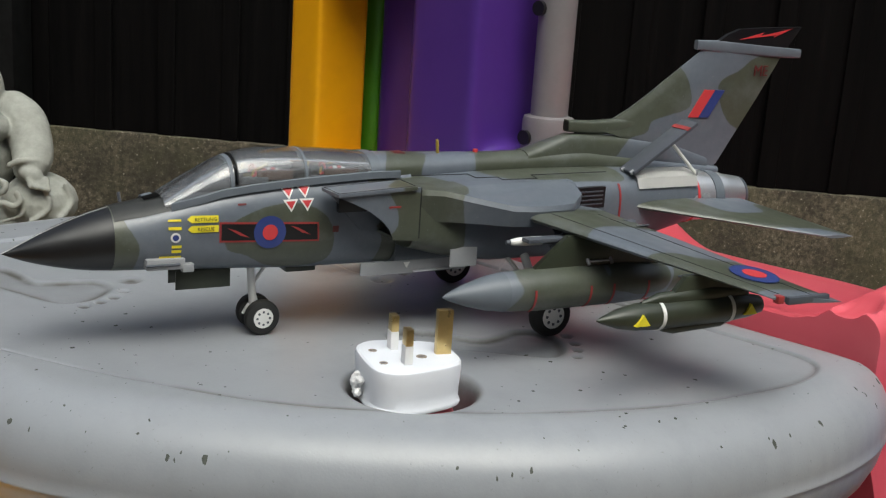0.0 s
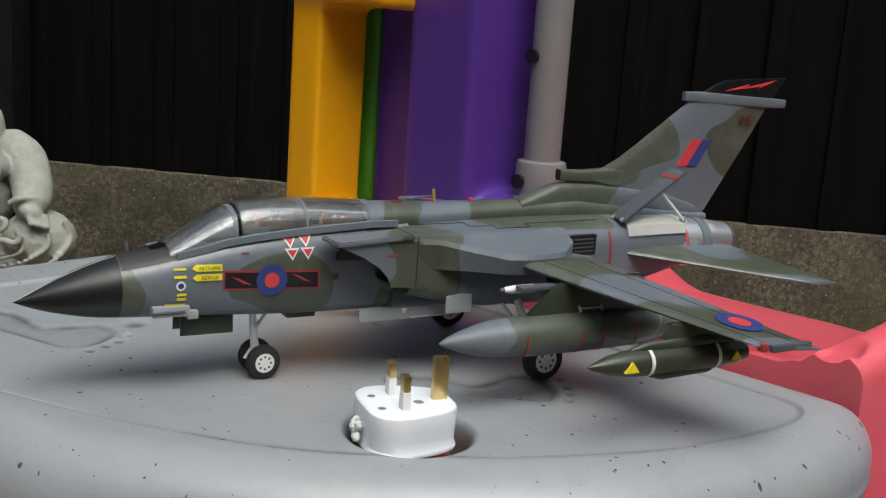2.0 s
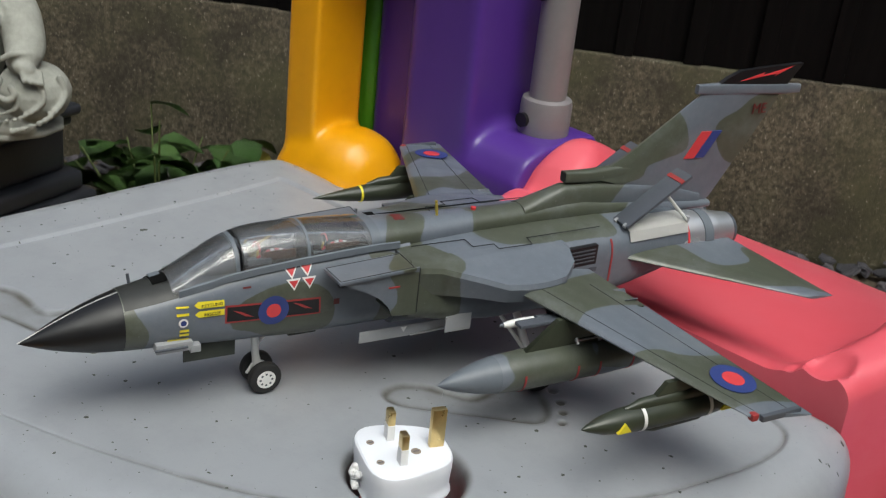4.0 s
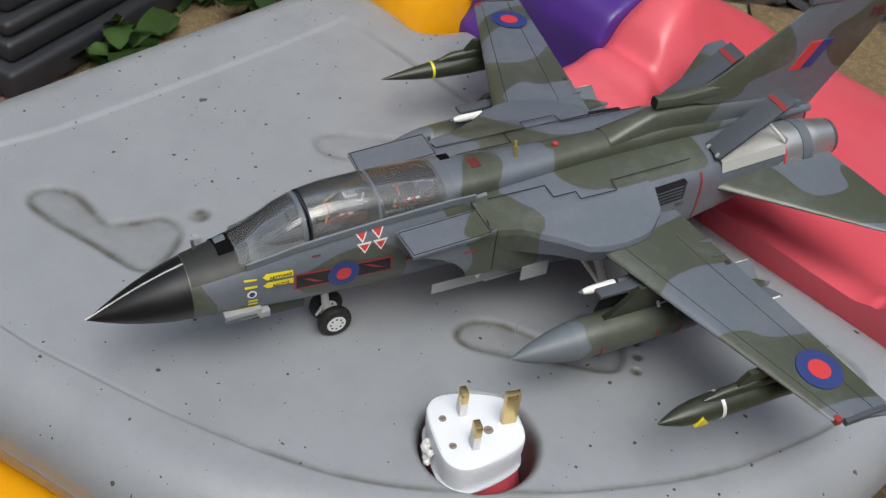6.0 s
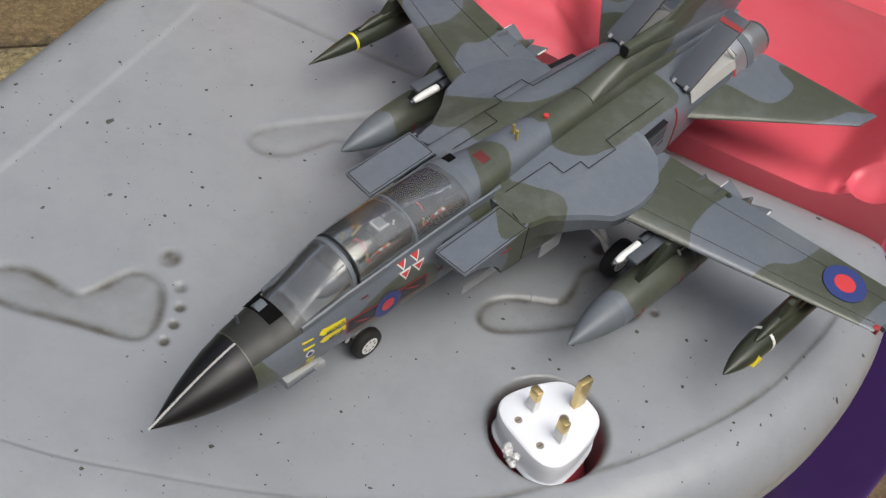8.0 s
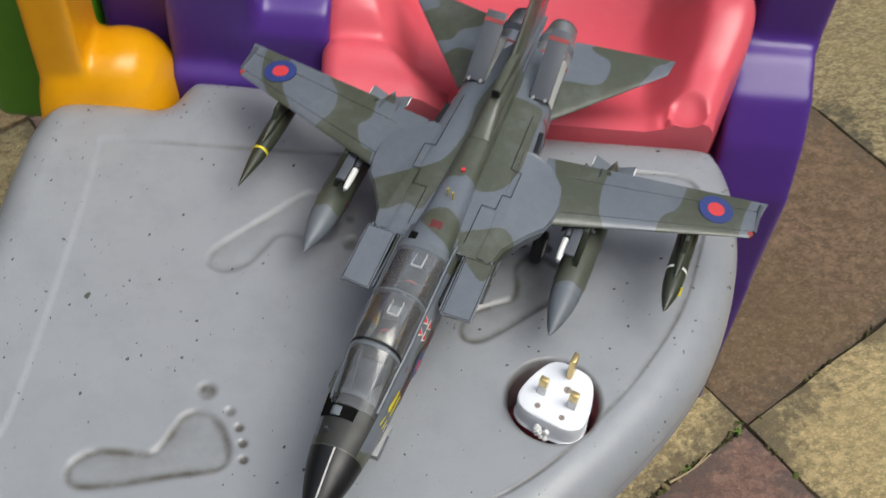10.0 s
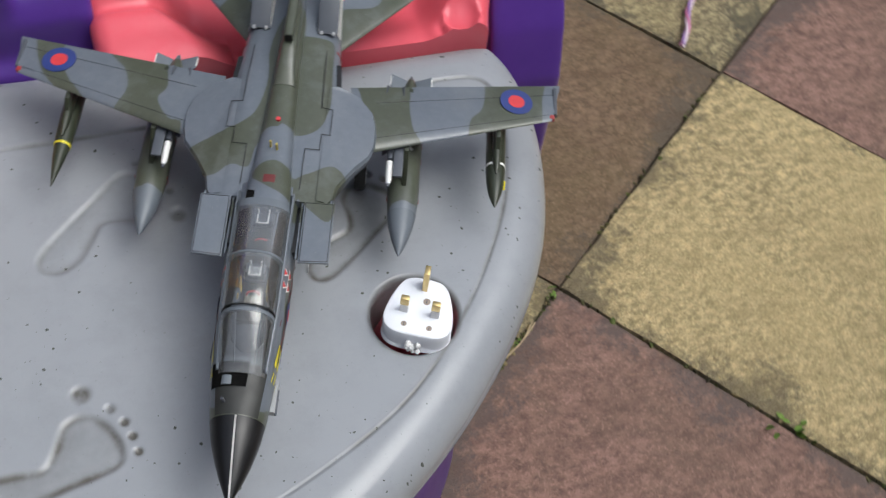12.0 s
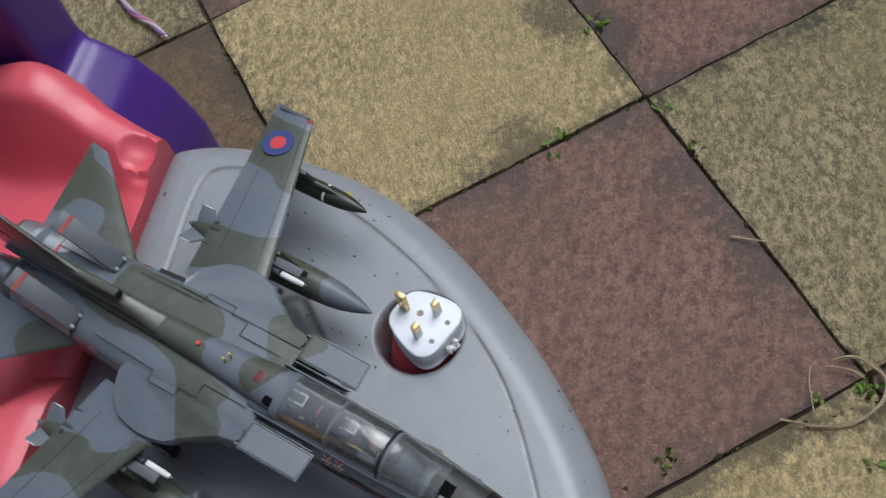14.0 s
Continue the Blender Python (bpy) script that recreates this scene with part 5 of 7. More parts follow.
def make_gear():
    leg = part("nose_leg", rod((0.1275, 0, 0.040), (0.1300, 0, 0.0115), 0.0022), M_white, jet, "white nose gear leg with twin wheels")
    bm = rod((0.1300, 0, 0.020), (0.1330, 0, 0.0105), 0.0016)
    rod((0.1325, -0.0085, 0.0098), (0.1325, 0.0085, 0.0098), 0.0013, bm)
    rod((0.1290, 0, 0.027), (0.1370, 0, 0.038), 0.0010, bm)
    rod((0.1275, 0, 0.016), (0.1240, 0, 0.0105), 0.0009, bm)
    part("nose_leg_link", bm, M_white, leg)
    for y in (-0.0068, 0.0068):
        wheel("nose_wheel", 0.1325, y, 0.0098, 0.0062, jet)
    for yy in (-0.0070, 0.0070):
        part("nose_gear_door", box(0.0845, 0.1140, yy - 0.0005, yy + 0.0005, 0.0288, 0.0390, 0.0003), M_green, jet, "dark green nose gear door")
    part("ventral_blister", box(0.1459, 0.1635, -0.0060, 0.0060, 0.0336, 0.0390, 0.0012), M_green, jet, "small dark blister under the belly")
    gun = part("gun_fairing", box(0.0661, 0.0860, -0.0200, -0.0130, 0.0435, 0.0492, 0.0009), M_pale, jet, "pale grey gun fairing with a stepped end", 30)
    part("fairing_step", box(0.0845, 0.0905, -0.0202, -0.0132, 0.0418, 0.0462, 0.0007), M_pale, gun, "", 30)
    part("muzzle_groove", rod((0.0655, -0.0203, 0.0463), (0.0830, -0.0203, 0.0463), 0.0008, None, 8), M_dkgrey, gun, "dark muzzle groove")
    for s in (-1, 1):
        leg = part("main_leg", rod((0.2800, s * 0.034, 0.046), (0.2870, s * 0.0500, 0.0130), 0.0026), M_white, jet, "white main gear leg")
        bm = rod((0.268, s * 0.030, 0.046), (0.2855, s * 0.049, 0.018), 0.0013)
        rod((0.2870, s * 0.0500, 0.0130), (0.2870, s * 0.0600, 0.0127), 0.0016, bm)
        part("drag_strut", bm, M_white, leg)
        wheel("main_wheel", 0.2870, s * 0.0575, 0.0127, 0.0085, jet)
        part("main_gear_door", slab_poly([(0.2290, 0.0), (0.2460, 0.0), (0.2460, 0.020), (0.2370, 0.020), (0.2360, 0.011), (0.2290, 0.010)], -0.0005, 0.0005, 0.0002), M_pale, jet, "pale stepped gear door", 20).matrix_basis = Matrix.Translation((0, s * 0.040, 0.0400)) @ Matrix.Rotation(math.pi / 2, 4, "X")
        door = part("bay_door", box(0.180, 0.246, min(s * 0.0280, s * 0.0290), max(s * 0.0280, s * 0.0290), 0.0352, 0.0425, 0.0003), M_pale, jet, "long pale grey belly door with a rail")
        part("door_rail", rod((0.212, s * 0.0300, 0.0362), (0.236, s * 0.0300, 0.0368), 0.0006, None, 8), M_metal, door, "thin metal rail")
        for xx in (0.208, 0.239):
            bm = bmesh.new()
            ring_faces(bm, [[bm.verts.new((xx + a, s * (0.0290 + h), 0.0402 + b)) for a, b in ((-0.0020, 0.0014), (0.0020, 0.0014), (0, -0.0018))] for h in (0.0, 0.0003)])
            part("stencil_triangle", bm, M_white, door, "small white stencil triangle", 20)


make_gear()


def make_stores():
    for s in (-1, 1):
        y = s * 0.0905
        pylon = part("pylon", box(0.0, 0.085, -0.0018, 0.0018, 0.0, 0.0200, 0.0006, Matrix.Translation((0.248, y, 0.0480))), M_green, jet, "dark green wing pylon")
        bm = pylon.data
        for v in bm.vertices:
            if v.co.z > 0.06:
                v.co.x += 0.022 if v.co.x < 0.28 else -0.004
        for x, yy, z, own in ((0.293, y + s * 0.0019, 0.0640, pylon),):
            for sc, mat, o in ((1.0, M_white, 0.0), (0.5, M_green, 0.0002)):
                bm = bmesh.new()
                ring_faces(bm, [[bm.verts.new((x + a * sc, yy + s * (o + h), z + b * sc)) for a, b in ((-0.0022, 0.0018), (0.0022, 0.0018), (0, -0.0022))] for h in (0.0, 0.0002)])
                part("stencil_triangle", bm, mat, own, "small white stencil triangle" if mat is M_white else "", 20)
            bm = rod((x - 0.009, yy + s * 0.0008, z - 0.0105), (x + 0.006, yy + s * 0.0008, z - 0.0105), 0.0006, None, 8)
            part("sway_brace", bm, M_metal, own, "bare metal sway brace")
            for dx in (-0.009, 0.006):
                part("brace_pad", rod((x + dx, yy - s * 0.0005, z - 0.0095), (x + dx, yy + s * 0.0022, z - 0.0120), 0.0010, None, 8), M_metal, own)
        tank = part("drop_tank", spin([(0, 0.0004), (0.004, 0.0024), (0.012, 0.0054), (0.024, 0.0086), (0.038, 0.0106), (0.055, 0.0115), (0.110, 0.0115), (0.128, 0.0104), (0.145, 0.0078), (0.158, 0.0045), (0.168, 0.0008)], Matrix.Translation((0.1978, y, 0.0398)), 32), M_camo_tank, jet, "camouflaged drop tank with grey nose")
        part("tank_nose", spin([(-0.0002, 0.0005), (0.004, 0.0026), (0.012, 0.0056), (0.024, 0.0088), (0.0345, 0.01045)], Matrix.Translation((0.1978, y, 0.0398)), 32), M_grey, tank, "pale grey tank nose")
        for x in (0.048, 0.083, 0.098, 0.122):
            rr = float(np.interp(x, (0.11, 0.128), (0.0116, 0.0105)))
            for q in (-1, 1):
                bm = bmesh.new()
                rows = [[bm.verts.new((0.1978 + x + dx, y + q * (rr + lift) * math.cos(radians(t)), 0.0398 - (rr + lift) * math.sin(radians(t)))) for t in range(-14, 67, 10)] for dx, lift in ((0, 0.0), (0, 0.0002), (0.0013, 0.0002), (0.0013, 0.0))]
                ring_faces(bm, rows, False, (False, False))
                part("red_band", bm, M_dullred, tank, "short dull red dash")
        for zz in (1.25, -1.25):
            fin = box(0.143, 0.162, -0.0006, 0.0006, 0.0035, 0.0165, 0.0002)
            for v in fin.verts:
                if v.co.z > 0.01:
                    v.co.x += 0.009 if v.co.x < 0.15 else 0.002
            bmesh.ops.transform(fin, matrix=Matrix.Translation((0.1978, y, 0.0398)) @ Matrix.Rotation(zz, 4, "X"), verts=fin.verts)
            tf = part("tank_fin", fin, M_grey, tank, "grey tail fin of the tank")
            edge = rod((0.154, 0, 0.0165), (0.162, 0, 0.0166), 0.0006)
            bmesh.ops.transform(edge, matrix=Matrix.Translation((0.1978, y, 0.0398)) @ Matrix.Rotation(zz, 4, "X"), verts=edge.verts)
            part("fin_edge", edge, M_white, tf, "white fin edge")
        mm = Matrix.Translation((0.2420, s * 0.0790, 0.0630))
        mis = part("missile", spin([(0, 0.0010), (0.0015, 0.0017), (0.005, 0.0022), (0.010, 0.0024), (0.020, 0.0024), (0.0205, 0.0018)], mm, 18), M_white, jet, "slim white-nosed air-to-air missile beside the pylon")
        part("missile_body", spin([(0.022, 0.0024), (0.088, 0.0024), (0.090, 0.001)], mm, 16), M_dkgrey, mis, "dark missile body")
        part("seeker", spin([(-0.002, 0.0010), (0.0004, 0.0014)], mm, 12), M_dkgrey, mis, "dark seeker tip")
        for q in range(4):
            turn = mm @ Matrix.Rotation(math.pi / 4 + q * math.pi / 2, 4, "X")
            part("missile_fin", box(0.030, 0.038, 0.0022, 0.0085, -0.0003, 0.0003, 0.0001, turn), M_dkgrey, mis, "dark missile fin")
            part("missile_fin", box(0.078, 0.087, 0.0022, 0.0095, -0.0003, 0.0003, 0.0001, turn), M_dkgrey, mis, "dark missile fin")
        part("missile_rail", box(0.248, 0.325, min(s * 0.0815, s * 0.0885), max(s * 0.0815, s * 0.0885), 0.0640, 0.0662, 0.0006), M_dkgrey, jet, "dark grey missile launch rail")
        # outer pod on its pylon
        py = s * 0.1575
        z = 0.0435
        x0 = 0.2445 if s < 0 else 0.2290
        if s < 0:
            prof = [(0, 0.0004), (0.003, 0.0019), (0.012, 0.0049), (0.022, 0.0066), (0.034, 0.0073), (0.080, 0.0073), (0.094, 0.0062), (0.102, 0.0046), (0.104, 0.002)]
        else:
            prof = [(0, 0.0003), (0.010, 0.0021), (0.025, 0.0045), (0.042, 0.0063), (0.060, 0.0070), (0.105, 0.0070), (0.118, 0.0055), (0.124, 0.002)]
        pod = part("pod", spin(prof, Matrix.Translation((x0, py, z)), 28), M_green, jet, "dark green countermeasures pod" if s > 0 else "dark green jamming pod with yellow triangles")
        part("pod_band", spin([(0.0345, 0.0071), (0.0345, 0.0076), (0.0365, 0.0076), (0.0365, 0.0071)] if s < 0 else [(0.0355, 0.0055), (0.0355, 0.0060), (0.0372, 0.0062), (0.0372, 0.0057)], Matrix.Translation((x0, py, z)), 28), M_white if s < 0 else M_yellow, pod, "thin painted band")
        if s < 0:
            part("pod_band", spin([(0.0785, 0.0071), (0.0785, 0.0076), (0.0805, 0.0076), (0.0805, 0.0071)], Matrix.Translation((x0, py, z)), 28), M_white, pod, "thin painted band")
            part("pod_scoop", loft([(x0 + 0.040, py, z - 0.009, z - 0.004, 0.002, 2.4), (x0 + 0.046, py, z - 0.0105, z - 0.004, 0.0034, 2.4), (x0 + 0.076, py, z - 0.0095, z - 0.004, 0.0034, 2.4), (x0 + 0.082, py, z - 0.008, z - 0.004, 0.0015, 2.4)], 16), M_green, pod)
            for dx in (0.018, 0.0865):
                bm = bmesh.new()
                ring_faces(bm, [[bm.verts.new((x0 + dx + a, py - h, z + b)) for a, b in ((0, -0.0025), (0.0085, -0.0025), (0.0042, 0.0030))] for h in (0.0050, 0.0076)])
                part("warning_triangle", bm, M_yellow, pod, "yellow warning triangle", 20)
        bm = box(0.0, 0.055, -0.0016, 0.0016, 0.0, 0.0150, 0.0005, Matrix.Translation((0.283, py, 0.0470)))
        for v in bm.verts:
            if v.co.z > 0.058:
                v.co.x += 0.012 if v.co.x < 0.31 else 0.0
        pylon = part("pylon", bm, M_green, jet, "dark green outer pylon")
        part("pylon_fairing", loft([(0.270, py, 0.0480, 0.0510, 0.001, 2), (0.280, py, 0.0475, 0.0545, 0.0030, 2.2), (0.315, py, 0.0475, 0.0560, 0.0036, 2.2), (0.335, py, 0.048, 0.054, 0.002, 2.2)], 16), M_green, pylon)


make_stores()


# markings on the nose
def side_y(x, z):
    z0, z1, hw, e = front_section(x)
    f = min(0.999, abs((z - (z0 + z1) / 2) / ((z1 - z0) / 2)))
    return hw * (1 - f**e) ** (1 / e)


def decal(name, pts, material, s=-1, lift=0.0003, label="", parent=None, dense=6):
    """A thin marking that follows the nose's side: a polygon in x, z."""
    bm = bmesh.new()
    loop = []
    for (xa, za), (xb, zb) in zip(pts, pts[1:] + pts[:1]):
        loop += [(xa + (xb - xa) * i / dense, za + (zb - za) * i / dense) for i in range(dense)]
    f = bm.faces.new([bm.verts.new((x, 0, z)) for x, z in loop])
    bmesh.ops.triangulate(bm, faces=[f])
    bmesh.ops.subdivide_edges(bm, edges=[e for e in bm.edges if e.calc_length() > 0.004], cuts=2, use_grid_fill=True)
    for v in bm.verts:
        v.co.y = s * (side_y(v.co.x, v.co.z) + lift) + (2 * bias(v.co.x) if s > 0 else 0.0)
    return part(name, bm, material, parent or jet, label, 60)


def circle(x, z, r, n=28):
    return [(x + r * math.cos(2 * math.pi * i / n), z + r * math.sin(2 * math.pi * i / n)) for i in range(n)]


def make_markings():
    for s in (-1, 1):
        bar = decal("squadron_bar", [(0.1035, 0.0565), (0.1585, 0.0545), (0.1580, 0.0650), (0.1035, 0.0672)], M_dullred, s, 0.0003, "dark red bar with red border")
        decal("squadron_bar_field", [(0.1045, 0.0575), (0.1575, 0.0555), (0.1570, 0.0640), (0.1045, 0.0662)], M_black, s, 0.0005, "", bar)
        for cx in (0.1135, 0.1475):
            decal("flash", [(cx - 0.006, 0.0640), (cx, 0.0612), (cx - 0.001, 0.0625), (cx + 0.006, 0.0585), (cx + 0.0005, 0.0606), (cx + 0.001, 0.0597)], M_dullred, s, 0.0007, "", bar, 1)
        r = decal("nose_roundel", circle(0.1305, 0.0608, 0.0088), M_blue, s, 0.0008, "blue and red nose roundel", None, 1)
        decal("nose_roundel_centre", circle(0.1305, 0.0608, 0.0042), M_red, s, 0.0010, "", r, 1)
        for x, z, u in ((0.1410, 0.0810, 0.0), (0.1500, 0.0815, 0.0), (0.1420, 0.0745, 0.0), (0.1510, 0.0748, 0.0)):
            t = decal("ejector_triangle", [(x - 0.0042, z + 0.0030), (x + 0.0042, z + 0.0032), (x + 0.0002, z - 0.0036)], M_white, s, 0.0004, "white-edged red warning triangle", None, 3)
            decal("triangle_centre", [(x - 0.0027, z + 0.0021), (x + 0.0027, z + 0.0022), (x + 0.0002, z - 0.0020)], M_red, s, 0.0006, "", t, 3)
        for z, wd in ((0.0690, "RETTUNG"), (0.0640, "RESCUE")):
            t = decal("rescue_arrow", [(0.0870, z), (0.0892, z + 0.0018), (0.1030, z + 0.0018), (0.1030, z - 0.0018), (0.0892, z - 0.0018)], M_yellow, s, 0.0004, "yellow rescue arrow with black lettering", None, 4)
            cu = bpy.data.curves.new("lettering", "FONT")
            cu.body, cu.size, cu.align_x, cu.align_y, cu.extrude = wd, 0.0026, "CENTER", "CENTER", 0.00008
            tmp = bpy.data.objects.new("lettering", cu)
            me = bpy.data.meshes.new_from_object(tmp)
            bpy.data.objects.remove(tmp)
            me.materials.append(M_line)
            ob = new("lettering", me)
            ob.parent = t
            ob.matrix_basis = Matrix.Translation((0.0962, s * (side_y(0.096, z) + 0.0013) + (2 * bias(0.0962) if s > 0 else 0.0), z)) @ (Matrix.Rotation(math.pi / 2, 4, "X") if s < 0 else Matrix.Rotation(math.pi, 4, "Z") @ Matrix.Rotation(math.pi / 2, 4, "X"))
        for z0, z1, x0, x1 in ((0.0682, 0.0692, 0.0775, 0.0840), (0.0640, 0.0655, 0.0775, 0.0840), (0.0545, 0.0560, 0.0790, 0.0840), (0.0520, 0.0535, 0.0790, 0.0840), (0.0485, 0.0503, 0.0730, 0.0840)):
            decal("stencil", [(x0, z0), (x1, z0), (x1, z1), (x0, z1)], M_yellow, s, 0.0004, "small yellow stencil bar", None, 2)
        decal("stencil", [(0.1135, 0.0752), (0.1180, 0.0754), (0.1180, 0.0764), (0.1135, 0.0762)], M_darkred, s, 0.0004, "small dark red stencil bar", None, 2)
        decal("stencil", [(0.1660, 0.0590), (0.1695, 0.0590), (0.1695, 0.0625), (0.1660, 0.0625)], M_darkred, s, 0.0004, "small dark red stencil", None, 2)
        t = decal("access_disc", circle(0.0810, 0.0600, 0.0026, 16), M_white, s, 0.0004, "white-ringed blue access disc", None, 1)
        decal("access_disc_centre", circle(0.0810, 0.0600, 0.0016, 16), M_blue, s, 0.0006, "", t, 1)
    bm = rod((0.2380, -0.0022, 0.0965), (0.2372, -0.0022, 0.1045), 0.0008)
    rod((0.2400, 0.0022, 0.0965), (0.2392, 0.0022, 0.1045), 0.0008, bm)
    part("aerial", bm, paint("gold_paint", (0.55, 0.42, 0.08), 0.4, 0.2, 0.5), jet, "pair of short gold aerials")
    part("beacon", disc(0.2640, 0.0, 0.0016, 0.0965, 0.0988), M_red, jet, "small red beacon")
    part("panel", box(0.2095, 0.2160, -0.0040, 0.0040, 0.0975, 0.0983, 0.0003), M_darkred, jet, "dark red spine panel")
    bm = bmesh.new()
    for s in (-1, 1):
        z = 0.0885
        pts = ((0.213, 0.020), (0.248, 0.020), (0.2480, 0.030), (0.262, 0.030), (0.262, 0.036), (0.285, 0.036), (0.286, 0.028), (0.340, 0.0265))
        for (xa, ya), (xb, yb) in zip(pts, pts[1:]):
            rod((xa, s * ya, z - 0.0003 - 0.06 * max(0, ya - 0.026)), (xb, s * yb, z - 0.0003 - 0.06 * max(0, yb - 0.026)), 0.00028, bm, 5)
    part("panel_line", bm, M_line, jet)
    for s in (-1, 1):
        # thin red stripe that follows the rear fuselage's side
        bm = bmesh.new()
        rows = [[bm.verts.new((x, s * (0.0369 + lift) * math.cos(radians(t)) ** 0.53, 0.0635 + (0.0244 + lift) * math.copysign(abs(math.sin(radians(t))) ** 0.53, t))) for t in range(-24, 40, 4)] for x, lift in ((0.3446, 0.0), (0.3446, 0.0003), (0.3459, 0.0003), (0.3459, 0.0))]
        ring_faces(bm, rows, False, (False, False))
        part("seam_stripe", bm, M_dullred, jet, "thin red seam stripe on the rear fuselage")
        # dark slot that the wing folds into, with its seal strips, along the tapering side
        def along_side(x0, x1, z0, z1, proud, name, mat, label):
            bm = bmesh.new()
            out = [0.0399 - 0.078 * (x - 0.30) + proud for x in (x0, x1)]
            ring_faces(bm, [[bm.verts.new((x, s * yy, zz)) for yy, zz in ((0.034, z0), (o, z0), (o, z1), (0.034, z1))] for x, o in zip((x0, x1), out)])
            part(name, bm, mat, jet, label, 20)
        along_side(0.2998, 0.3330, 0.0690, 0.0815, 0.0003, "wing_pocket", M_black, "dark wing pocket slot")
        for zz in (0.0715, 0.0740, 0.0765, 0.0790):
            along_side(0.3030, 0.3310, zz - 0.0004, zz + 0.0004, 0.0008, "pocket_seal", M_dkgrey, "dark rubber seal strip")
        part("side_stencil", box(0.3270, 0.3340, min(s * 0.0360, s * 0.0380), max(s * 0.0360, s * 0.0380), 0.0640, 0.0670, 0.0002), M_dkgrey, jet, "dark stencil bar")
        # red code letters high on the fin
        cu = bpy.data.curves.new("code_letters", "FONT")
        cu.body, cu.size, cu.align_x, cu.align_y, cu.extrude = "ME", 0.0100, "CENTER", "CENTER", 0.00015
        tmp = bpy.data.objects.new("code_letters", cu)
        me = bpy.data.meshes.new_from_object(tmp)
        bpy.data.objects.remove(tmp)
        me.materials.append(M_darkred)
        ob = tagged(new("code_letters", me), "dark red code letters on the fin")
        ob.parent = jet
        ob.matrix_basis = Matrix.Translation((0.4775, s * 0.0019, 0.1470)) @ (Matrix.Identity(4) if s < 0 else Matrix.Rotation(math.pi, 4, "Z")) @ Matrix.Rotation(math.pi / 2, 4, "X")


make_markings()


def make_cockpit_details():
    gold = paint("ochre_paint", (0.42, 0.30, 0.07), 0.5, 0.2)
    for x in (0.118, 0.156):
        for s in (-1, 1):
            part("side_console", box(x, x + 0.014, min(s * 0.0085, s * 0.0125), max(s * 0.0085, s * 0.0125), 0.0850, 0.0885, 0.0006), M_grey, jet, "grey cockpit side console")
            part("lever", rod((x + 0.006, s * 0.0095, 0.0880), (x + 0.007, s * 0.0090, 0.0925), 0.0006, None, 8), gold, jet, "ochre lever")
        part("instrument_panel", box(x - 0.002, x + 0.0005, -0.0110, 0.0110, 0.0850, 0.0925, 0.0006), M_dkgrey, jet, "dark instrument panel")
    brown = paint("brown_leather", (0.10, 0.045, 0.025), 0.6, 0.35)
    for x in (0.126, 0.164):
        for s in (-1, 1):
            part("side_wall_panel", box(x, x + 0.020, min(s * 0.0118, s * 0.0132) + 0.0012, max(s * 0.0118, s * 0.0132) + 0.0012, 0.0868, 0.0920, 0.0005), brown, jet, "brown padded cockpit side panel")
            part("hose", rod((x + 0.004, s * 0.0080, 0.0872), (x + 0.013, s * 0.0092, 0.0915), 0.0007, None, 8), gold, jet, "ochre cockpit hose")
        # striped pull handle: alternate white and red beads on an arch
        for i in range(9):
            t = math.pi * i / 8
            part("striped_handle_bead", rod((x - 0.002 + 0.0025 * i, -0.0105, 0.0885 + 0.0042 * math.sin(t)), (x - 0.0002 + 0.0025 * i, -0.0105, 0.0885 + 0.0042 * math.sin(t + 0.35)), 0.0007, None, 6), M_white if i % 2 else M_red, jet)
    for i, (y, z) in enumerate(((-0.006, 0.0905), (0.0, 0.0910), (0.006, 0.0905))):
        for x in (0.1187, 0.1567):
            part("dial", spin([(0, 0.0013), (0.0003, 0.0013)], Matrix.Translation((x, y, z)), 12), M_white, jet, "pale instrument dial")


make_cockpit_details()


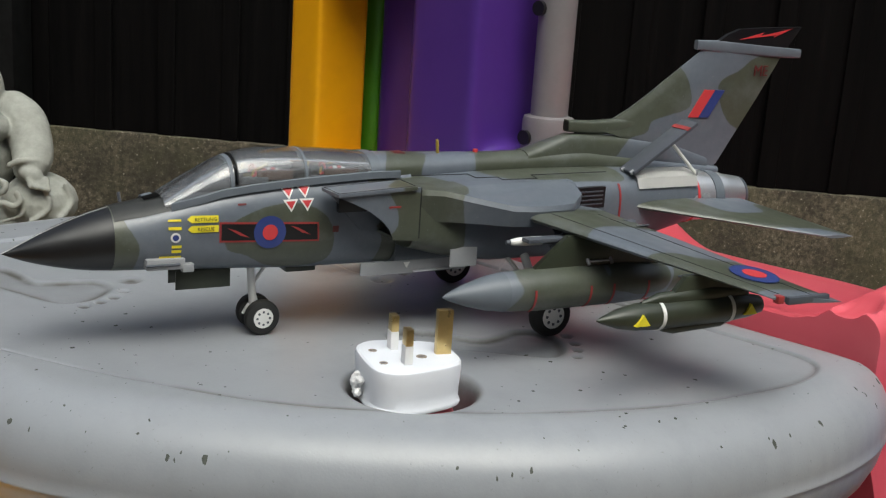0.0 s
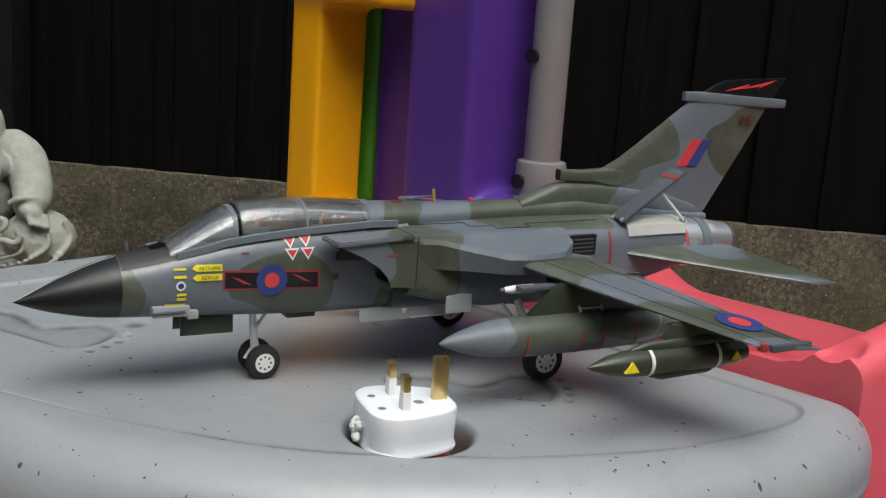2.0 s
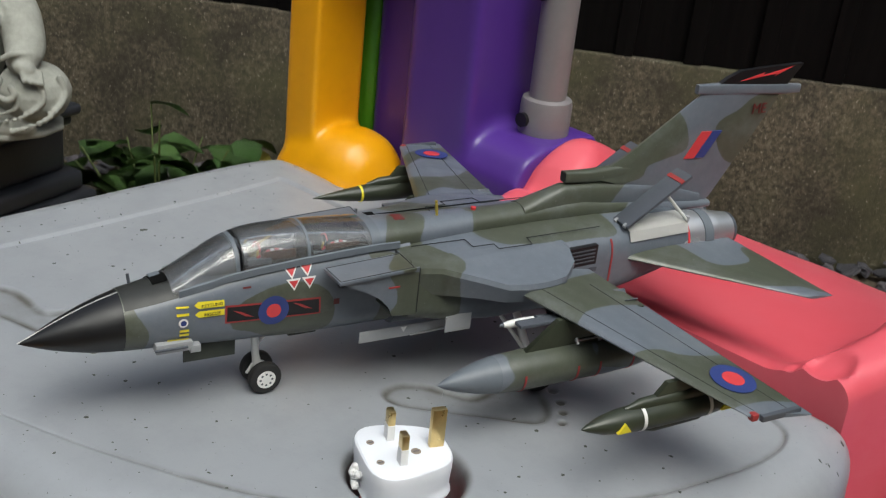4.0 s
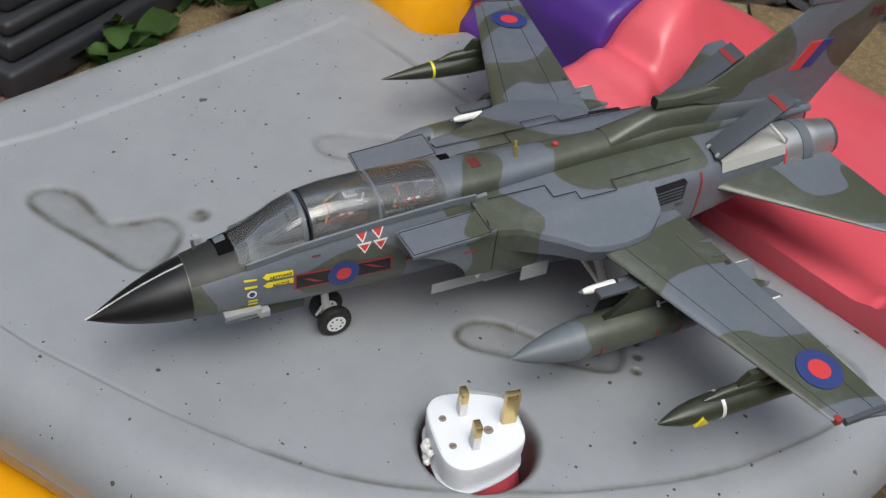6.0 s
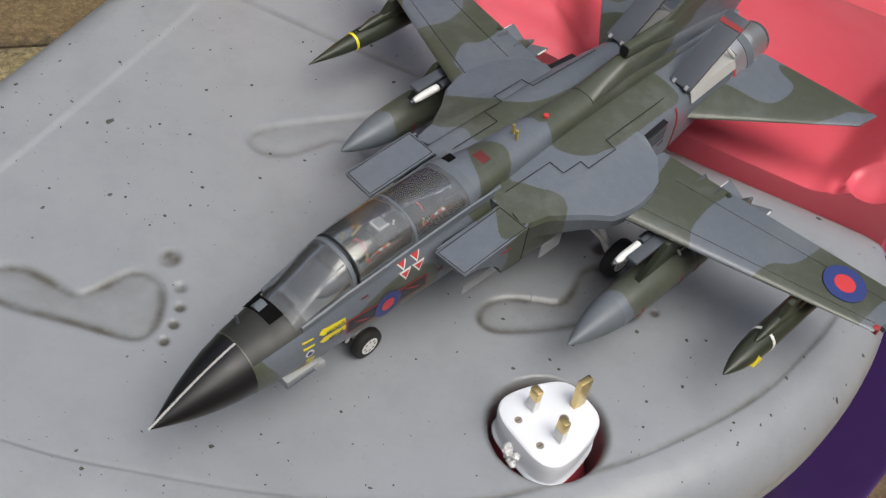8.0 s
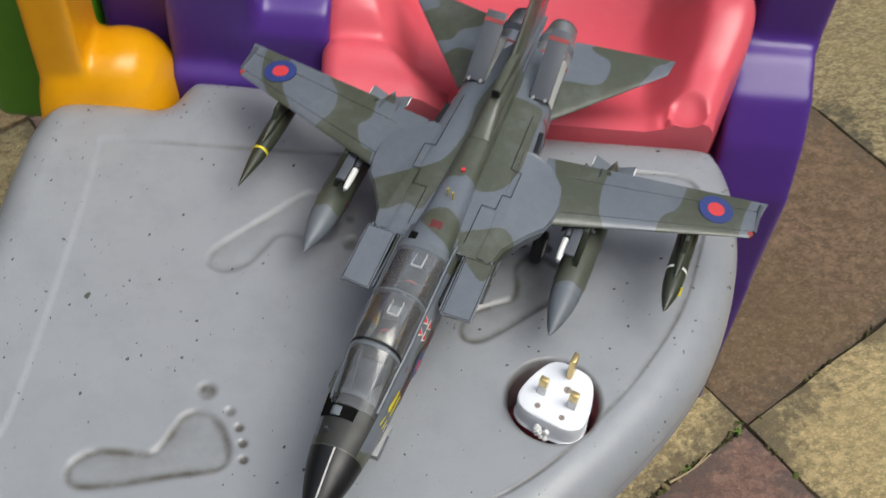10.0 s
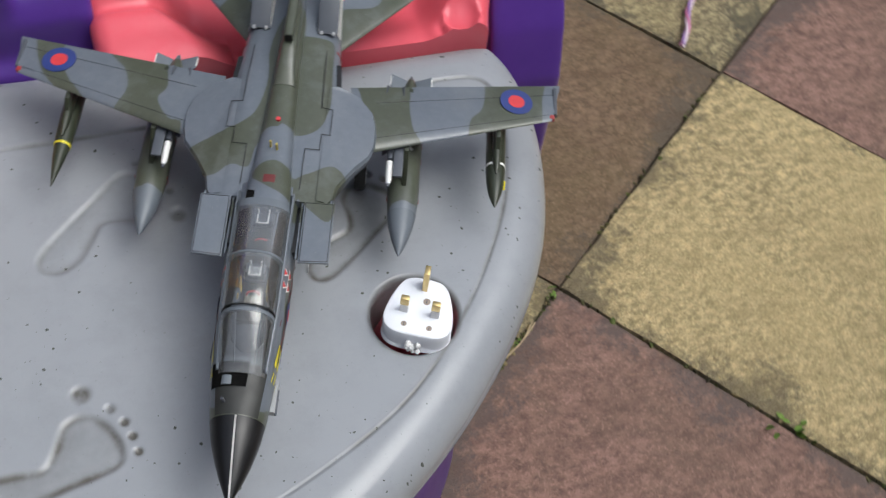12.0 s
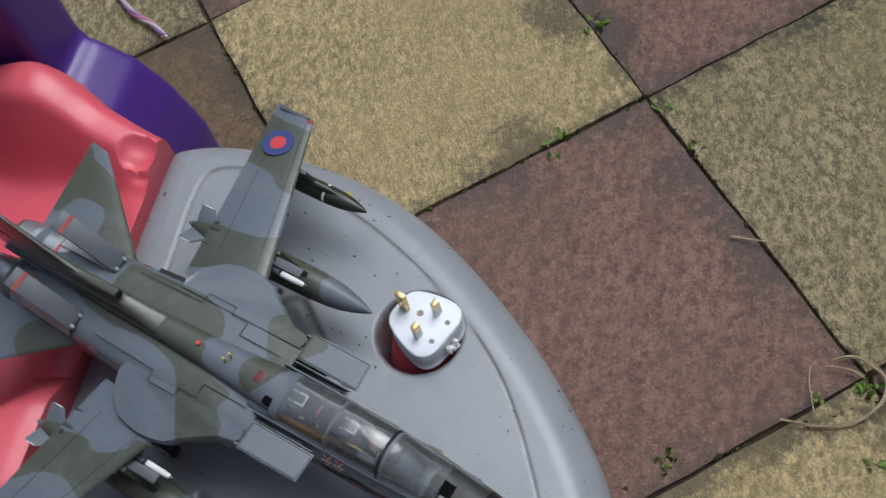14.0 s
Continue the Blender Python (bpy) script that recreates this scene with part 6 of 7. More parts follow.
# ---- the mains plug in the cup hole ----
def make_plug():
    # the body is 22 mm deep and sits on the domed cup floor, earth pin at the narrow end
    px, py = 0.0880, 0.6230
    m = Matrix.Translation((px, py, -0.014)) @ Matrix.Rotation(radians(28.0), 4, "Z")
    plug = thing("mains_plug", m, "white three-pin mains plug lying face up in the cup hole", "mains plug")
    # local: x towards the earth pin, y across the two small pins
    ring = curve_pts([(0.0215, 0.0), (0.0200, 0.0120), (0.0120, 0.0190), (-0.0060, 0.0245), (-0.0190, 0.0245), (-0.0262, 0.0165), (-0.0275, 0.0), (-0.0262, -0.0165), (-0.0190, -0.0245), (-0.0060, -0.0245), (0.0120, -0.0190), (0.0200, -0.0120)], 5, True)
    bm = bmesh.new()
    rings = []
    for z, f in ((0.0103, 0.92), (0.0108, 0.985), (0.0119, 1.0), (0.0130, 0.985), (0.0142, 0.955), (0.019, 0.955), (0.025, 0.975), (0.0300, 0.98), (0.0318, 0.965), (0.0325, 0.93)):
        rings.append([bm.verts.new((x * f, y * f, z)) for x, y in ring])
    ring_faces(bm, rings)
    body = part("body", bm, M_plug, plug, "white plastic plug body", 35)
    z = 0.0325
    e = part("earth_pin", box(0.0100, 0.0180, -0.0020, 0.0020, z - 0.001, z + 0.0225, 0.0008), M_brass, plug, "long brass earth pin", 30)
    for s in (-1, 1):
        y = s * 0.0111
        part("pin_sleeve", box(-0.0102, -0.0062, y - 0.0031, y + 0.0031, z - 0.001, z + 0.0090, 0.0003), M_pinwhite, plug, "white insulated pin root", 30)
        part("pin", box(-0.0102, -0.0062, y - 0.0031, y + 0.0031, z + 0.0090, z + 0.0175, 0.0009), M_brass, plug, "short brass pin", 30)
    for x, y in ((0.0020, -0.0034), (-0.0190, 0.009), (-0.0190, -0.009)):
        part("screw_hole", disc(x, y, 0.0027 if x > 0 else 0.0021, z - 0.0002, z + 0.0001, None, 18), M_dullscrew, body, "dull brown screw in its recess")
        part("screw_slot", box(x - 0.0014, x + 0.0014, y - 0.0003, y + 0.0003, z, z + 0.0002), M_dkgrey, body, "dark screw slot")
    rnd = random.Random(4)
    bm = bmesh.new()
    for i in range(16):
        m = Matrix.Translation((-0.0280 + rnd.uniform(-0.0022, 0.0012), rnd.uniform(-0.0045, 0.0045), 0.0185 + rnd.uniform(-0.0045, 0.0045)))
        bmesh.ops.create_icosphere(bm, subdivisions=1, radius=rnd.uniform(0.0013, 0.0026), matrix=m @ Matrix.Rotation(rnd.uniform(0, 3), 4, "X"))
    part("cord_grip", bm, M_pinwhite, plug, "ragged crumpled stub of the cord", 0)


make_plug()


# ---- backyard things ----
def make_statue():
    """A seated, robed stone garden statue: one plain mesh."""
    nu, nv = 14, 9
    ball = np.array([(math.sin(math.pi * j / nv) * math.cos(2 * math.pi * i / nu), math.sin(math.pi * j / nv) * math.sin(2 * math.pi * i / nu), math.cos(math.pi * j / nv)) for j in range(nv + 1) for i in range(nu)])
    quads = np.array([(j * nu + i, j * nu + (i + 1) % nu, (j + 1) * nu + (i + 1) % nu, (j + 1) * nu + i) for j in range(nv) for i in range(nu)])
    points = []

    def blob(x, y, z, rx, ry, rz, turn=0.0):
        c, q = math.cos(radians(turn)), math.sin(radians(turn))
        p = ball * (rx, ry, rz)
        points.append(np.column_stack([c * p[:, 0] + q * p[:, 2] + x, p[:, 1] + y, -q * p[:, 0] + c * p[:, 2] + z]))

    def fold(pts, r):
        for x, y, z in curve_pts(pts, 5):
            blob(x, y, z, r, r, r)

    def limb(pts, radii):
        for x, y, z, r in curve_pts([(*p, r) for p, r in zip(pts, radii)], 5):
            blob(x, y, z, r, r, r)

    blob(0, -0.016, 0.108, 0.058, 0.060, 0.062)            # belly
    blob(0, 0.014, 0.138, 0.074, 0.050, 0.066)             # back and chest
    blob(0, -0.016, 0.040, 0.120, 0.066, 0.040)            # lap
    for s in (-1, 1):
        blob(s * 0.028, -0.036, 0.158, 0.034, 0.024, 0.024)        # breast
        limb([(s * 0.050, 0.006, 0.176), (s * 0.068, -0.002, 0.162), (s * 0.082, -0.018, 0.140), (s * 0.092, -0.038, 0.122), (s * 0.094, -0.056, 0.112)], (0.026, 0.029, 0.028, 0.026, 0.021))   # sleeve
        blob(s * 0.101, -0.070, 0.106, 0.017, 0.014, 0.011, s * 25)   # back of the hand
        for i in range(4):
            limb([(s * (0.101 + 0.006 * i), -0.078 + 0.004 * i, 0.105 - 0.002 * i), (s * (0.107 + 0.006 * i), -0.087 + 0.004 * i, 0.094 - 0.002 * i)], (0.0048, 0.0038))
        blob(s * 0.098, -0.030, 0.062, 0.048, 0.056, 0.040, s * 6)    # knee
        blob(s * 0.052, -0.062, 0.028, 0.060, 0.030, 0.022, s * 6)    # hem over the shin
        blob(s * 0.040, -0.078, 0.030, 0.030, 0.020, 0.013, s * 12)   # foot
        for i in range(4):
            blob(s * (0.018 + 0.009 * i), -0.094, 0.034 - 0.002 * i, 0.0055, 0.007, 0.006)
        blob(s * 0.036, -0.006, 0.206, 0.007, 0.011, 0.026, -s * 6)   # long ear
        # folds of the sleeve, the open robe and the skirt
        fold([(s * 0.044, -0.034, 0.186), (s * 0.052, -0.052, 0.158), (s * 0.052, -0.070, 0.122), (s * 0.056, -0.078, 0.096)], 0.0050)
        for i in range(4):
            q = 0.008 * i
            fold([(s * (0.066 + q), -0.028 - 0.006 * i, 0.172 - 1.3 * q), (s * (0.082 + 0.9 * q), -0.030 - 0.006 * i, 0.158 - 1.3 * q), (s * (0.096 + 0.5 * q), -0.024 - 0.006 * i, 0.152 - 1.6 * q)], 0.0030)
        fold([(s * 0.078, -0.080, 0.118), (s * 0.090, -0.078, 0.124), (s * 0.106, -0.064, 0.122), (s * 0.114, -0.050, 0.116)], 0.0042)
        fold([(s * 0.138, -0.046, 0.090), (s * 0.146, -0.050, 0.066), (s * 0.128, -0.076, 0.040), (s * 0.090, -0.092, 0.026)], 0.0042)
        fold([(s * 0.120, -0.070, 0.088), (s * 0.126, -0.076, 0.064), (s * 0.100, -0.088, 0.044), (s * 0.06, -0.092, 0.034)], 0.0034)
        fold([(s * 0.096, -0.084, 0.074), (s * 0.094, -0.088, 0.056), (s * 0.070, -0.092, 0.046)], 0.0030)
        # knotted girdle with looped ends
        fold([(s * 0.052, -0.084, 0.092), (s * 0.064, -0.092, 0.100), (s * 0.078, -0.094, 0.096), (s * 0.074, -0.096, 0.086), (s * 0.060, -0.094, 0.084)], 0.0044)
        fold([(s * 0.062, -0.092, 0.086), (s * 0.054, -0.094, 0.072), (s * 0.064, -0.096, 0.066), (s * 0.074, -0.094, 0.072), (s * 0.086, -0.094, 0.068), (s * 0.094, -0.090, 0.074), (s * 0.090, -0.090, 0.084)], 0.0044)
    fold([(-0.060, -0.078, 0.088), (-0.03, -0.088, 0.078), (0.03, -0.088, 0.078), (0.060, -0.078, 0.088)], 0.0060)
    blob(-0.004, -0.004, 0.226, 0.036, 0.040, 0.048)
    blob(0, -0.030, 0.208, 0.026, 0.016, 0.014)
    blob(0, -0.020, 0.012, 0.135, 0.085, 0.014)
    k = Mat("pale_stone")
    col = k.ramp(k.noise(60, 7, 0.7), (0.3, (0.25, 0.255, 0.225)), (0.6, (0.33, 0.335, 0.30)), (0.8, (0.38, 0.385, 0.35)))
    col = k.mix(k.ramp(k.noise(18, 5), (0.55, 0.0), (0.75, 0.3)), col, (0.26, 0.27, 0.22))
    k.bump(k.noise(220, 5), 0.2, 0.0006)
    me = bpy.data.meshes.new("garden_statue")
    me.from_pydata(np.concatenate(points).tolist(), [], np.concatenate([quads + len(ball) * i for i in range(len(points))]).tolist())
    me.materials.append(k.done(col, 0.85))
    ob = new("garden_statue", me)
    ob.matrix_basis = Matrix.Translation((-0.652, 1.545, -0.204)) @ Matrix.Rotation(radians(6), 4, "Z")
    mod = ob.modifiers.new("merge", "REMESH")
    mod.mode, mod.voxel_size, mod.use_smooth_shade = "VOXEL", 0.0022, True
    tagged(ob, "pale weathered stone seated garden statue on a black plinth", "statue")


make_statue()


def make_plinth():
    k = paint("black_plinth_plastic", (0.022, 0.024, 0.030), 0.45, 0.4, 0.0, 20)
    pl = thing("plinth", Matrix.Translation((-0.70, 1.60, GROUND)) @ Matrix.Rotation(radians(-22), 4, "Z"), "black stepped plinth standing on the paving", "plinth")
    h = 0.0
    for w, t in ((0.175, 0.045), (0.158, 0.03), (0.148, 0.022), (0.132, 0.03), (0.118, 0.03), (0.100, 0.07), (0.108, 0.016), (0.118, 0.016)):
        part("tier", rounded_block(-w, w, -w, w, h, h + t, min(0.009, t * 0.4), 3), k, pl)
        h += t + 0.0001


make_plinth()

# paving: flags laid in a chequer of buff and red, with open joints
AX1, AX2 = Vector((0.4462, 0.0351)), Vector((0.0350, -0.4420))
FLAG0 = Vector((0.4615, 0.6655))


def flag_mesh(name, material, seed):
    rnd = random.Random(seed)
    bm = bmesh.new()
    n = 10
    a, b = AX1.normalized(), AX2.normalized()
    la, lb = AX1.length - 0.0045, AX2.length - 0.0045
    top = []
    for j in range(n + 1):
        row = []
        for i in range(n + 1):
            u, v = la * i / n, lb * j / n
            edge = i in (0, n) or j in (0, n)
            w = 0.0016 if edge else 0
            p = a * (0.00225 + u + (rnd.uniform(-w, w) if i in (0, n) else 0)) + b * (0.00225 + v + (rnd.uniform(-w, w) if j in (0, n) else 0))
            row.append(bm.verts.new((p.x, p.y, -0.0045 if edge else rnd.uniform(-0.0012, 0.0012))))
        top.append(row)
    for r0, r1 in zip(top, top[1:]):
        for i in range(n):
            bm.faces.new((r0[i], r0[i + 1], r1[i + 1], r1[i]))
    rim = [top[0][i] for i in range(n)] + [top[j][n] for j in range(n)] + [top[n][i] for i in range(n, 0, -1)] + [top[j][0] for j in range(n, 0, -1)]
    low = [bm.verts.new((v.co.x, v.co.y, -0.03)) for v in rim]
    for i in range(len(rim)):
        k = (i + 1) % len(rim)
        bm.faces.new((rim[i], rim[k], low[k], low[i]))
    bmesh.ops.recalc_face_normals(bm, faces=bm.faces)
    me = bpy.data.meshes.new(name)
    bm.to_mesh(me)
    bm.free()
    me.polygons.foreach_set("use_smooth", [True] * len(me.polygons))
    me.set_sharp_from_angle(angle=radians(50))
    me.materials.append(material)
    return me


def make_paving():
    pav = tagged(new("pavement"), "patio of square buff and red concrete flags with weedy joints", "paving", kind="structure")
    pav.matrix_basis = Matrix.Translation((FLAG0.x, FLAG0.y, GROUND))
    buff = [flag_mesh("flag", M_buff, s) for s in (1, 2, 3)]
    red = [flag_mesh("flag", M_redflag, s) for s in (4, 5, 6)]
    old, brown, sandy = flag_mesh("flag", M_oldflag, 7), flag_mesh("flag", M_brownflag, 8), flag_mesh("flag", M_sandy, 9)
    special = {(0, -3): old, (-2, -3): old, (1, -3): old, (0, -1): brown, (0, 0): sandy, (-2, 0): sandy, (-1, -1): sandy}
    rnd = random.Random(11)
    for i in range(-9, 9):
        for j in range(-4, 9):
            p = AX1 * i + AX2 * j
            if FLAG0.y + p.y > FENCE_Y - 0.08 or FLAG0.y + p.y < -2.1 or not -3.3 < FLAG0.x + p.x < 3.5:
                continue
            pick = rnd.choice(buff if (i + j) % 2 == 0 else red)
            ob = new("flag", special.get((i, j), pick))
            ob.parent = pav
            ob.matrix_basis = Matrix.Translation((p.x, p.y, rnd.uniform(-0.002, 0.002)))


make_paving()


# ---- slate chips along the fence ----
def chip_mesh(seed):
    rnd = random.Random(seed)
    n = rnd.randint(6, 8)
    bm = bmesh.new()
    r = [rnd.uniform(0.7, 1.15) for _ in range(n)]
    lo, hi = [], []
    for i in range(n):
        a = 2 * math.pi * i / n
        x, y = r[i] * math.cos(a), 0.62 * r[i] * math.sin(a)
        lo.append(bm.verts.new((x, y, -0.14 + rnd.uniform(-0.05, 0.05))))
        hi.append(bm.verts.new((x * 0.86, y * 0.86, 0.16 + rnd.uniform(-0.09, 0.09))))
    ring_faces(bm, [lo, hi])
    bmesh.ops.recalc_face_normals(bm, faces=bm.faces)
    me = bpy.data.meshes.new("slate_chip")
    bm.to_mesh(me)
    bm.free()
    me.materials.append(M_slate)
    return me


def slate_material():
    k = Mat("slate")
    rnd = k.node("ObjectInfo").outputs["Random"]
    col = k.ramp(rnd, (0.0, (0.028, 0.028, 0.034)), (0.5, (0.055, 0.052, 0.062)), (1.0, (0.10, 0.088, 0.097)))
    col = k.mix(k.ramp(k.noise(60, 6, 0.7), (0.5, 0.0), (0.75, 0.5)), col, (0.15, 0.14, 0.13))
    k.bump(k.noise(110, 5), 0.5, 0.3)
    return k.done(col, 0.6)


M_slate = slate_material()


def make_slates():
    border = thing("slate_border", Matrix.Translation((0, 0, GROUND)), "border of loose grey slate chips along the fence", "slate chips")
    meshes = [chip_mesh(s) for s in range(8)]
    rnd = random.Random(21)
    for i in range(290):
        x = rnd.uniform(-0.75, 1.15)
        y = rnd.uniform(2.003, 2.092)
        s = rnd.uniform(0.013, 0.027)
        ob = new("slate_chip", rnd.choice(meshes))
        ob.parent = border
        ob.matrix_basis = Matrix.LocRotScale((x, y, rnd.uniform(-0.004, 0.022)), Euler((rnd.uniform(-0.6, 0.6), rnd.uniform(-0.5, 0.5), rnd.uniform(0, 6.3))), (s, s, s * 0.6))


make_slates()


# ---- plants ----
def leaf_material(name, a, b):
    k = Mat(name)
    rnd = k.node("ObjectInfo").outputs["Random"]
    isl = k.node("NewGeometry").outputs["Random Per Island"]
    col = k.mix(k.math("FRACT", k.math("ADD", rnd, isl)), a, b)
    col = k.mix(k.ramp(k.noise(55, 5), (0.4, 0.0), (0.7, 0.35)), col, tuple(c * 0.5 for c in a))
    k.b.inputs["Subsurface Weight"].default_value = 0.0
    k.bump(k.noise(90, 4), 0.4, 0.2)
    return k.done(col, 0.45)


M_leaf = leaf_material("green_leaf", (0.030, 0.075, 0.012), (0.065, 0.135, 0.028))
M_leaf_y = leaf_material("yellow_leaf", (0.42, 0.36, 0.05), (0.55, 0.48, 0.10))
M_weed = leaf_material("weed_leaf", (0.16, 0.30, 0.04), (0.28, 0.42, 0.09))
M_stem = paint("plant_stem", (0.10, 0.13, 0.04), 0.6)


def leaf_mesh(name, material, wide=0.55, seed=0):
    """A pointed leaf one unit long, folded along its midrib, with a scalloped edge."""
    rnd = random.Random(seed)
    bm = bmesh.new()
    n = 9
    rows = []
    for i in range(n + 1):
        t = i / n
        w = wide * math.sin(math.pi * min(1, t * 0.96 + 0.04)) ** 0.75 * (1 - 0.35 * t) * (1 + 0.10 * (i % 2) + rnd.uniform(-0.05, 0.05))
        if i == n:
            w = 0.01
        droop = -0.30 * t * t + 0.03 * math.sin(5 * t)
        rows.append([bm.verts.new((t, w * f, droop + 0.16 * abs(f) * w + rnd.uniform(-0.012, 0.012))) for f in (-1, -0.5, 0, 0.5, 1)])
    ring_faces(bm, rows, False, (False, False))
    bmesh.ops.solidify(bm, geom=bm.faces[:], thickness=0.012)
    me = bpy.data.meshes.new(name)
    bmesh.ops.recalc_face_normals(bm, faces=bm.faces)
    bm.to_mesh(me)
    bm.free()
    me.polygons.foreach_set("use_smooth", [True] * len(me.polygons))
    me.materials.append(material)
    return me


def make_plant(x, y, spread, height, count, size, material, label, seed, name="garden_plant"):
    rnd = random.Random(seed)
    plant = thing(name, Matrix.Translation((x, y, GROUND - 0.002)), label, "plant")
    meshes = [leaf_mesh("leaf", material, rnd.uniform(0.36, 0.48), seed * 10 + i) for i in range(4)]
    stems = bmesh.new()
    k = 0
    while k < count:
        a, r = rnd.uniform(0, 6.283), spread * math.sqrt(rnd.random())
        top = Vector((r * math.cos(a), r * math.sin(a), height * rnd.uniform(0.35, 1.0) * (1 - 0.45 * r / spread)))
        foot = Vector((top.x * 0.35, top.y * 0.35, 0))
        rod(foot, top, size * 0.028, stems, 6, size * 0.018)
        for q in range(rnd.randint(3, 5)):
            p = foot.lerp(top, rnd.uniform(0.45, 1.0))
            s = size * rnd.uniform(0.6, 1.15)
            ob = new("leaf", rnd.choice(meshes))
            ob.parent = plant
            ob.matrix_basis = Matrix.LocRotScale(p, Euler((rnd.uniform(-0.35, 0.35), rnd.uniform(-0.45, 0.35), rnd.uniform(0, 6.283))), (s, s, s))
            k += 1
    part("stem", stems, M_stem, plant)
    return plant


make_plant(-0.50, 1.84, 0.17, 0.25, 90, 0.078, M_leaf, "leafy green plant growing beside the plinth", 3)
make_plant(-0.42, 1.70, 0.10, 0.12, 40, 0.055, M_leaf, "low leafy green plant at the edge of the paving", 4)
make_plant(-0.56, 1.52, 0.09, 0.07, 30, 0.055, M_leaf, "low leafy green plant at the edge of the paving", 8)
make_plant(-0.385, 1.975, 0.030, 0.15, 8, 0.042, M_leaf_y, "thin plant with yellowing leaves by the fence", 5)


def make_weed(x, y, size, seed, flat=0.6):
    rnd = random.Random(seed)
    w = thing("weed", Matrix.Translation((x, y, GROUND - 0.004)), "small green weed growing in a paving joint", "weed", "weeds in the joints")
    meshes = [leaf_mesh("leaf", M_weed, rnd.uniform(0.22, 0.4), seed + 50 + i) for i in range(2)]
    for q in range(rnd.randint(8, 13)):
        s = 0.50 * size * rnd.uniform(0.5, 1.1)
        ob = new("leaf", rnd.choice(meshes))
        ob.parent = w
        ob.matrix_basis = Matrix.LocRotScale((rnd.uniform(-1, 1) * size * 0.5, rnd.uniform(-1, 1) * size * 0.5, rnd.uniform(0.002, 0.008)), Euler((rnd.uniform(-0.4, 0.4), -rnd.uniform(0.1, flat), rnd.uniform(0, 6.283))), (s, s, s))


WEEDS = ((0.484, 0.357, 0.026), (0.472, 0.215, 0.020), (0.397, 0.208, 0.016), (0.050, 0.250, 0.012), (0.058, 0.425, 0.018), (0.038, 0.194, 0.022), (-0.048, 0.229, 0.026), (0.632, 0.232, 0.026), (0.365, 0.658, 0.010), (0.449, 0.668, 0.012))

for i, (x, y, s) in enumerate(WEEDS):
    make_weed(x, y, s, 30 + i)


def make_stalks(pts, count, spread, seed):
    """Dry straw-coloured grass stalks lying over the joints."""
    rnd = random.Random(seed)
    st = thing("dry_grass", Matrix.Translation((0, 0, GROUND)), "dry straw-coloured grass stalks lying on the paving", "dry grass")
    for n in range(count):
        off = [(rnd.uniform(-1, 1) * spread, rnd.uniform(-1, 1) * spread) for _ in pts]
        line = curve_pts([(x + a, y + b, 0.003 + 0.004 * rnd.random()) for (x, y), (a, b) in zip(pts, off)], 5)
        bm = bmesh.new()
        for p, q in zip(line, line[1:]):
            rod(p, q, 0.0008, bm, 5)
        part("stalk", bm, M_straw, st)


M_straw = paint("dry_straw", (0.42, 0.33, 0.20), 0.7, 0.25)
make_stalks([(0.045, 0.297), (0.025, 0.273), (0.012, 0.247), (0.009, 0.217), (0.018, 0.188), (0.036, 0.174), (0.057, 0.178), (0.073, 0.192), (0.080, 0.212)], 5, 0.0018, 1)
make_stalks([(0.074, 0.220), (0.064, 0.204), (0.049, 0.193)], 4, 0.003, 2)
make_stalks([(0.084, 0.235), (0.068, 0.246), (0.032, 0.262)], 1, 0.002, 5)
make_stalks([(0.268, 0.230), (0.245, 0.205), (0.222, 0.180)], 2, 0.003, 3)
make_stalks([(0.40, 0.660), (0.37, 0.656), (0.34, 0.656)], 2, 0.004, 4)


def make_moss():
    """Crumbs of moss and dead leaf caught in the joints."""
    k = Mat("moss")
    isl = k.node("NewGeometry").outputs["Random Per Island"]
    k.bump(k.noise(400, 4), 0.6, 0.003)
    moss = k.done(k.ramp(isl, (0.0, (0.030, 0.026, 0.012)), (0.55, (0.075, 0.070, 0.025)), (0.85, (0.10, 0.13, 0.03)), (1.0, (0.26, 0.20, 0.10))), 0.9)
    rnd = random.Random(9)
    bm = bmesh.new()
    runs = [((0.20, 0.645), (0.455, 0.665), 170), ((0.4615, 0.6655), (0.49, 0.30), 40), ((0.49, 0.26), (0.50, 0.20), 24), ((0.05, 0.188), (0.93, 0.257), 70), ((0.02, 0.185), (0.06, 0.60), 40), ((0.4615, 0.6655), (0.90, 0.70), 40)]
    for (xa, ya), (xb, yb), n in runs:
        for _ in range(n):
            t = rnd.random()
            s = 0.0012 + 0.0030 * rnd.random() ** 2
            m = Matrix.LocRotScale((xa + (xb - xa) * t + rnd.gauss(0, 0.002), ya + (yb - ya) * t + rnd.gauss(0, 0.002), -0.004 + rnd.uniform(-0.003, 0.003)), Euler((rnd.uniform(0, 3), rnd.uniform(0, 3), rnd.uniform(0, 6))), (s * 1.8, s, s * 0.6))
            bmesh.ops.create_icosphere(bm, subdivisions=1, radius=1.0, matrix=m)
    ob = finish("moss", bm, moss, None, 0)
    ob.matrix_basis = Matrix.Translation((0, 0, GROUND))
    tagged(ob, "crumbs of moss and dead leaf in the paving joints", "moss", kind="stuff")


make_moss()


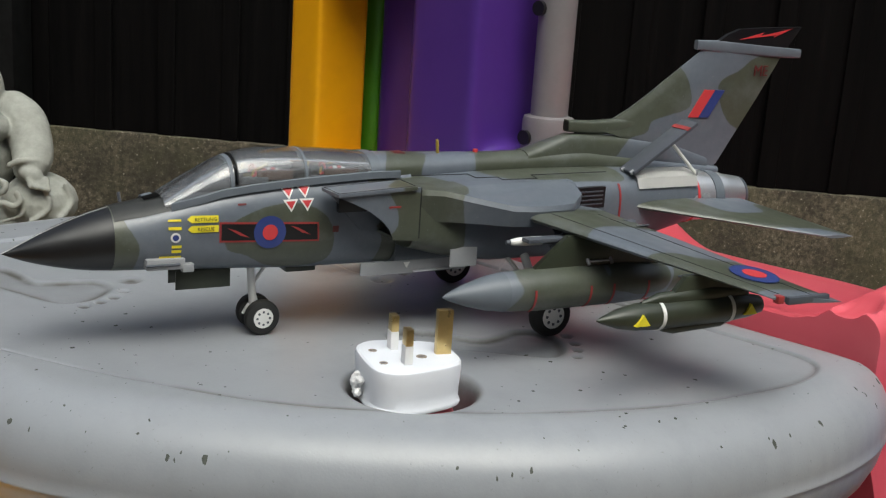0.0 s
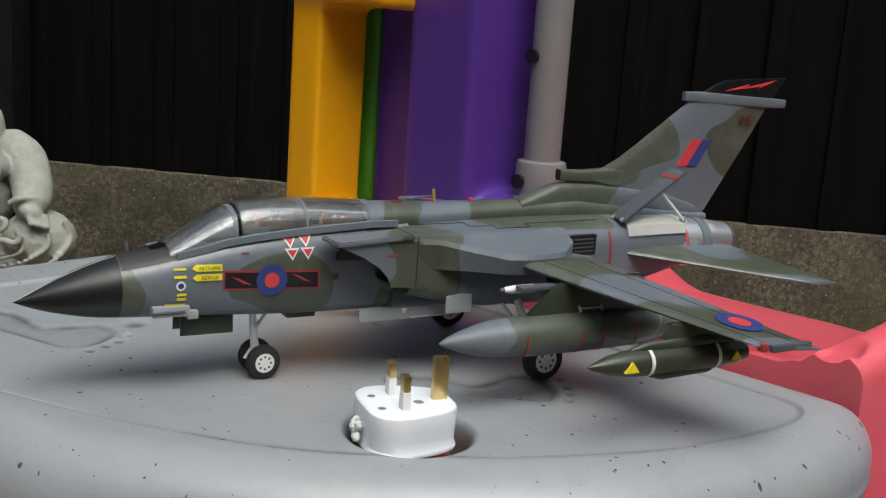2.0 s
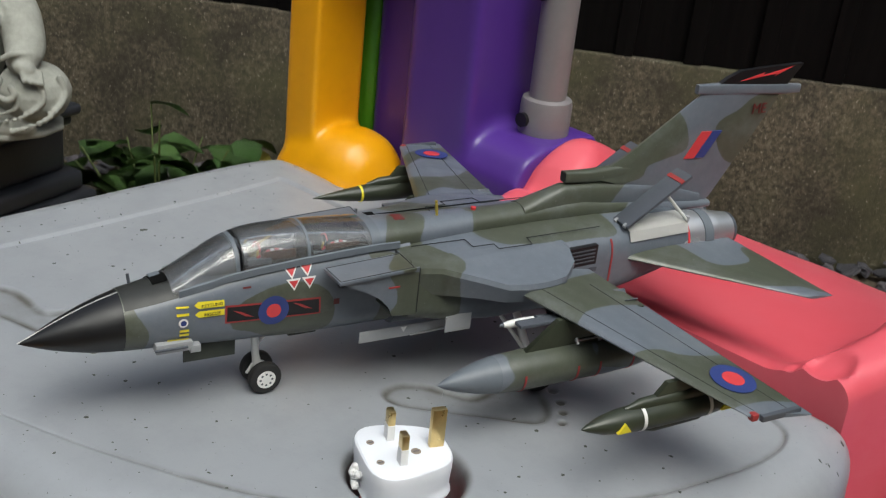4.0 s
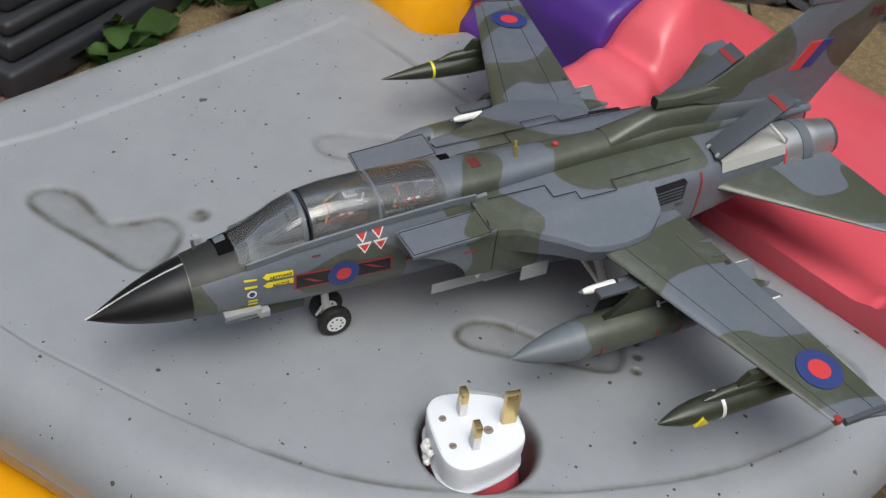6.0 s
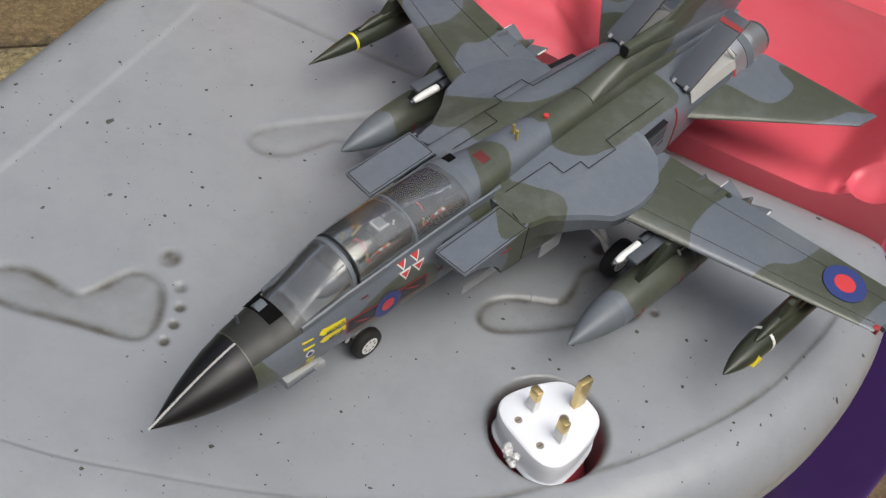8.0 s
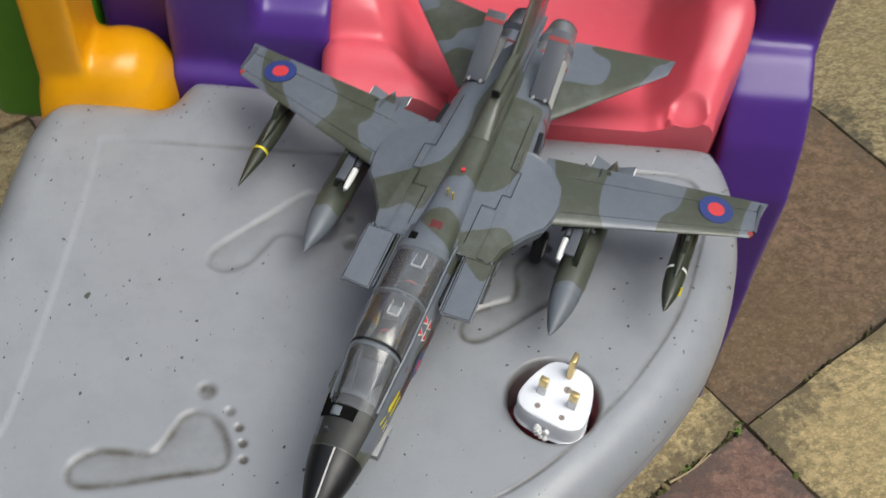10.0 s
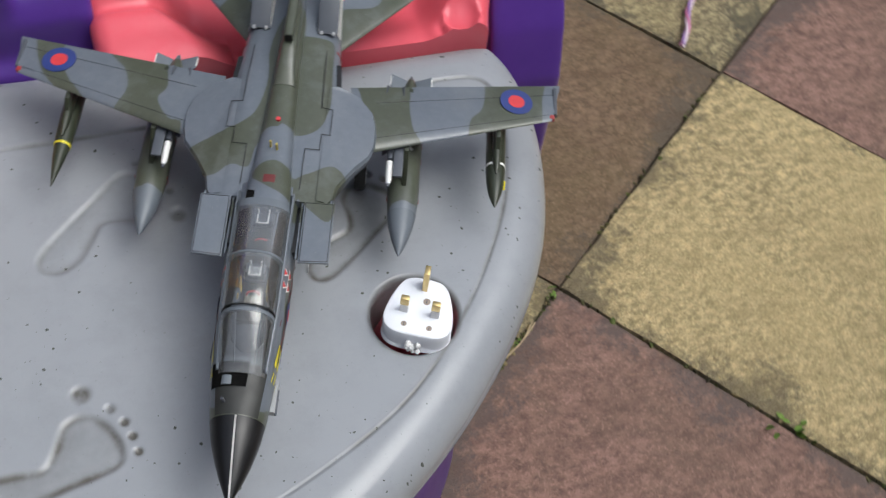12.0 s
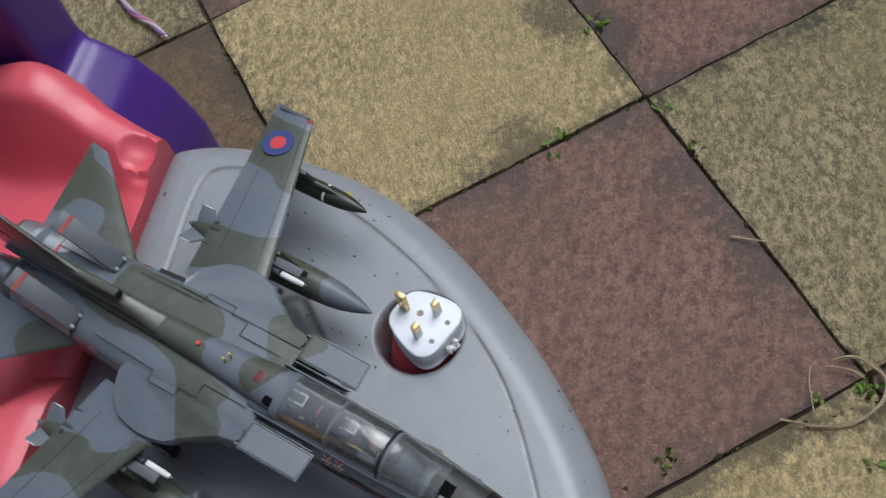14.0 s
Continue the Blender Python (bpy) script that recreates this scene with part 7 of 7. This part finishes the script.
# ---- a child's ribbon dropped on the paving ----
def make_ribbon():
    rb = thing("ribbon", Matrix.Translation((0, 0, GROUND)), "pink and purple twisted cord lying on the paving", "cord")
    pts = curve_pts([(1.09, 0.835, 0.006), (1.045, 0.812, 0.007), (1.005, 0.806, 0.007), (0.965, 0.796, 0.008), (0.935, 0.778, 0.007), (0.902, 0.766, 0.006)], 6)
    cols = [paint("pale_cord", (0.62, 0.52, 0.58), 0.6), paint("pink_cord", (0.55, 0.20, 0.36), 0.6), paint("lilac_cord", (0.30, 0.18, 0.42), 0.6)]
    for k in range(3):
        bm = bmesh.new()
        prev = None
        for i, p in enumerate(pts):
            a = i * 0.55 + k * 2.094
            q = (p[0] + 0.0016 * math.sin(a), p[1] + 0.0022 * math.cos(a), p[2] + 0.0018 * math.sin(a))
            if prev:
                rod(prev, q, 0.0023, bm, 7)
            prev = q
        part("strand", bm, cols[k], rb)


make_ribbon()


# ---- dirt specks on the deck ----
def make_specks():
    rnd = random.Random(77)
    pts = [DECK.inverted() @ Vector((x, y, 0)) for x, y in ((-0.020, 0.534), (0.169, 0.648), (-0.100, 0.856), (-0.185, 0.797), (-0.145, 0.923), (-0.090, 0.629), (-0.147, 0.806), (-0.178, 0.942))]
    spots = [(p.x, p.y, 0.0016) for p in pts] + [((DECK.inverted() @ Vector((-0.150, 0.869, 0))).x, (DECK.inverted() @ Vector((-0.150, 0.869, 0))).y, 0.0034)]
    while len(spots) < 560:
        x, y = rnd.uniform(0.0, 0.57), rnd.uniform(-0.46, 0.0)
        if noise.noise((x * 7, y * 7, 3)) + rnd.uniform(-0.5, 0.6) < 0:
            continue
        spots.append((x, y, 0.0004 + 0.0012 * rnd.random() ** 3.5))
    for i in range(70):
        x, y = OUTLINE[rnd.randrange(len(OUTLINE))]
        f = rnd.uniform(0.90, 0.985)
        spots.append((HOLE[0] + (x - HOLE[0]) * f, HOLE[1] + (y - HOLE[1]) * f, 0.0006 + 0.0016 * rnd.random() ** 2))
    p = np.array([s[:2] for s in spots])
    d = poly_distance(p, OUTLINE)
    hole = np.hypot(p[:, 0] - HOLE[0], p[:, 1] - HOLE[1])
    z = deck_height(p)
    kept, rims = [], []
    for (x, y, r), dd, h, zz in zip(spots, d, hole, z):
        if dd > -0.0035 or h < HOLE_R + 0.008:
            continue
        n, st, turn = 7, rnd.uniform(0.5, 1.0), rnd.uniform(0, 3.14)
        for i in range(n):
            a = 2 * math.pi * i / n
            u, v = r * rnd.uniform(0.6, 1.2) * math.cos(a), st * r * rnd.uniform(0.6, 1.2) * math.sin(a)
            rims.append((x + u * math.cos(turn) - v * math.sin(turn), y + u * math.sin(turn) + v * math.cos(turn)))
        kept.append((x, y, zz + 0.00012 + 0.12 * r))
    hs = deck_height(np.array(rims))
    bm = bmesh.new()
    for k, mid in enumerate(kept):
        ring = [bm.verts.new((*rims[7 * k + i], hs[7 * k + i] + 0.00012)) for i in range(7)]
        c = bm.verts.new(mid)
        for i in range(7):
            bm.faces.new((ring[i], ring[(i + 1) % 7], c))
    k = Mat("dirt")
    ob = finish("dirt_specks", bm, k.done(k.mix(k.noise(300, 2), (0.02, 0.022, 0.02), (0.11, 0.12, 0.10)), 0.9), None, 0)
    ob.matrix_basis = DECK
    tagged(ob, "dark specks of dirt scattered over the grey deck", "dirt", kind="stuff")


make_specks()
